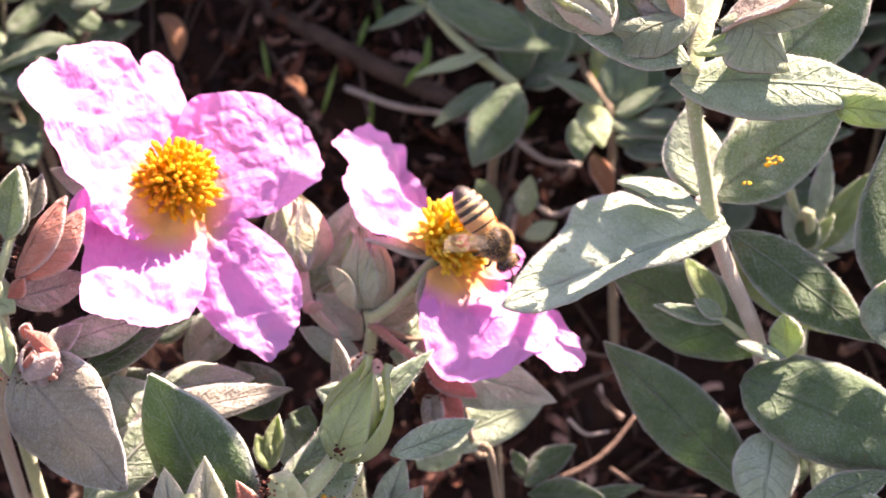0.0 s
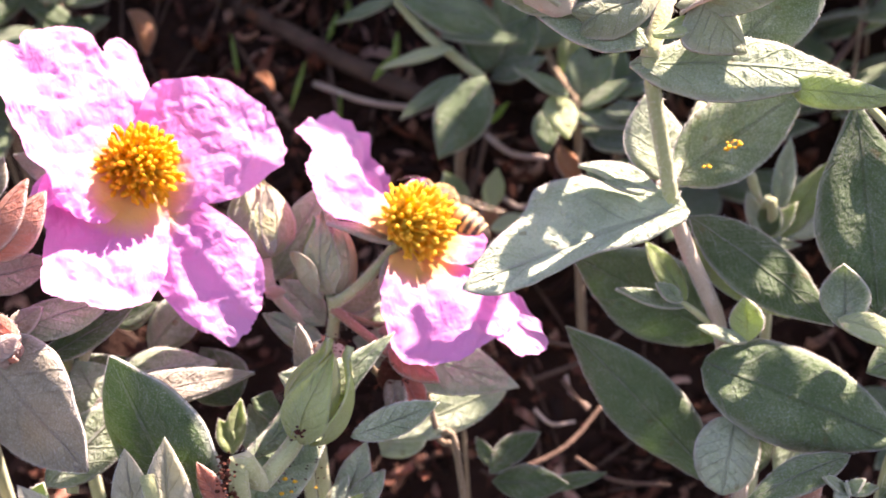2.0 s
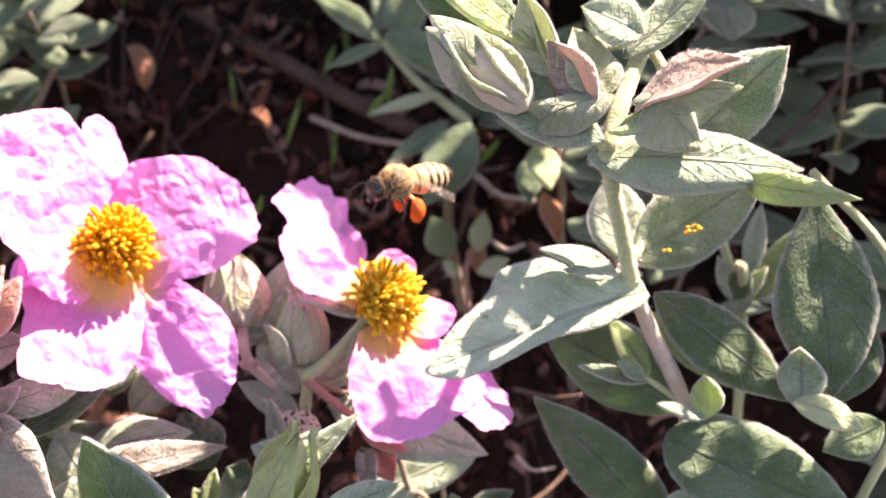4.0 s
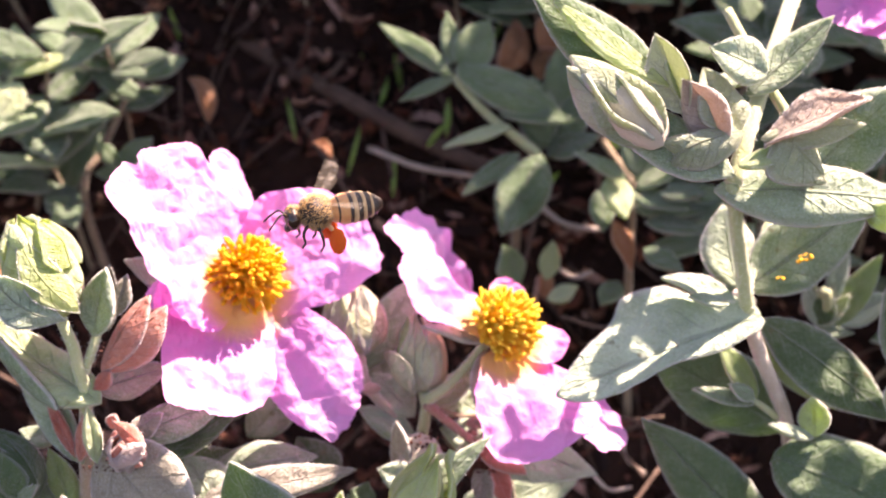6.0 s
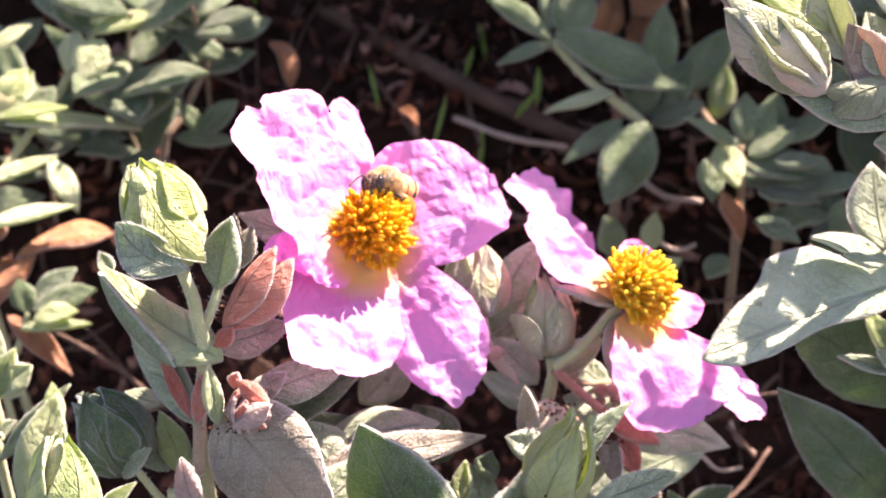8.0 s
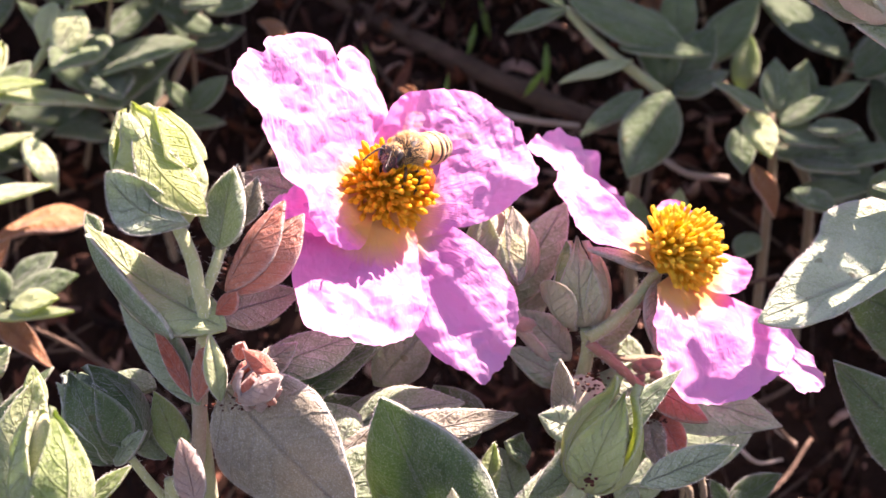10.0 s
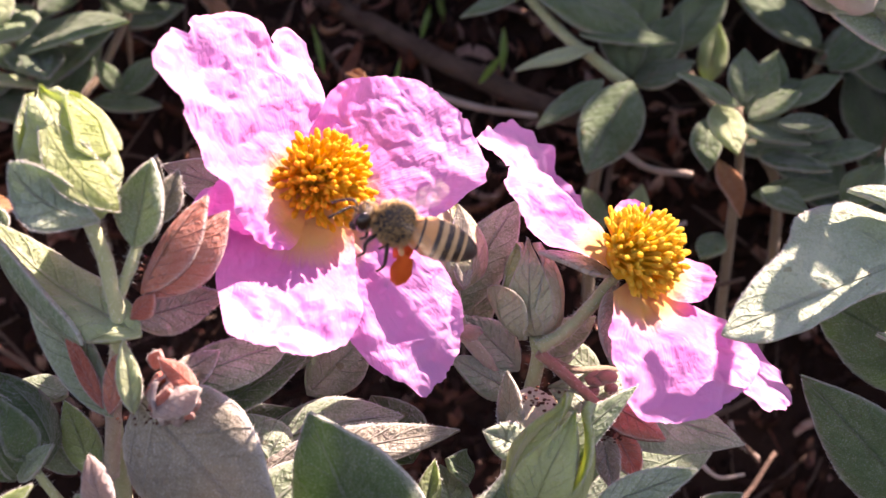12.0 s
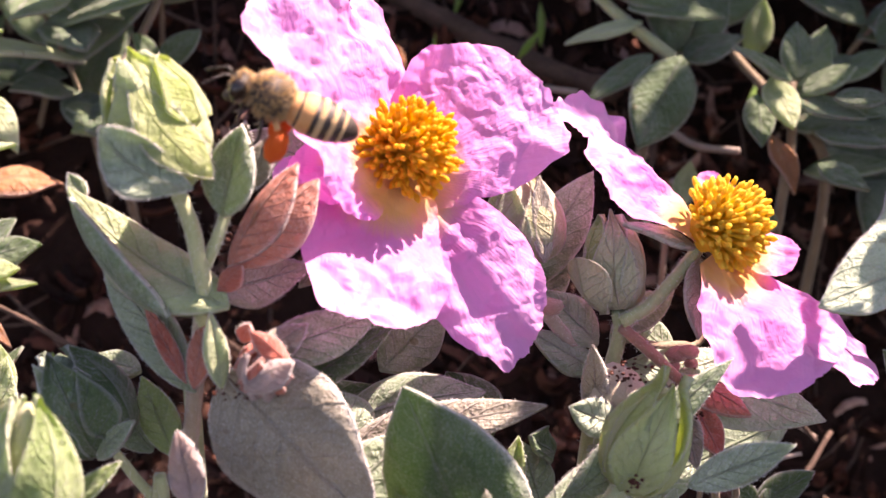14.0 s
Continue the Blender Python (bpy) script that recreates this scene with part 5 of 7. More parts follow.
s = thing("flower_bud", (-3.75, -3.29, 28.76), "pale green bud close to the lens", "bud", "rockrose buds")
wrapped_bud(s, (-3.67, -3.53, 28.79), (-3.67, -2.87, 29.99), 0.32, (-0.08, -0.73, 0.68), [(150, 70, 0.0, 1.0, 0.03, 2.0, FRESH), (60, 60, 0.0, 1.0, 0.04, 2.0, PALE), (-40, 62, 0.0, 1.04, 0.06, 1.8, FRESH)], BUDGREEN)
downy_leaf(s, (-3.47, -2.78, 28.47), (-2.93, -2.54, 28.86), (-0.07, -0.38, 0.92), 0.22, FRESH, 60, fold=0.3)
leaf(s, (-4.48, -0.34, 27.57), (-4.58, 0.23, 27.99), (-0.07, -0.48, 0.87), 0.32, FRESH, fold=0.3)
stem(s, [(-3.67, -3.51, 28.81), (-3.67, -3.58, 28.39), (-3.68, -3.56, 27.74), (-3.38, -3.06, 13.95)], 0.064, 0.069, STEM)
# ---- shoots in the background ----

s = thing("leafy_shoot", (-6.61, 6.69, 27.00), "sunlit rockrose shoot with pale narrow leaves", "plant", "rockrose shoots")
downy_leaf(s, (-6.55, 6.78, 27.93), (-4.57, 8.19, 26.87), (-0.01, -0.06, 1.00), 0.57, PALE, 30, fold=0.25, arch=0.05)
downy_leaf(s, (-6.74, 6.84, 28.01), (-5.57, 7.27, 27.94), (-0.01, -0.27, 0.96), 0.31, FRESH, 30, fold=0.25, arch=0.05)
downy_leaf(s, (-5.09, 8.50, 28.57), (-5.50, 7.85, 28.05), (0.08, -0.47, 0.88), 0.65, PALE, 30, fold=0.25, arch=0.05)
downy_leaf(s, (-5.54, 8.60, 28.68), (-5.74, 8.06, 28.15), (-0.02, -0.47, 0.88), 0.45, PALE, 30, fold=0.25, arch=0.05)
downy_leaf(s, (-5.29, 8.57, 28.65), (-4.20, 8.95, 28.85), (-0.01, -0.27, 0.96), 0.42, FRESH, 30, fold=0.25, arch=0.05)
downy_leaf(s, (-5.38, 8.74, 28.54), (-6.16, 9.42, 29.07), (-0.02, -0.47, 0.88), 0.54, BANKLEAF, 30, fold=0.25, arch=0.05)
downy_leaf(s, (-6.88, 7.52, 28.88), (-6.18, 7.97, 29.16), (-0.01, -0.13, 0.99), 0.35, PALE, 30, fold=0.25, arch=0.05)
downy_leaf(s, (-6.44, 7.67, 28.10), (-6.88, 8.39, 28.69), (-0.02, -0.57, 0.82), 0.49, BANKLEAF, 30, fold=0.25, arch=0.05)
downy_leaf(s, (-5.19, 8.86, 28.53), (-5.33, 9.59, 29.15), (0.08, -0.57, 0.82), 0.50, FRESH, 30, fold=0.25, arch=0.05)
downy_leaf(s, (-6.95, 5.71, 27.35), (-5.62, 6.26, 27.62), (-0.01, -0.27, 0.96), 0.32, PALE, 30, fold=0.25, arch=0.05)
downy_leaf(s, (-5.77, 6.25, 27.59), (-5.19, 5.44, 27.06), (0.29, -0.44, 0.85), 0.45, PALE, 30, fold=0.25, arch=0.05)
downy_leaf(s, (-6.83, 4.87, 27.09), (-5.18, 5.34, 27.26), (-0.01, 0.01, 1.00), 0.41, PALE, 30, fold=0.25, arch=0.05)
downy_leaf(s, (-6.44, 7.25, 27.56), (-5.89, 7.83, 28.00), (-0.02, -0.57, 0.82), 0.59, DARK, 30, fold=0.25, arch=0.05)
bud(s, (-6.82, 7.04, 27.93), (-6.22, 7.69, 28.46), 0.33, (-0.02, -0.79, 0.61), (FRESH, PALE,), count=3, gape=0.3, seed=19)
stem(s, [(-5.33, 8.74, 28.54), (-5.93, 7.88, 27.74), (-6.73, 6.78, 26.94), (-7.17, 5.91, 26.13), (-6.87, 6.41, 20.63)], 0.069, 0.079, STEM)

s = thing("leafy_shoot", (-4.25, 8.21, 25.93), "thin upright rockrose shoot in the shade", "plant", "rockrose shoots")
stem(s, [(-3.31, 10.15, 28.14), (-3.44, 9.47, 27.58), (-3.82, 8.82, 26.90), (-4.23, 8.31, 26.06), (-3.93, 8.81, 22.43)], 0.062, 0.083, STEM_DIM)
leaf(s, (-3.48, 8.34, 26.78), (-3.88, 8.47, 27.26), (-0.02, -0.37, 0.93), 0.35, BANKLEAF, fold=0.2, arch=0.03)
leaf(s, (-3.48, 8.32, 26.76), (-2.84, 8.66, 27.22), (-0.02, -0.37, 0.93), 0.51, BANKLEAF, fold=0.2, arch=0.03)
leaf(s, (-3.04, 9.29, 27.69), (-4.09, 9.76, 27.94), (-0.02, -0.37, 0.93), 0.47, DARK, fold=0.2, arch=0.03)
leaf(s, (-3.32, 9.81, 27.86), (-2.31, 10.24, 27.97), (-0.02, -0.37, 0.93), 0.63, DARK, fold=0.2, arch=0.03)
leaf(s, (-3.38, 9.87, 27.94), (-4.06, 10.42, 28.46), (-0.02, -0.37, 0.93), 0.52, BANKLEAF, fold=0.2, arch=0.03)
leaf(s, (-3.54, 9.51, 27.31), (-2.74, 10.04, 27.36), (-0.02, -0.37, 0.93), 0.52, DARK, fold=0.2, arch=0.03)
leaf(s, (-4.07, 8.76, 26.32), (-2.96, 9.04, 26.06), (-0.02, -0.37, 0.93), 0.42, DARK, fold=0.2, arch=0.03)
leaf(s, (-4.38, 8.38, 25.82), (-4.94, 8.12, 26.12), (-0.02, -0.37, 0.93), 0.37, BANKLEAF, fold=0.2, arch=0.03)
leaf(s, (-4.35, 8.15, 25.85), (-4.81, 7.71, 25.92), (-0.02, -0.37, 0.93), 0.41, FRESH, fold=0.2, arch=0.03)

s = thing("leafy_shoot", (-5.38, 0.23, 27.02), "sunlit rockrose shoot with broad pale leaves", "plant", "rockrose shoots")
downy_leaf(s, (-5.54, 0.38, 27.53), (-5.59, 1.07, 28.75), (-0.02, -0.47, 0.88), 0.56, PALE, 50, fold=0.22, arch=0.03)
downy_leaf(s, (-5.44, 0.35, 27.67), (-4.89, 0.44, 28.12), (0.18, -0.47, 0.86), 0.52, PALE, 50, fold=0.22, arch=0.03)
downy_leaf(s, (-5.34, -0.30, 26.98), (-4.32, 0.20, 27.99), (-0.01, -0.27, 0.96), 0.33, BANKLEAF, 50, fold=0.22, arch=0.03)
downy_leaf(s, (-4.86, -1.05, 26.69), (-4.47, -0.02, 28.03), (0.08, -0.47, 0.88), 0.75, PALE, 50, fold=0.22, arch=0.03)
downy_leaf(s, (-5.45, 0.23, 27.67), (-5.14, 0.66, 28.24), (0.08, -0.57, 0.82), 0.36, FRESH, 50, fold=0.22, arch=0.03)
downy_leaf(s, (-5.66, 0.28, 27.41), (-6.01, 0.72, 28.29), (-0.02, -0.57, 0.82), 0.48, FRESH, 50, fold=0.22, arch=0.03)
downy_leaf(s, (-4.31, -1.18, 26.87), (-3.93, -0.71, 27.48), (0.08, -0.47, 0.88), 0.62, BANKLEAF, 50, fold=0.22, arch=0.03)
downy_leaf(s, (-5.60, 0.06, 26.96), (-5.18, 0.18, 27.29), (-0.01, -0.13, 0.99), 0.32, BANKLEAF, 50, fold=0.22, arch=0.03)
stem(s, [(-5.50, 0.43, 27.60), (-5.40, 0.16, 27.09), (-5.33, -0.29, 26.18), (-5.03, 0.21, 16.13)], 0.056, 0.080, STEM, 60)

s = thing("leafy_shoot", (-5.72, 3.81, 25.75), "low green rockrose shoot among dry leaves", "plant", "rockrose shoots")
leaf(s, (-5.86, 4.07, 26.08), (-4.75, 4.10, 26.49), (-0.01, -0.27, 0.96), 0.59, BANKLEAF, fold=0.2, arch=0.03)
leaf(s, (-6.00, 3.73, 25.97), (-4.74, 3.46, 26.31), (-0.01, -0.27, 0.96), 0.25, PALE, fold=0.2, arch=0.03)
leaf(s, (-5.95, 4.25, 25.99), (-5.16, 4.64, 26.51), (-0.01, -0.27, 0.96), 0.56, DARK, fold=0.2, arch=0.03)
leaf(s, (-5.91, 4.04, 26.04), (-6.09, 4.38, 26.48), (-0.01, -0.27, 0.96), 0.46, BANKLEAF, fold=0.2, arch=0.03)
leaf(s, (-5.73, 3.67, 26.23), (-4.97, 3.59, 26.47), (-0.01, -0.27, 0.96), 0.45, FRESH, fold=0.2, arch=0.03)
stem(s, [(-5.91, 4.04, 26.04), (-6.16, 3.88, 25.33), (-6.41, 3.64, 24.54), (-6.11, 4.14, 18.95)], 0.056, 0.065, STEM)

s = thing("dead_leaf", (-6.27, 5.06, 26.37), "dry curled orange-brown dead leaf", "dead leaf", "dead leaves")
leaf(s, (-6.27, 5.06, 26.37), (-4.80, 6.56, 25.74), (-0.01, -0.13, 0.99), 0.58, DEADLEAF, fold=0.35, arch=0.12, wave=0.22, roll=0.5, name='blade')

s = thing("dead_leaf", (-6.92, 4.11, 26.11), "dry curled orange-brown dead leaf", "dead leaf", "dead leaves")
leaf(s, (-6.92, 4.11, 26.11), (-5.94, 5.11, 26.44), (-0.01, -0.27, 0.96), 0.56, DEADLEAF, fold=0.35, arch=-0.1, wave=0.22, roll=0.5, name='blade')

s = thing("dead_leaf", (-6.37, 4.33, 25.75), "dry curled orange-brown dead leaf", "dead leaf", "dead leaves")
leaf(s, (-6.37, 4.33, 25.75), (-5.17, 3.40, 25.23), (0.18, -0.47, 0.86), 0.43, DEADLEAF, fold=0.35, arch=0.12, wave=0.22, roll=0.5, name='blade')

s = thing("dead_leaf", (-7.03, 5.31, 26.35), "dry curled orange-brown dead leaf", "dead leaf", "dead leaves")
leaf(s, (-7.03, 5.31, 26.35), (-6.50, 5.81, 26.68), (-0.02, -0.37, 0.93), 0.57, DEADLEAF, fold=0.35, arch=0.1, wave=0.22, roll=0.5, name='blade')

s = thing("dead_leaf", (-6.16, 5.44, 25.88), "dry curled orange-brown dead leaf", "dead leaf", "dead leaves")
leaf(s, (-6.16, 5.44, 25.88), (-6.65, 5.02, 25.98), (-0.01, 0.01, 1.00), 0.57, DEADLEAF, fold=0.35, arch=0.2, wave=0.22, roll=0.5, name='blade')

s = thing("leafy_shoot", (4.42, 7.98, 27.27), "slender rockrose shoot with grey-green leaves on a yellowish stem", "plant", "rockrose shoots")
stem(s, [(2.85, 9.10, 28.26), (3.48, 8.51, 27.82), (3.95, 8.20, 27.57), (4.42, 7.89, 27.32)], 0.083, 0.104, STEM, 60)
stem(s, [(4.42, 7.89, 27.32), (4.31, 7.61, 26.65), (4.00, 7.33, 25.67), (4.30, 7.83, 21.70)], 0.084, 0.104, STEM_DIM)
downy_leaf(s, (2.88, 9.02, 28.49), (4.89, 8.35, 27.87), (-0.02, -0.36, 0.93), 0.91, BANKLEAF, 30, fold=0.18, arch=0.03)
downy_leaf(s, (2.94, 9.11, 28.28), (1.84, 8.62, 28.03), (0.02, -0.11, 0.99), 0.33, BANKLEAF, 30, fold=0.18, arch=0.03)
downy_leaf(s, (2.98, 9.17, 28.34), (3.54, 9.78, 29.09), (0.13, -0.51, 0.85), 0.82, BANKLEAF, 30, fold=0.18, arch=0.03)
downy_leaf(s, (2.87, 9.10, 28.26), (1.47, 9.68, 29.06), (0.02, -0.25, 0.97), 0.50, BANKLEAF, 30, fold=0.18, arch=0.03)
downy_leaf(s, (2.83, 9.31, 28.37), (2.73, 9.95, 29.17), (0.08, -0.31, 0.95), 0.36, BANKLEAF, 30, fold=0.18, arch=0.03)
# the one bright, lit leaf here gets its light from the pale colour
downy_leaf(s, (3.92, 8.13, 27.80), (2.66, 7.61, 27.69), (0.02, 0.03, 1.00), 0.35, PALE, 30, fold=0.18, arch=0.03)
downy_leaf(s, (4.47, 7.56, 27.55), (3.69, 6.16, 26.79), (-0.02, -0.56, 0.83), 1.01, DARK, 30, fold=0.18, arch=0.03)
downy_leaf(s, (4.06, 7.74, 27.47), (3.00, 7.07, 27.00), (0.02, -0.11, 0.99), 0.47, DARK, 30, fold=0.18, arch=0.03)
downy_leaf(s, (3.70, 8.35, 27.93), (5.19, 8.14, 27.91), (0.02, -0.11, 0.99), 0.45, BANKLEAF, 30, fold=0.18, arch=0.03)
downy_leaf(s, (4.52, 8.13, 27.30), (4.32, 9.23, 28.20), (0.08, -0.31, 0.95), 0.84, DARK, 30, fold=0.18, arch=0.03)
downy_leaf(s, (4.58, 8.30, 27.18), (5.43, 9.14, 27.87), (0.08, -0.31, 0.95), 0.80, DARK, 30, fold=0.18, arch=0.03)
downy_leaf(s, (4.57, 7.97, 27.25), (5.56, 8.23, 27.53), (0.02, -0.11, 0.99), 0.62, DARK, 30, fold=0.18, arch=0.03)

s = thing("leafy_shoot", (5.80, 6.51, 27.45), "shaded rockrose shoot with one sunlit leaf", "plant", "rockrose shoots")
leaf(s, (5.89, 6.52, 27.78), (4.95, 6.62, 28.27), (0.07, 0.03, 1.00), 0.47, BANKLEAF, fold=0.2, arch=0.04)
# patch of sun on this leaf, painted as a paler material
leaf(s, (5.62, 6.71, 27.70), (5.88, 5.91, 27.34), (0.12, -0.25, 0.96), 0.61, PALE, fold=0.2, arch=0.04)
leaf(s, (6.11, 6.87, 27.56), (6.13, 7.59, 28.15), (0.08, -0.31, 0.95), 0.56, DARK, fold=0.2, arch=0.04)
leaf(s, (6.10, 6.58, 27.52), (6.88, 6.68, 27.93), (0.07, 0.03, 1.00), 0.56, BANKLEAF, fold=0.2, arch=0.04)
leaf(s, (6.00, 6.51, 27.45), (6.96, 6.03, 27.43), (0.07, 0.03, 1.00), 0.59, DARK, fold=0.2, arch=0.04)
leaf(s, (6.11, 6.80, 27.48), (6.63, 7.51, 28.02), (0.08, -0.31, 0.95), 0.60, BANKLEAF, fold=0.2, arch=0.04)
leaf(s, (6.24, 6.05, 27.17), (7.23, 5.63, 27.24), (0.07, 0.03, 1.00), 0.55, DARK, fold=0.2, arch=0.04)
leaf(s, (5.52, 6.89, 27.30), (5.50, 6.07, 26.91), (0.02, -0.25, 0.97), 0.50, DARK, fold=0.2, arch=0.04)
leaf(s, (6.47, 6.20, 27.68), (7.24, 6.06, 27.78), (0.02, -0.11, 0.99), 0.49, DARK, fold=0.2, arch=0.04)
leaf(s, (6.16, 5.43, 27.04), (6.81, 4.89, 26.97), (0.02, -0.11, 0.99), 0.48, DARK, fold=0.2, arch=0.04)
stem(s, [(6.01, 6.86, 27.56), (6.07, 6.52, 26.81), (6.05, 6.33, 25.93), (6.35, 6.83, 20.95)], 0.071, 0.091, STEM_DIM)

s = thing("leafy_shoot", (4.31, 6.50, 25.26), "tiny seedling with two rounded leaves", "plant", "rockrose shoots")
leaf(s, (4.05, 6.39, 25.46), (3.77, 6.68, 26.16), (0.02, -0.11, 0.99), 0.64, BANKLEAF, fold=0.1)
leaf(s, (4.55, 6.45, 25.51), (4.69, 6.83, 26.14), (0.08, -0.31, 0.95), 0.41, PALE, fold=0.1)
leaf(s, (4.56, 6.07, 25.35), (5.13, 6.24, 25.54), (0.02, -0.11, 0.99), 0.41, PALE, fold=0.1)
leaf(s, (4.20, 6.37, 25.10), (3.95, 6.34, 25.40), (0.02, 0.03, 1.00), 0.42, PALE, fold=0.1)
stem(s, [(4.41, 6.63, 25.42), (4.36, 6.26, 24.64), (4.66, 6.76, 20.90)], 0.042, 0.052, STEM_RED)

s = thing("dead_leaf", (5.74, 6.52, 26.82), "brown dead leaf hanging in the shade", "dead leaf", "dead leaves")
leaf(s, (5.74, 6.52, 26.82), (6.00, 5.64, 26.36), (0.23, -0.45, 0.87), 0.40, DEADLEAF, fold=0.2, arch=0.1, wave=0.15, name='blade')

s = thing("dead_leaf", (4.57, 6.86, 25.38), "brown dead leaf hanging in the shade", "dead leaf", "dead leaves")
leaf(s, (4.57, 6.86, 25.38), (4.52, 6.38, 25.10), (0.03, -0.54, 0.84), 0.36, DEADLEAF, fold=0.2, arch=0.1, wave=0.15, name='blade')

s = thing("dead_leaf", (4.55, 10.93, 27.76), "brown dead leaf hanging in the shade", "dead leaf", "dead leaves")
leaf(s, (4.55, 10.93, 27.76), (5.22, 11.62, 28.11), (0.02, -0.25, 0.97), 0.78, DEADLEAF, fold=0.2, arch=0.1, wave=0.15, name='blade')

s = thing("dead_leaf", (3.83, 10.76, 27.26), "orange-brown dead leaf caught upright in the litter", "dead leaf", "dead leaves")
leaf(s, (3.83, 10.76, 27.26), (4.09, 11.69, 27.96), (0.27, -0.43, 0.86), 0.69, DEADLEAF, fold=0.6, arch=0.08, wave=0.3, roll=0.7, sway=0.12, name='blade')

s = thing("dead_leaf", (4.53, 10.93, 27.02), "orange-brown dead leaf caught upright in the litter", "dead leaf", "dead leaves")
leaf(s, (4.53, 10.93, 27.02), (4.79, 11.80, 27.80), (-0.23, -0.54, 0.81), 0.74, DEADLEAF, fold=0.6, arch=-0.08, wave=0.3, roll=0.7, sway=0.12, name='blade')

s = thing("dead_leaf", (-2.02, 10.30, 26.44), "orange-brown dead leaf caught upright in the litter", "dead leaf", "dead leaves")
leaf(s, (-2.02, 10.30, 26.44), (-2.51, 11.28, 26.84), (0.17, -0.35, 0.92), 0.45, DEADLEAF, fold=0.6, arch=0.2, wave=0.3, roll=0.7, sway=0.12, name='blade')

s = thing("dead_leaf", (6.87, 12.34, 27.76), "orange-brown dead leaf caught upright in the litter", "dead leaf", "dead leaves")
leaf(s, (6.87, 12.34, 27.76), (6.41, 12.85, 27.91), (0.08, -0.36, 0.93), 0.69, DEADLEAF, fold=0.6, arch=0.1, wave=0.3, roll=0.7, sway=0.12, name='blade')

s = thing("dead_leaf", (0.42, 9.78, 25.89), "orange-brown dead leaf caught upright in the litter", "dead leaf", "dead leaves")
leaf(s, (0.42, 9.78, 25.89), (0.02, 10.17, 26.04), (-0.03, -0.25, 0.97), 0.24, DEADLEAF, fold=0.6, arch=0.2, wave=0.3, roll=0.7, sway=0.12, name='blade')

s = thing("leafy_shoot", (5.49, 9.33, 26.70), "tall shaded rockrose shoot with upright leaves", "plant", "rockrose shoots")
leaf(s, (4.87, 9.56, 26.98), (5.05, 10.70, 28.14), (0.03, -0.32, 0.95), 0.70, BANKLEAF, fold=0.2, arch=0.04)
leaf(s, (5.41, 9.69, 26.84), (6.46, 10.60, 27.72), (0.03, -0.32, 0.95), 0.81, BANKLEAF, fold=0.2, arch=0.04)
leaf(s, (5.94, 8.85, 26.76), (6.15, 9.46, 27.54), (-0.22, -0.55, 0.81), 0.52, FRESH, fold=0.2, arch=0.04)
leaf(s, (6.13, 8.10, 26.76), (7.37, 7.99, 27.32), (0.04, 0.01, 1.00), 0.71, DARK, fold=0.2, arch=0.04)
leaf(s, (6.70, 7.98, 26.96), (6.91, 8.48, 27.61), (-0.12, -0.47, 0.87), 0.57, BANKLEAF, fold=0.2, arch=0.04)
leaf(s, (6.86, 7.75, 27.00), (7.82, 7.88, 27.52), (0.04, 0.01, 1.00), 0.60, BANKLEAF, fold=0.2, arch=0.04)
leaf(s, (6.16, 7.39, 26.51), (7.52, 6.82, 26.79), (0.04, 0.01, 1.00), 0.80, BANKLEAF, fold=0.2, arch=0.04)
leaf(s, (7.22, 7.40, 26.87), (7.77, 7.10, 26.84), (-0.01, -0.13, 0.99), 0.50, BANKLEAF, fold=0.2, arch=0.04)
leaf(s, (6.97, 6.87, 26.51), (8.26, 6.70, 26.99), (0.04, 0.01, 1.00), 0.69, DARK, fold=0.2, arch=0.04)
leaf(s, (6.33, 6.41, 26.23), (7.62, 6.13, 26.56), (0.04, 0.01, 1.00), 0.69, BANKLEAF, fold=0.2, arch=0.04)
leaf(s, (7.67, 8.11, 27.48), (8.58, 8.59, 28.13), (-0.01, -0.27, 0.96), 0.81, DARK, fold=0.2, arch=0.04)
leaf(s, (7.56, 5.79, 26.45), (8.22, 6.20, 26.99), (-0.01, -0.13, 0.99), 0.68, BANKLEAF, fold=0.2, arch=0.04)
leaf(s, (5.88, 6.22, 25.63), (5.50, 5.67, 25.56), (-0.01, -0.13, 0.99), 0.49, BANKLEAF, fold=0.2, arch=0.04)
stem(s, [(5.55, 10.19, 27.16), (5.73, 9.49, 26.59), (6.42, 8.17, 26.22), (6.91, 7.05, 25.76), (7.21, 7.55, 21.49)], 0.073, 0.094, STEM_DIM)
# ---- grass ----

s = thing("grass_blade", (2.31, 10.06, 25.96), "thin bright green blade of grass", "grass blade", "grass blades")
leaf(s, (2.31, 10.06, 25.96), (2.70, 10.38, 26.35), (0.23, -0.53, 0.82), 0.13, GRASS, name='blade', arch=0.06, nu=8, nv=3, thick=0.02)

s = thing("grass_blade", (0.51, 7.26, 25.74), "thin bright green blade of grass", "grass blade", "grass blades")
leaf(s, (0.51, 7.26, 25.74), (0.60, 7.49, 26.03), (0.23, -0.53, 0.82), 0.11, GRASS, name='blade', arch=0.06, nu=8, nv=3, thick=0.02)

s = thing("grass_blade", (1.63, 9.41, 25.19), "thin bright green blade of grass", "grass blade", "grass blades")
leaf(s, (1.63, 9.41, 25.19), (1.66, 10.30, 25.66), (0.23, -0.53, 0.82), 0.10, GRASS, name='blade', arch=0.06, nu=8, nv=3, thick=0.02)

s = thing("grass_blade", (2.70, 10.20, 26.13), "thin bright green blade of grass", "grass blade", "grass blades")
leaf(s, (2.70, 10.20, 26.13), (2.76, 11.12, 26.47), (0.23, -0.53, 0.82), 0.14, GRASS, name='blade', arch=0.06, nu=8, nv=3, thick=0.02)

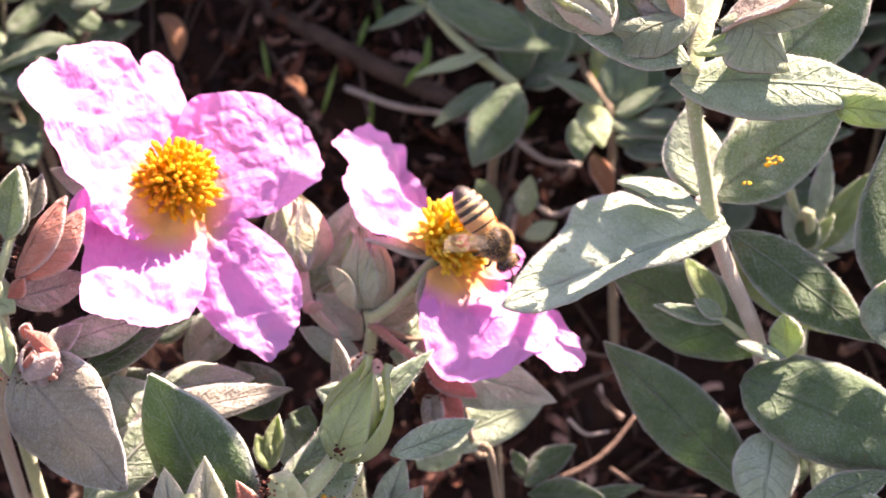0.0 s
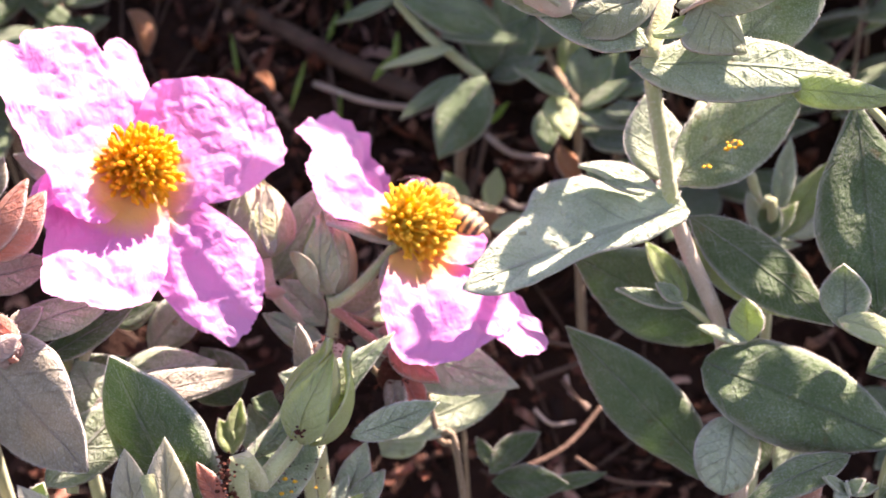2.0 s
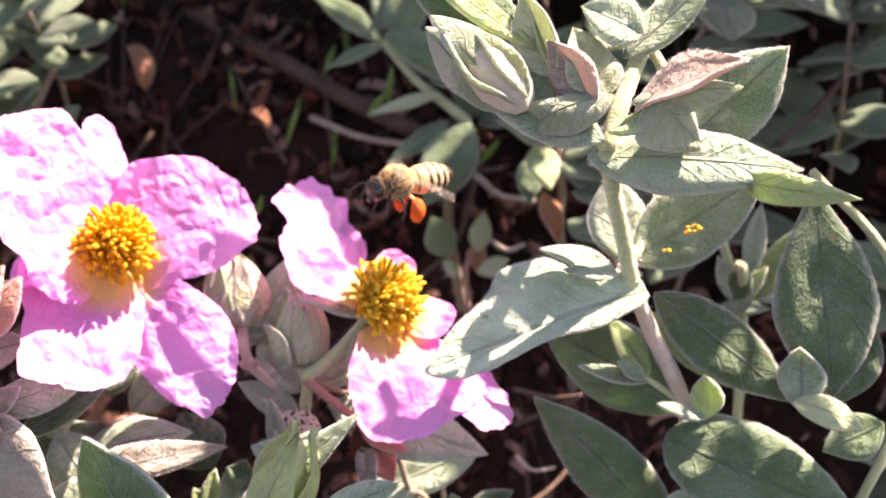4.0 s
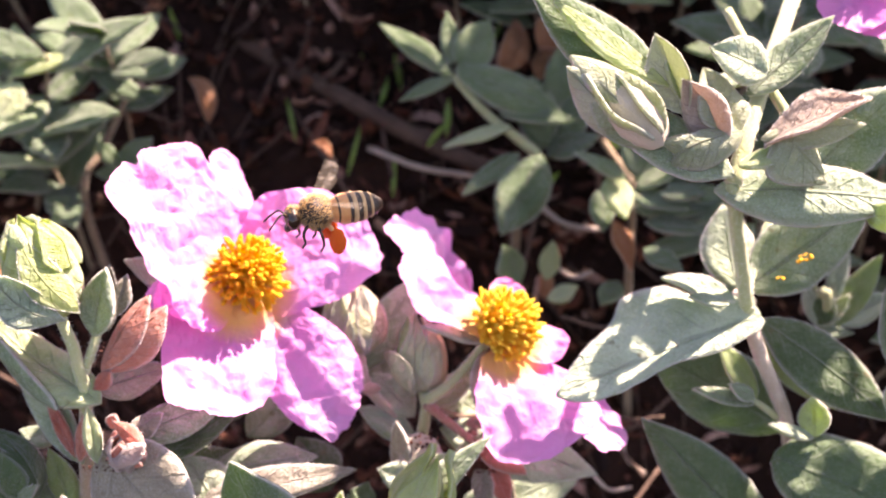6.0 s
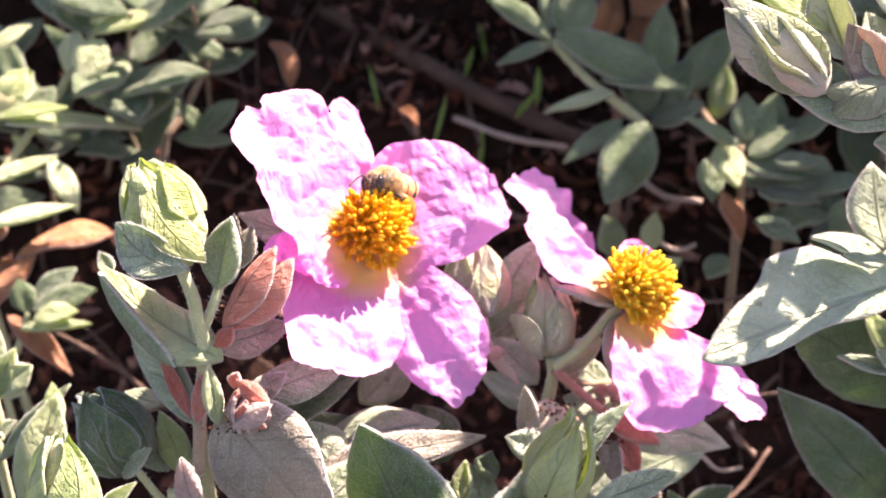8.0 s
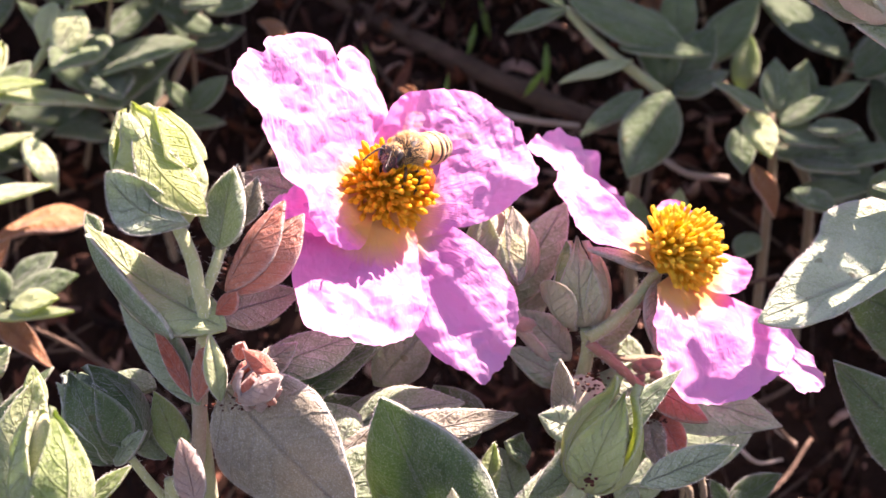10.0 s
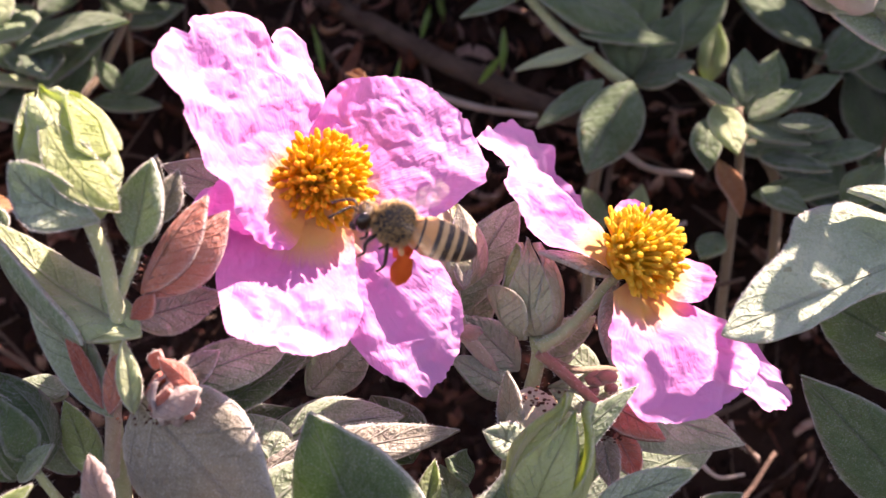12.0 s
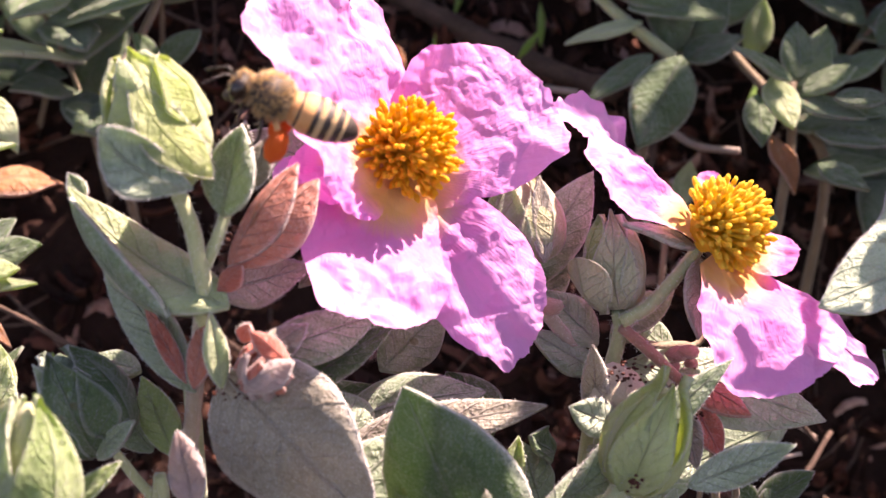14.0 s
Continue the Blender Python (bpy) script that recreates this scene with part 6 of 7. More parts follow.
s = thing("grass_blade", (0.73, 9.67, 25.55), "thin bright green blade of grass", "grass blade", "grass blades")
leaf(s, (0.73, 9.67, 25.55), (0.97, 10.72, 26.06), (0.23, -0.53, 0.82), 0.09, GRASS, name='blade', arch=0.06, nu=8, nv=3, thick=0.02)

s = thing("grass_blade", (5.95, 8.77, 25.78), "thin bright green blade of grass", "grass blade", "grass blades")
leaf(s, (5.95, 8.77, 25.78), (6.29, 9.34, 26.17), (0.23, -0.53, 0.82), 0.09, GRASS, name='blade', arch=0.06, nu=8, nv=3, thick=0.02)

s = thing("grass_blade", (-1.60, 12.80, 26.38), "thin bright green blade of grass", "grass blade", "grass blades")
leaf(s, (-1.60, 12.80, 26.38), (-1.20, 13.76, 26.76), (0.23, -0.53, 0.82), 0.12, GRASS, name='blade', arch=0.06, nu=8, nv=3, thick=0.02)

s = thing("grass_blade", (-2.90, 13.00, 26.68), "thin bright green blade of grass", "grass blade", "grass blades")
leaf(s, (-2.90, 13.00, 26.68), (-3.14, 13.44, 27.24), (0.23, -0.53, 0.82), 0.12, GRASS, name='blade', arch=0.06, nu=8, nv=3, thick=0.02)

s = thing("grass_blade", (-0.34, 10.48, 25.82), "thin bright green blade of grass", "grass blade", "grass blades")
leaf(s, (-0.34, 10.48, 25.82), (-0.58, 11.47, 26.26), (0.23, -0.53, 0.82), 0.09, GRASS, name='blade', arch=0.06, nu=8, nv=3, thick=0.02)

s = thing("grass_blade", (1.33, 11.36, 26.04), "thin bright green blade of grass", "grass blade", "grass blades")
leaf(s, (1.33, 11.36, 26.04), (1.52, 12.22, 26.30), (0.23, -0.53, 0.82), 0.12, GRASS, name='blade', arch=0.06, nu=8, nv=3, thick=0.02)

s = thing("grass_blade", (1.76, 12.01, 26.03), "thin bright green blade of grass", "grass blade", "grass blades")
leaf(s, (1.76, 12.01, 26.03), (1.61, 12.94, 26.40), (0.23, -0.53, 0.82), 0.14, GRASS, name='blade', arch=0.06, nu=8, nv=3, thick=0.02)

s = thing("grass_blade", (0.77, 12.63, 26.05), "thin bright green blade of grass", "grass blade", "grass blades")
leaf(s, (0.77, 12.63, 26.05), (1.09, 13.59, 26.43), (0.23, -0.53, 0.82), 0.14, GRASS, name='blade', arch=0.06, nu=8, nv=3, thick=0.02)

s = thing("grass_blade", (2.20, 12.88, 26.30), "thin bright green blade of grass", "grass blade", "grass blades")
leaf(s, (2.20, 12.88, 26.30), (2.41, 13.76, 26.59), (0.23, -0.53, 0.82), 0.14, GRASS, name='blade', arch=0.06, nu=8, nv=3, thick=0.02)

s = thing("grass_blade", (0.25, 13.34, 26.17), "thin bright green blade of grass", "grass blade", "grass blades")
leaf(s, (0.25, 13.34, 26.17), (0.44, 14.31, 26.56), (0.23, -0.53, 0.82), 0.15, GRASS, name='blade', arch=0.06, nu=8, nv=3, thick=0.02)

s = thing("grass_blade", (3.74, 13.14, 26.55), "thin bright green blade of grass", "grass blade", "grass blades")
leaf(s, (3.74, 13.14, 26.55), (3.98, 14.02, 26.84), (0.23, -0.53, 0.82), 0.14, GRASS, name='blade', arch=0.06, nu=8, nv=3, thick=0.02)

s = thing("grass_blade", (4.54, 8.74, 25.81), "thin bright green blade of grass", "grass blade", "grass blades")
leaf(s, (4.54, 8.74, 25.81), (4.92, 9.02, 26.14), (0.23, -0.53, 0.82), 0.13, GRASS, name='blade', arch=0.06, nu=8, nv=3, thick=0.02)

s = thing("grass_blade", (5.67, 10.69, 26.59), "thin bright green blade of grass", "grass blade", "grass blades")
leaf(s, (5.67, 10.69, 26.59), (5.92, 11.38, 26.81), (0.23, -0.53, 0.82), 0.14, GRASS, name='blade', arch=0.06, nu=8, nv=3, thick=0.02)

s = thing("grass_blade", (-0.60, 13.48, 26.37), "thin bright green blade of grass", "grass blade", "grass blades")
leaf(s, (-0.60, 13.48, 26.37), (-0.29, 14.33, 26.63), (0.23, -0.53, 0.82), 0.15, GRASS, name='blade', arch=0.06, nu=8, nv=3, thick=0.02)
# ---- branches and twigs on the ground ----

s = thing("twig", (-1.60, 13.03, 26.65), "thick brown branch lying on the bank", "twig", "twigs on the bank")
v, f, line = tube([(-1.60, 13.03, 26.65), (0.13, 11.96, 26.20), (1.57, 11.02, 25.92), (2.97, 10.13, 25.70), (3.99, 9.58, 25.61)], 0.195, 0.172, 8, 5, 0.25)
mesh_part("bark", v, f, BARK, s)
v, f, line = tube([(0.13, 11.96, 26.20), (0.58, 12.51, 26.55)], 0.070, 0.040, 7, 4, 0.3)
mesh_part("side_twig", v, f, BARK, s)
v, f, line = tube([(2.16, 10.61, 25.85), (2.79, 10.64, 26.03)], 0.070, 0.040, 7, 4, 0.3)
mesh_part("side_twig", v, f, BARK, s)
v, f, line = tube([(3.43, 9.87, 25.68), (3.99, 9.88, 25.83)], 0.070, 0.040, 7, 4, 0.3)
mesh_part("side_twig", v, f, BARK, s)

s = thing("twig", (1.13, 10.52, 25.64), "thin pale twig on the litter", "twig", "twigs on the bank")
v, f, line = tube([(1.13, 10.52, 25.64), (2.19, 9.81, 25.66), (3.27, 9.40, 25.74)], 0.067, 0.056, 8, 5, 0.25)
mesh_part("bark", v, f, DRYTWIG, s)

s = thing("twig", (2.16, 10.76, 25.89), "brown twig on the litter", "twig", "twigs on the bank")
v, f, line = tube([(2.16, 10.76, 25.89), (3.31, 9.94, 25.77), (4.32, 9.49, 25.80)], 0.101, 0.079, 8, 5, 0.25)
mesh_part("bark", v, f, BARK, s)

s = thing("twig", (4.48, 8.28, 25.88), "thin pale twig on the litter", "twig", "twigs on the bank")
v, f, line = tube([(4.48, 8.28, 25.88), (4.95, 7.74, 25.82), (5.57, 7.37, 25.97)], 0.064, 0.053, 8, 5, 0.25)
mesh_part("bark", v, f, DRYTWIG, s)

s = thing("twig", (4.52, 7.21, 25.50), "short pale twig on the litter", "twig", "twigs on the bank")
v, f, line = tube([(4.52, 7.21, 25.50), (5.04, 6.65, 25.41), (5.40, 6.56, 25.61)], 0.052, 0.042, 8, 5, 0.25)
mesh_part("bark", v, f, DRYTWIG, s)

s = thing("twig", (4.82, 5.73, 25.24), "brown twig in the litter", "twig", "twigs on the bank")
v, f, line = tube([(4.82, 5.73, 25.24), (5.51, 5.32, 25.32), (6.11, 5.24, 25.52)], 0.040, 0.035, 8, 5, 0.25)
mesh_part("bark", v, f, BARK, s)

s = thing("twig", (5.25, 3.21, 25.26), "brown twig in the litter", "twig", "twigs on the bank")
v, f, line = tube([(5.25, 3.21, 25.26), (5.91, 2.99, 25.27), (6.37, 2.88, 25.44)], 0.043, 0.038, 8, 5, 0.25)
mesh_part("bark", v, f, BARK, s)

s = thing("twig", (3.04, 6.39, 24.54), "thin brown twig in the shade", "twig", "twigs on the bank")
v, f, line = tube([(3.04, 6.39, 24.54), (4.10, 7.31, 25.01), (4.54, 8.74, 25.81)], 0.054, 0.048, 8, 5, 0.25)
mesh_part("bark", v, f, BARK, s)

s = thing("twig", (9.92, 7.84, 26.84), "brown twig among the leaves", "twig", "twigs on the bank")
v, f, line = tube([(9.92, 7.84, 26.84), (10.86, 8.79, 27.18), (11.72, 9.97, 27.67)], 0.085, 0.074, 8, 5, 0.25)
mesh_part("bark", v, f, BARK, s)

s = thing("twig", (-2.73, 14.32, 26.72), "thin brown twig in the shade", "twig", "twigs on the bank")
v, f, line = tube([(-2.73, 14.32, 26.72), (-1.13, 12.67, 26.18), (0.73, 9.46, 25.29)], 0.053, 0.041, 8, 5, 0.25)
mesh_part("bark", v, f, BARK, s)

s = thing("twig", (-0.05, 14.37, 26.67), "thin brown twig in the shade", "twig", "twigs on the bank")
v, f, line = tube([(-0.05, 14.37, 26.67), (1.01, 12.64, 26.04), (1.63, 9.69, 25.54)], 0.053, 0.041, 8, 5, 0.25)
mesh_part("bark", v, f, BARK, s)

s = thing("twig", (5.74, 3.49, 24.11), "short brown twig on the soil", "twig", "twigs on the bank")
v, f, line = tube([(5.74, 3.49, 24.11), (5.96, 3.11, 24.08), (6.14, 2.90, 23.96)], 0.042, 0.033, 8, 5, 0.25)
mesh_part("bark", v, f, BARK, s)

s = thing("twig", (5.24, 3.85, 23.79), "brown twig on the soil", "twig", "twigs on the bank")
v, f, line = tube([(5.24, 3.85, 23.79), (6.22, 4.41, 23.80), (6.82, 4.88, 24.03)], 0.053, 0.039, 8, 5, 0.25)
mesh_part("bark", v, f, BARK, s)

s = thing("twig", (4.82, 1.71, 23.66), "reddish brown twig on the soil", "twig", "twigs on the bank")
v, f, line = tube([(4.82, 1.71, 23.66), (5.75, 2.30, 23.71), (6.44, 3.21, 23.86)], 0.051, 0.037, 8, 5, 0.25)
mesh_part("bark", v, f, BARK, s)

s = thing("twig", (5.89, 1.62, 24.13), "reddish brown twig on the soil", "twig", "twigs on the bank")
v, f, line = tube([(5.89, 1.62, 24.13), (6.47, 1.14, 24.11), (7.33, 0.97, 24.17)], 0.040, 0.035, 8, 5, 0.25)
mesh_part("bark", v, f, BARK, s)

s = thing("twig", (5.81, 3.62, 24.10), "short pale curl of bark", "twig", "twigs on the bank")
v, f, line = tube([(5.81, 3.62, 24.10), (5.89, 3.28, 23.99), (6.19, 3.09, 23.87)], 0.038, 0.028, 8, 5, 0.25)
mesh_part("bark", v, f, DRYTWIG, s)

s = thing("twig", (5.28, 3.11, 23.80), "short pale curl of bark", "twig", "twigs on the bank")
v, f, line = tube([(5.28, 3.11, 23.80), (5.55, 2.82, 23.74), (5.94, 2.86, 23.76)], 0.037, 0.028, 8, 5, 0.25)
mesh_part("bark", v, f, DRYTWIG, s)

s = thing("twig", (-5.94, 5.37, 24.49), "dark twig arching over the soil", "twig", "twigs on the bank")
v, f, line = tube([(-5.94, 5.37, 24.49), (-5.14, 4.69, 24.62), (-4.37, 3.96, 24.69), (-3.60, 3.04, 24.83)], 0.038, 0.043, 8, 5, 0.25)
mesh_part("bark", v, f, BARK, s)

# ---- litter, low growth and the unseen shrub added for shade ----
def make_litter():
    """Chips, broken leaves and bits of twig strewn over the soil, one mesh."""
    rng = random.Random(5)
    hv, hf = [], []
    for _ in range(6500):
        x, y = rng.gauss(3, 8), rng.uniform(-3, 17)
        z = ground_z(x, y)
        g, tl = rng.uniform(0, 6.28), rng.uniform(-0.5, 0.5)
        L, w = rng.uniform(0.15, 0.9) * rng.uniform(0.5, 1.2), rng.uniform(0.06, 0.32)
        a = np.array((math.cos(g), math.sin(g), tl))
        s = unit(np.cross(a, (rng.uniform(-0.4, 0.4), rng.uniform(-0.4, 0.4), 1)))
        n = np.cross(s, unit(a)) * rng.choice((-1, 1))
        c = np.array((x, y, z + rng.uniform(0.0, 0.35)))
        o = len(hv)
        cu = rng.uniform(0.05, 0.25)
        for i in (-1, -0.35, 0.35, 1):
            wd = w * (1 - 0.75 * abs(i) ** 1.5)
            for j in (-1, 0, 1):
                hv.append(c + a * (i * L * 0.5) + s * (j * wd * 0.5) + n * (cu * (abs(j) + i * i)))
        hf += grid_faces(4, 3, o)
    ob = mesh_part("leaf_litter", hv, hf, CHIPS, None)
    tagged(ob, "reddish brown leaf litter and broken chips on the soil", "leaf litter", kind="stuff")
    hv, hf = [], []
    for _ in range(420):
        x, y = rng.uniform(-14, 20), rng.uniform(-2, 18)
        g, L = rng.uniform(0, 6.28), rng.uniform(0.6, 3.2)
        z = ground_z(x, y) + 0.15
        d = np.array((math.cos(g), math.sin(g), 0.0)) * L * 0.5
        e1, e2 = np.array((x, y, z)) - d, np.array((x, y, z)) + d
        e1[2], e2[2] = ground_z(e1[0], e1[1]) + rng.uniform(0.05, 0.4), ground_z(e2[0], e2[1]) + rng.uniform(0.05, 0.5)
        m = (e1 + e2) / 2 + np.array((rng.uniform(-0.2, 0.2), rng.uniform(-0.2, 0.2), rng.uniform(0, 0.2)))
        v, f, _line = tube([e1, m, e2], rng.uniform(0.015, 0.045), rng.uniform(0.012, 0.03), 5, 3, 0.3)
        o = len(hv)
        hv += v
        hf += [tuple(o + q for q in t) for t in f]
    ob = mesh_part("twig_litter", hv, hf, BARK, None)
    tagged(ob, "thin broken brown twigs strewn on the soil", "twig litter", kind="stuff")


make_litter()


def low_shoot(x, y, rng, size, mats):
    z = ground_z(x, y)
    lean = np.array((rng.uniform(-0.4, 0.4), rng.uniform(-0.5, 0.2), 1.0))
    h = size * rng.uniform(1.6, 3.0)
    top = np.array((x, y, z - 0.2)) + lean * h
    s = thing("leafy_shoot", (x, y, z), "low rockrose seedling with dull green leaves", "plant", "low seedlings")
    stem(s, [(x, y, z - 0.3), np.array((x, y, z)) + lean * h * 0.5 + (0.1, 0, 0), top], 0.05, 0.035, STEM_DIM)
    for k in range(rng.randrange(6, 10)):
        f = rng.uniform(0.4, 1.0)
        b = np.array((x, y, z)) + lean * h * f
        g = k * 2.4 + rng.uniform(-0.4, 0.4)
        ln = size * rng.uniform(0.7, 1.3)
        tip = b + np.array((math.cos(g), math.sin(g), rng.uniform(0.0, 0.8))) * ln
        leaf(s, b, tip, (0.1, -0.3, 1.0), ln * rng.uniform(0.34, 0.5), rng.choice(mats), fold=0.2, arch=0.05, nu=9, nv=7)


def make_low_growth():
    rng = random.Random(12)
    spots = []
    while len(spots) < 110:
        x, y = rng.uniform(-13, 17), rng.uniform(4.5, 22)
        if -3.2 < x < 6.4 and 4.0 < y < 12.0 or x < 0 and y < 8.5 or x < 10 and y < 8.0:
            continue
        if all((x - a) ** 2 + (y - b) ** 2 > 1.3 for a, b in spots):
            spots.append((x, y))
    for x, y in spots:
        # mostly the shade-darkened felt, so the seedlings stay dim
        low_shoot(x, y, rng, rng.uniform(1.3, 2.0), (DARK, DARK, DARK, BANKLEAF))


make_low_growth()


# gaps in the added crown that sun chosen spots at flower level: x, y, reach
GAPS = [(-0.3, 0.9, 2.4), (-1.5, 2.2, 1.6), (-2.6, -0.2, 1.7), (4.0, 1.1, 1.2), (5.1, 0.0, 0.7), (6.3, 0.7, 0.7), (2.3, 2.3, 1.0), (5.7, 0.0, 0.6), (6.6, 0.2, 0.7), (7.3, 0.2, 0.6), (4.1, -0.2, 0.6), (3.3, -0.9, 0.45), (9.0, 0.3, 0.3), (9.9, 0.9, 0.35), (8.4, -0.5, 0.3), (5.2, 3.4, 0.8), (9.8, 2.8, 0.5), (6.1, 2.9, 0.5), (11.0, 1.5, 0.4), (2.2, -1.2, 0.35), (4.6, -1.4, 1.1), (6.7, -0.9, 0.7), (3.3, -1.2, 0.8), (8.0, -0.6, 0.4), (7.0, 1.8, 0.5)]


def make_shade_shrub():
    """Unseen shrub crown added up the bank to shade the soil, but for gaps."""
    rng = random.Random(21)
    hv, hf, uv = [], [], []

    def add(b, ln, wide, rise=0.5):
        g = rng.uniform(0, 6.28)
        t = b + np.array((math.cos(g), math.sin(g), rng.uniform(-rise, rise + 0.1))) * ln
        v, f, u = blade(b, t, (rng.uniform(-0.4, 0.4), rng.uniform(-0.4, 0.4), 1), ln * wide, nu=6, nv=5, fold=0.2)
        return v, f, u

    def keep(v, f, u):
        o = len(hv)
        hv.extend(v)
        uv.extend(u)
        hf.extend(tuple(o + q for q in t2) for t2 in f)

    for _ in range(470):
        x, y = rng.uniform(-12.0, 30), rng.uniform(11.5, 33)
        z = 33.0 + 0.44 * (y - 6) + rng.uniform(0, 7.0)
        if x < 6 and y < 19:
            continue
        if noise.noise(Vector((x * 0.42, y * 0.42, z * 0.1))) > (0.05 if x > 8 else 0.10):
            continue
        keep(*add(np.array((x, y, z)), rng.uniform(2.2, 3.6), 0.48))
    # lower leaves added over the flowers to cast dappled shade
    d = np.array(SUN_AT)
    for _ in range(300):
        q = np.array((rng.uniform(0.4, 12.5), rng.uniform(-3.2, 4.6), 30.0))
        v, f, u = add(q + d * rng.uniform(10.5, 14.0), rng.uniform(0.9, 1.7), 0.42, 0.3)
        pts = np.array(v)
        low = pts[:, :2] - (pts[:, 2:] - 30.0) / d[2] * d[:2]
        if any((np.hypot(low[:, 0] - gx, low[:, 1] - gy) < gr).any() for gx, gy, gr in GAPS):
            continue
        keep(v, f, u)
    s = thing("shrub", (6, 30, 30), "unseen leafy shrub crown added up the bank for shade", "shrub")
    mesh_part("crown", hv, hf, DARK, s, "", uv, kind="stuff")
    boughs = (((4, 30, 28), (5, 18, 42)), ((8, 31, 28), (12, 17, 42)), ((6, 32, 28), (20, 22, 46)), ((5, 31, 28), (4, 22, 45)), ((12, 17, 42), (17, 7, 40.5)), ((12, 17, 42), (19, 9, 41)))
    for a, b in boughs:
        m = (np.array(a) + np.array(b)) / 2 + (0, 3, 3)
        thin = a[2] > 40
        stem(s, [a, m - (0, 2, 2) if thin else m, b], 0.2 if thin else 0.6, 0.07 if thin else 0.2, BARK, name="branch")


make_shade_shrub()


# ---- the honeybee: x forward, z up, centimetres about the thorax ----
def make_bee():
    bee = thing("honeybee", (0, 0, 0), "honeybee with amber banded abdomen and orange pollen loads", "bee")

    def add(name, vf, mat, parent=bee, label="", kind=""):
        return mesh_part(name, vf[0], vf[1], mat, parent, label, world_cm=False, kind=kind)

    def fuzz(parent, centre, radii, count, length, mat, seed, front=1.2):
        rng = random.Random(seed)
        hv, hf = [], []
        for _ in range(count):
            d = unit([rng.gauss(0, 1) for _ in range(3)])
            if d[0] > front:
                continue
            at = np.array(centre) + d * radii * 0.95
            spike(hv, hf, at, d + np.array((-0.35, 0, 0)) + 0.3 * np.array([rng.gauss(0, 1) for _ in range(3)]), length * rng.uniform(0.6, 1.2), 0.0065)
        mesh_part("fuzz", hv, hf, mat, parent, "tawny fuzz", world_cm=False, kind="stuff")

    th = add("thorax", blob((0, 0, 0.0), np.array((0.235, 0.225, 0.22)), None, 10, 14, 0.1, 1), BEE_DARK, label="tawny furry thorax")
    fuzz(th, (0, 0, 0), np.array((0.235, 0.225, 0.22)), 1700, 0.062, BEE_FUZZ, 2)
    hd = add("head", blob((0.31, 0, -0.045), np.array((0.10, 0.165, 0.155)), None, 10, 14, 0.06, 2), BEE_DARK, label="dark head with brown hair")
    fuzz(hd, (0.30, 0, -0.03), np.array((0.11, 0.13, 0.16)), 420, 0.045, BEE_FUZZ, 3)
    for sy in (-1, 1):
        add("eye", blob((0.325, sy * 0.125, -0.035), np.array((0.075, 0.052, 0.115)), None, 8, 12), BEE_EYE, hd, "shiny black compound eye")
        add("antenna", tube([(0.39, sy * 0.04, 0.0), (0.47, sy * 0.075, 0.06), (0.58, sy * 0.13, -0.02), (0.66, sy * 0.16, -0.10)], 0.014, 0.012, 6, 4, 0)[:2], BEE_DARK, hd, "dark bent antenna")
    add("mouthparts", blob((0.38, 0, -0.17), np.array((0.05, 0.05, 0.06)), None, 6, 8), BEE_DARK, hd)
    # abdomen in rings: amber with dark hind edges, paler towards the tip
    ab = add("abdomen", blob((-0.50, 0, -0.02), np.array((0.40, 0.212, 0.20)), None, 14, 16, 0.02, 3, -0.10), BEE_DARK, label="banded abdomen")
    edges = [(-0.120, -0.265, BEE_AMBER), (-0.290, -0.415, BEE_AMBER), (-0.465, -0.525, BEE_PALE), (-0.590, -0.640, BEE_PALE), (-0.705, -0.740, BEE_PALE)]
    for x0, x1, m in edges:
        verts = []
        cuts = 5
        for i in range(cuts):
            x = x0 + (x1 - x0) * i / (cuts - 1)
            q = (x + 0.50) / 0.40
            r = math.sqrt(max(0.0, 1 - q * q)) * (1 + 0.10 * q)
            swell = 1.015 + 0.035 * math.sin(math.pi * i / (cuts - 1))
            for j in range(18):
                g = 2 * math.pi * j / 18
                verts.append((x, r * 0.212 * swell * math.cos(g), -0.02 + r * 0.20 * swell * math.sin(g)))
        faces = [(i * 18 + j, i * 18 + (j + 1) % 18, (i + 1) * 18 + (j + 1) % 18, (i + 1) * 18 + j) for i in range(cuts - 1) for j in range(18)]
        mesh_part("band", verts, faces, m, ab, "amber band" if m is BEE_AMBER else "pale hairy band", world_cm=False)
    fuzz(ab, (-0.48, 0, -0.02), np.array((0.37, 0.21, 0.198)), 500, 0.03, BEE_PALE, 5)
    # legs
    for sy in (-1, 1):
        for name, pts, r in (
            ("foreleg", [(0.14, sy * 0.10, -0.13), (0.22, sy * 0.18, -0.22), (0.20, sy * 0.17, -0.34), (0.25, sy * 0.18, -0.40)], 0.024),
            ("middle_leg", [(0.02, sy * 0.12, -0.15), (0.00, sy * 0.24, -0.22), (-0.03, sy * 0.22, -0.38), (0.02, sy * 0.23, -0.47)], 0.026),
            ("hind_leg", [(-0.10, sy * 0.12, -0.14), (-0.16, sy * 0.22, -0.20), (-0.24, sy * 0.22, -0.36), (-0.20, sy * 0.22, -0.54)], 0.034),
        ):
            lg = add(name, tube(pts, r, r * 0.5, 6, 4, 0.1)[:2], BEE_DARK if name != "hind_leg" else BEE_AMBER)
            if name == "hind_leg":
                add("pollen_load", blob((-0.215, sy * 0.235, -0.36), np.array((0.105, 0.090, 0.18)), None, 10, 12, 0.22, 7 + sy), BEE_LOAD, lg, "plump orange pollen load")
    wings = []
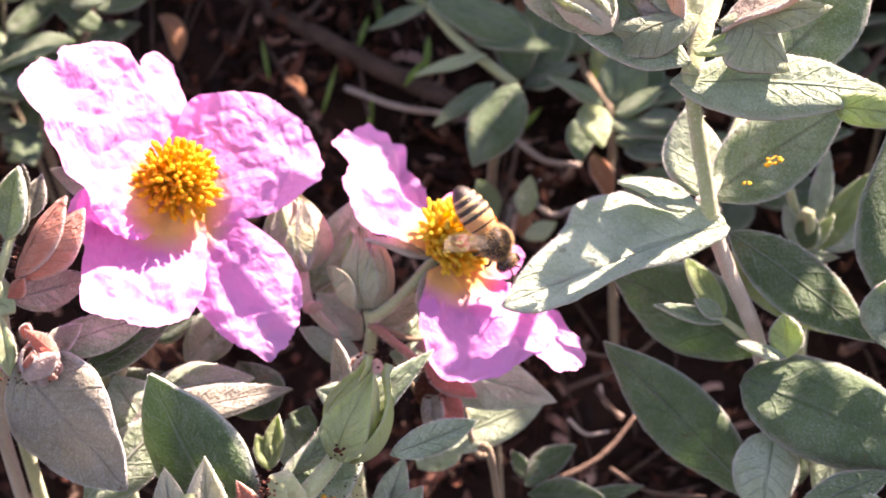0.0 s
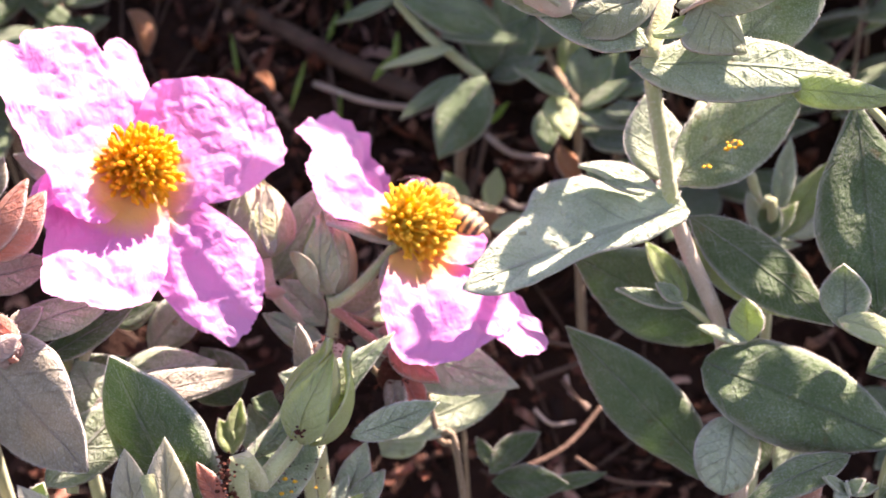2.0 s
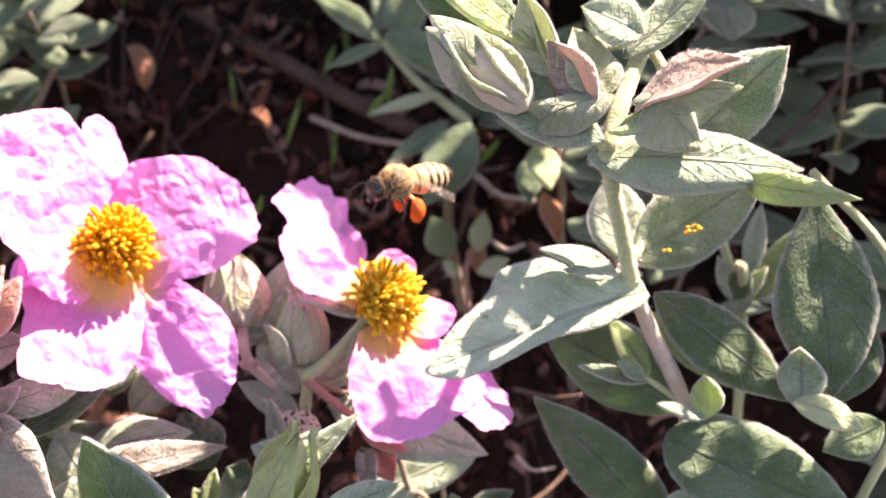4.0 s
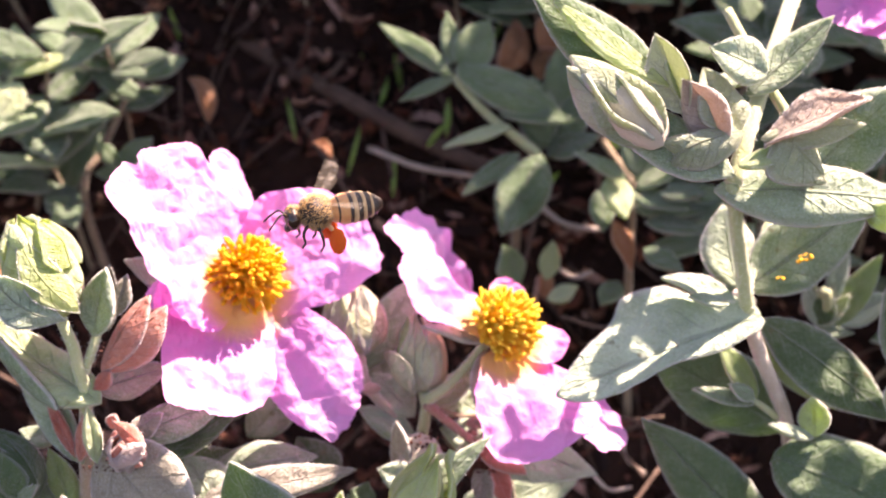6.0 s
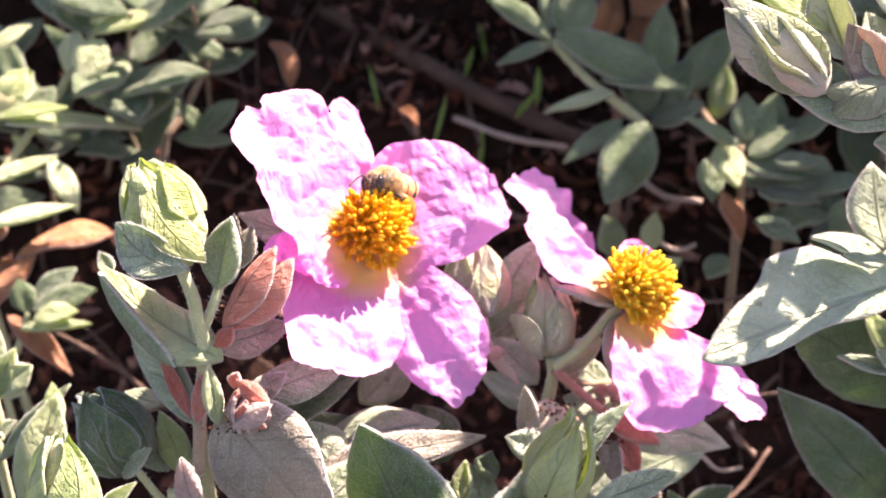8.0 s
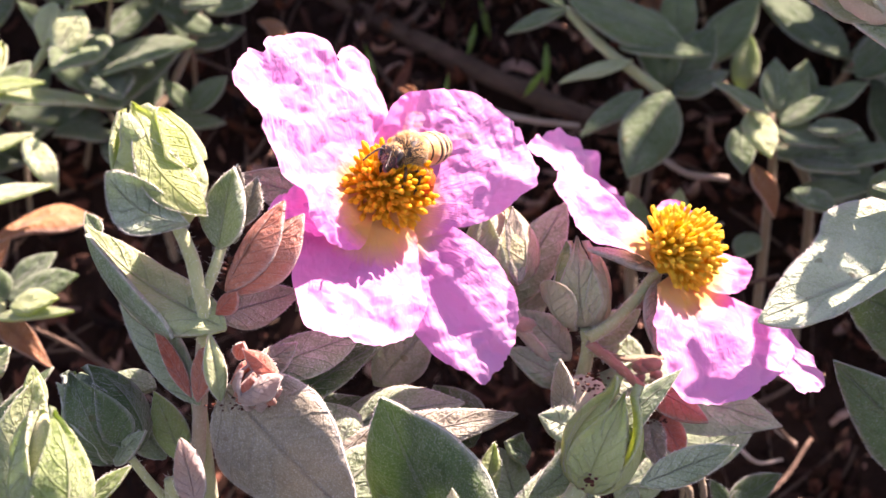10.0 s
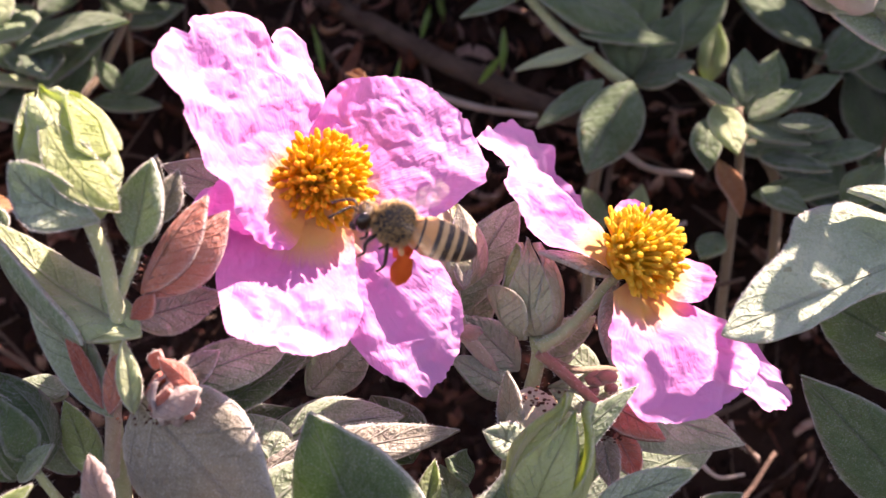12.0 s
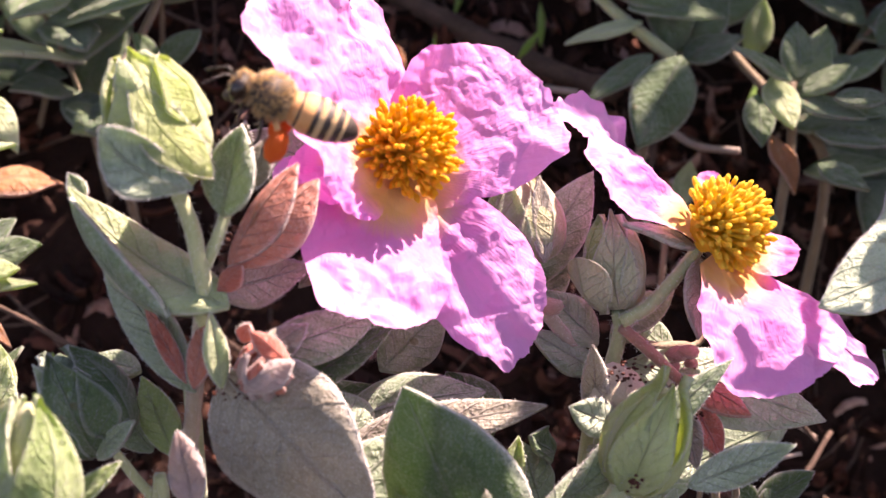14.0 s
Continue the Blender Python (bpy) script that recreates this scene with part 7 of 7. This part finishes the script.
    for sy in (-1, 1):
        for name, L, w, x0, z0, back in (("forewing", 0.92, 0.30, 0.02, 0.14, 0.42), ("hindwing", 0.62, 0.20, -0.06, 0.12, 0.62)):
            verts = []
            for i in range(13):
                u = i / 12
                h = w * (u ** 0.55) * (1 - u ** 5) ** 0.5
                for j in range(5):
                    v = j / 4
                    verts.append((-v * h + 0.04 * u, sy * L * u, 0.004 * math.sin(9 * v + 4 * u)))
            ob = mesh_part(name, verts, grid_faces(13, 5), WING, bee, "clear veined wing", world_cm=False)
            vein, vf, _l = tube([(0.0, 0, 0), (0.03, sy * L * 0.5, 0.004), (0.03, sy * L * 0.96, 0.0)], 0.007, 0.003, 4, 4, 0)
            mesh_part("vein", vein, vf, WING, ob, world_cm=False)
            wings.append((ob, sy, x0, z0, back))
    return bee, wings


BEE, WINGS = make_bee()


def aim(at, ahead, up):
    """A pose at a place in centimetres with x ahead and z near up."""
    x = Vector(ahead).normalized()
    y = Vector(up).cross(x).normalized()
    z = x.cross(y)
    m = Matrix((x, y, z)).transposed().to_4x4()
    m.translation = Vector(at) * CM
    return m


def motions():
    walk(BEE, [
        (0, aim((4.13, 0.28, 29.64), (0.56, -0.41, -0.72), (0.38, -0.67, 0.64))),
        (0.5, aim((4.14, 0.80, 29.19), (-0.25, 0.73, -0.63), (0.32, 0.39, 0.86))),
        (1, aim((4.18, 1.07, 28.84), (-0.79, 0.52, -0.31), (0.24, 0.19, 0.95))),
        (1.5, aim((3.97, 1.44, 29.04), (-0.46, 0.88, 0.13), (0.80, 0.18, 0.57))),
        (2, aim((3.88, 1.57, 29.14), (-0.78, 0.47, 0.41), (0.44, 0.26, 0.86))),
        (2.5, aim((4.55, 1.93, 29.65), (-0.83, -0.51, 0.21), (0.01, 0.23, 0.97))),
        (3, aim((4.67, 1.36, 29.89), (-0.81, -0.57, 0.14), (0.03, 0.24, 0.97))),
        (3.2, aim((4.41, 1.23, 30.33), (-0.85, -0.49, 0.19), (0.02, 0.26, 0.97))),
        (5.3, aim((2.78, 1.17, 31.77), (-0.74, -0.65, 0.19), (0.04, 0.27, 0.96))),
        (5.5, aim((1.59, 0.86, 32.38), (-0.73, -0.67, 0.14), (0.02, 0.26, 0.97))),
        (5.7, aim((1.42, 0.21, 32.66), (-0.85, -0.52, 0.03), (0.01, 0.25, 0.97))),
        (6, aim((1.05, -0.42, 32.33), (-0.95, -0.30, 0.04), (0.01, 0.25, 0.97))),
        (6.5, aim((0.27, 1.09, 30.82), (-0.96, 0.10, 0.25), (0.3, 0.5, 0.8))),
        (7, aim((0.20, 1.18, 30.80), (-0.59, -0.45, 0.67), (0.26, 0.68, 0.69))),
        (7.5, aim((0.23, 1.12, 30.78), (-0.56, -0.56, 0.61), (0.12, 0.67, 0.74))),
        (8, aim((0.09, 1.15, 30.79), (-0.50, -0.62, 0.60), (-0.05, 0.70, 0.70))),
        (8.2, aim((0.13, 1.09, 30.76), (-0.50, -0.63, 0.59), (-0.05, 0.68, 0.72))),
        (10.3, aim((0.16, 0.67, 30.89), (-0.57, -0.74, 0.35), (0.1, 0.1, 0.99))),
        (10.5, aim((0.47, 0.70, 30.95), (-0.57, -0.74, 0.35), (0.1, 0.1, 0.99))),
        (11, aim((0.83, 0.65, 31.78), (-0.99, -0.08, 0.07), (-0.04, 0.24, 0.97))),
        (11.5, aim((1.44, -0.55, 31.12), (-0.96, -0.03, 0.27), (0.02, 0.19, 0.98))),
        (12, aim((0.68, -1.03, 31.05), (-0.94, 0.10, 0.31), (0.07, 0.12, 0.99))),
        (12.5, aim((0.44, -1.05, 31.36), (-0.94, 0.11, 0.31), (0.06, 0.11, 0.99))),
        (13, aim((0.23, -1.68, 31.20), (-0.98, -0.14, 0.10), (-0.03, 0.12, 0.99))),
        (13.5, aim((-0.87, -1.18, 32.01), (-0.96, -0.02, 0.29), (0.08, 0.10, 0.99))),
        (14, aim((-1.49, -0.91, 32.03), (-0.92, 0.11, 0.38), (0.10, 0.11, 0.99))),
    ])
    rest = [(0.6, 2.1), (6.6, 10.6)]
    for ob, sy, x0, z0, back in WINGS:
        rows = []
        for i in range(141):
            t = i / 10
            sitting = any(a <= t <= b for a, b in rest)
            lift = 10 if sitting else 22 + 42 * math.sin(2.3 * i)
            sweep = (52 if sitting else 20) + back * 20
            rows.append((t, Matrix.Translation((x0 * CM, sy * 0.10 * CM, z0 * CM)) @ pose(0, 0, 0, sy * lift, 0, sy * sweep)))
        walk(ob, rows)


motions()
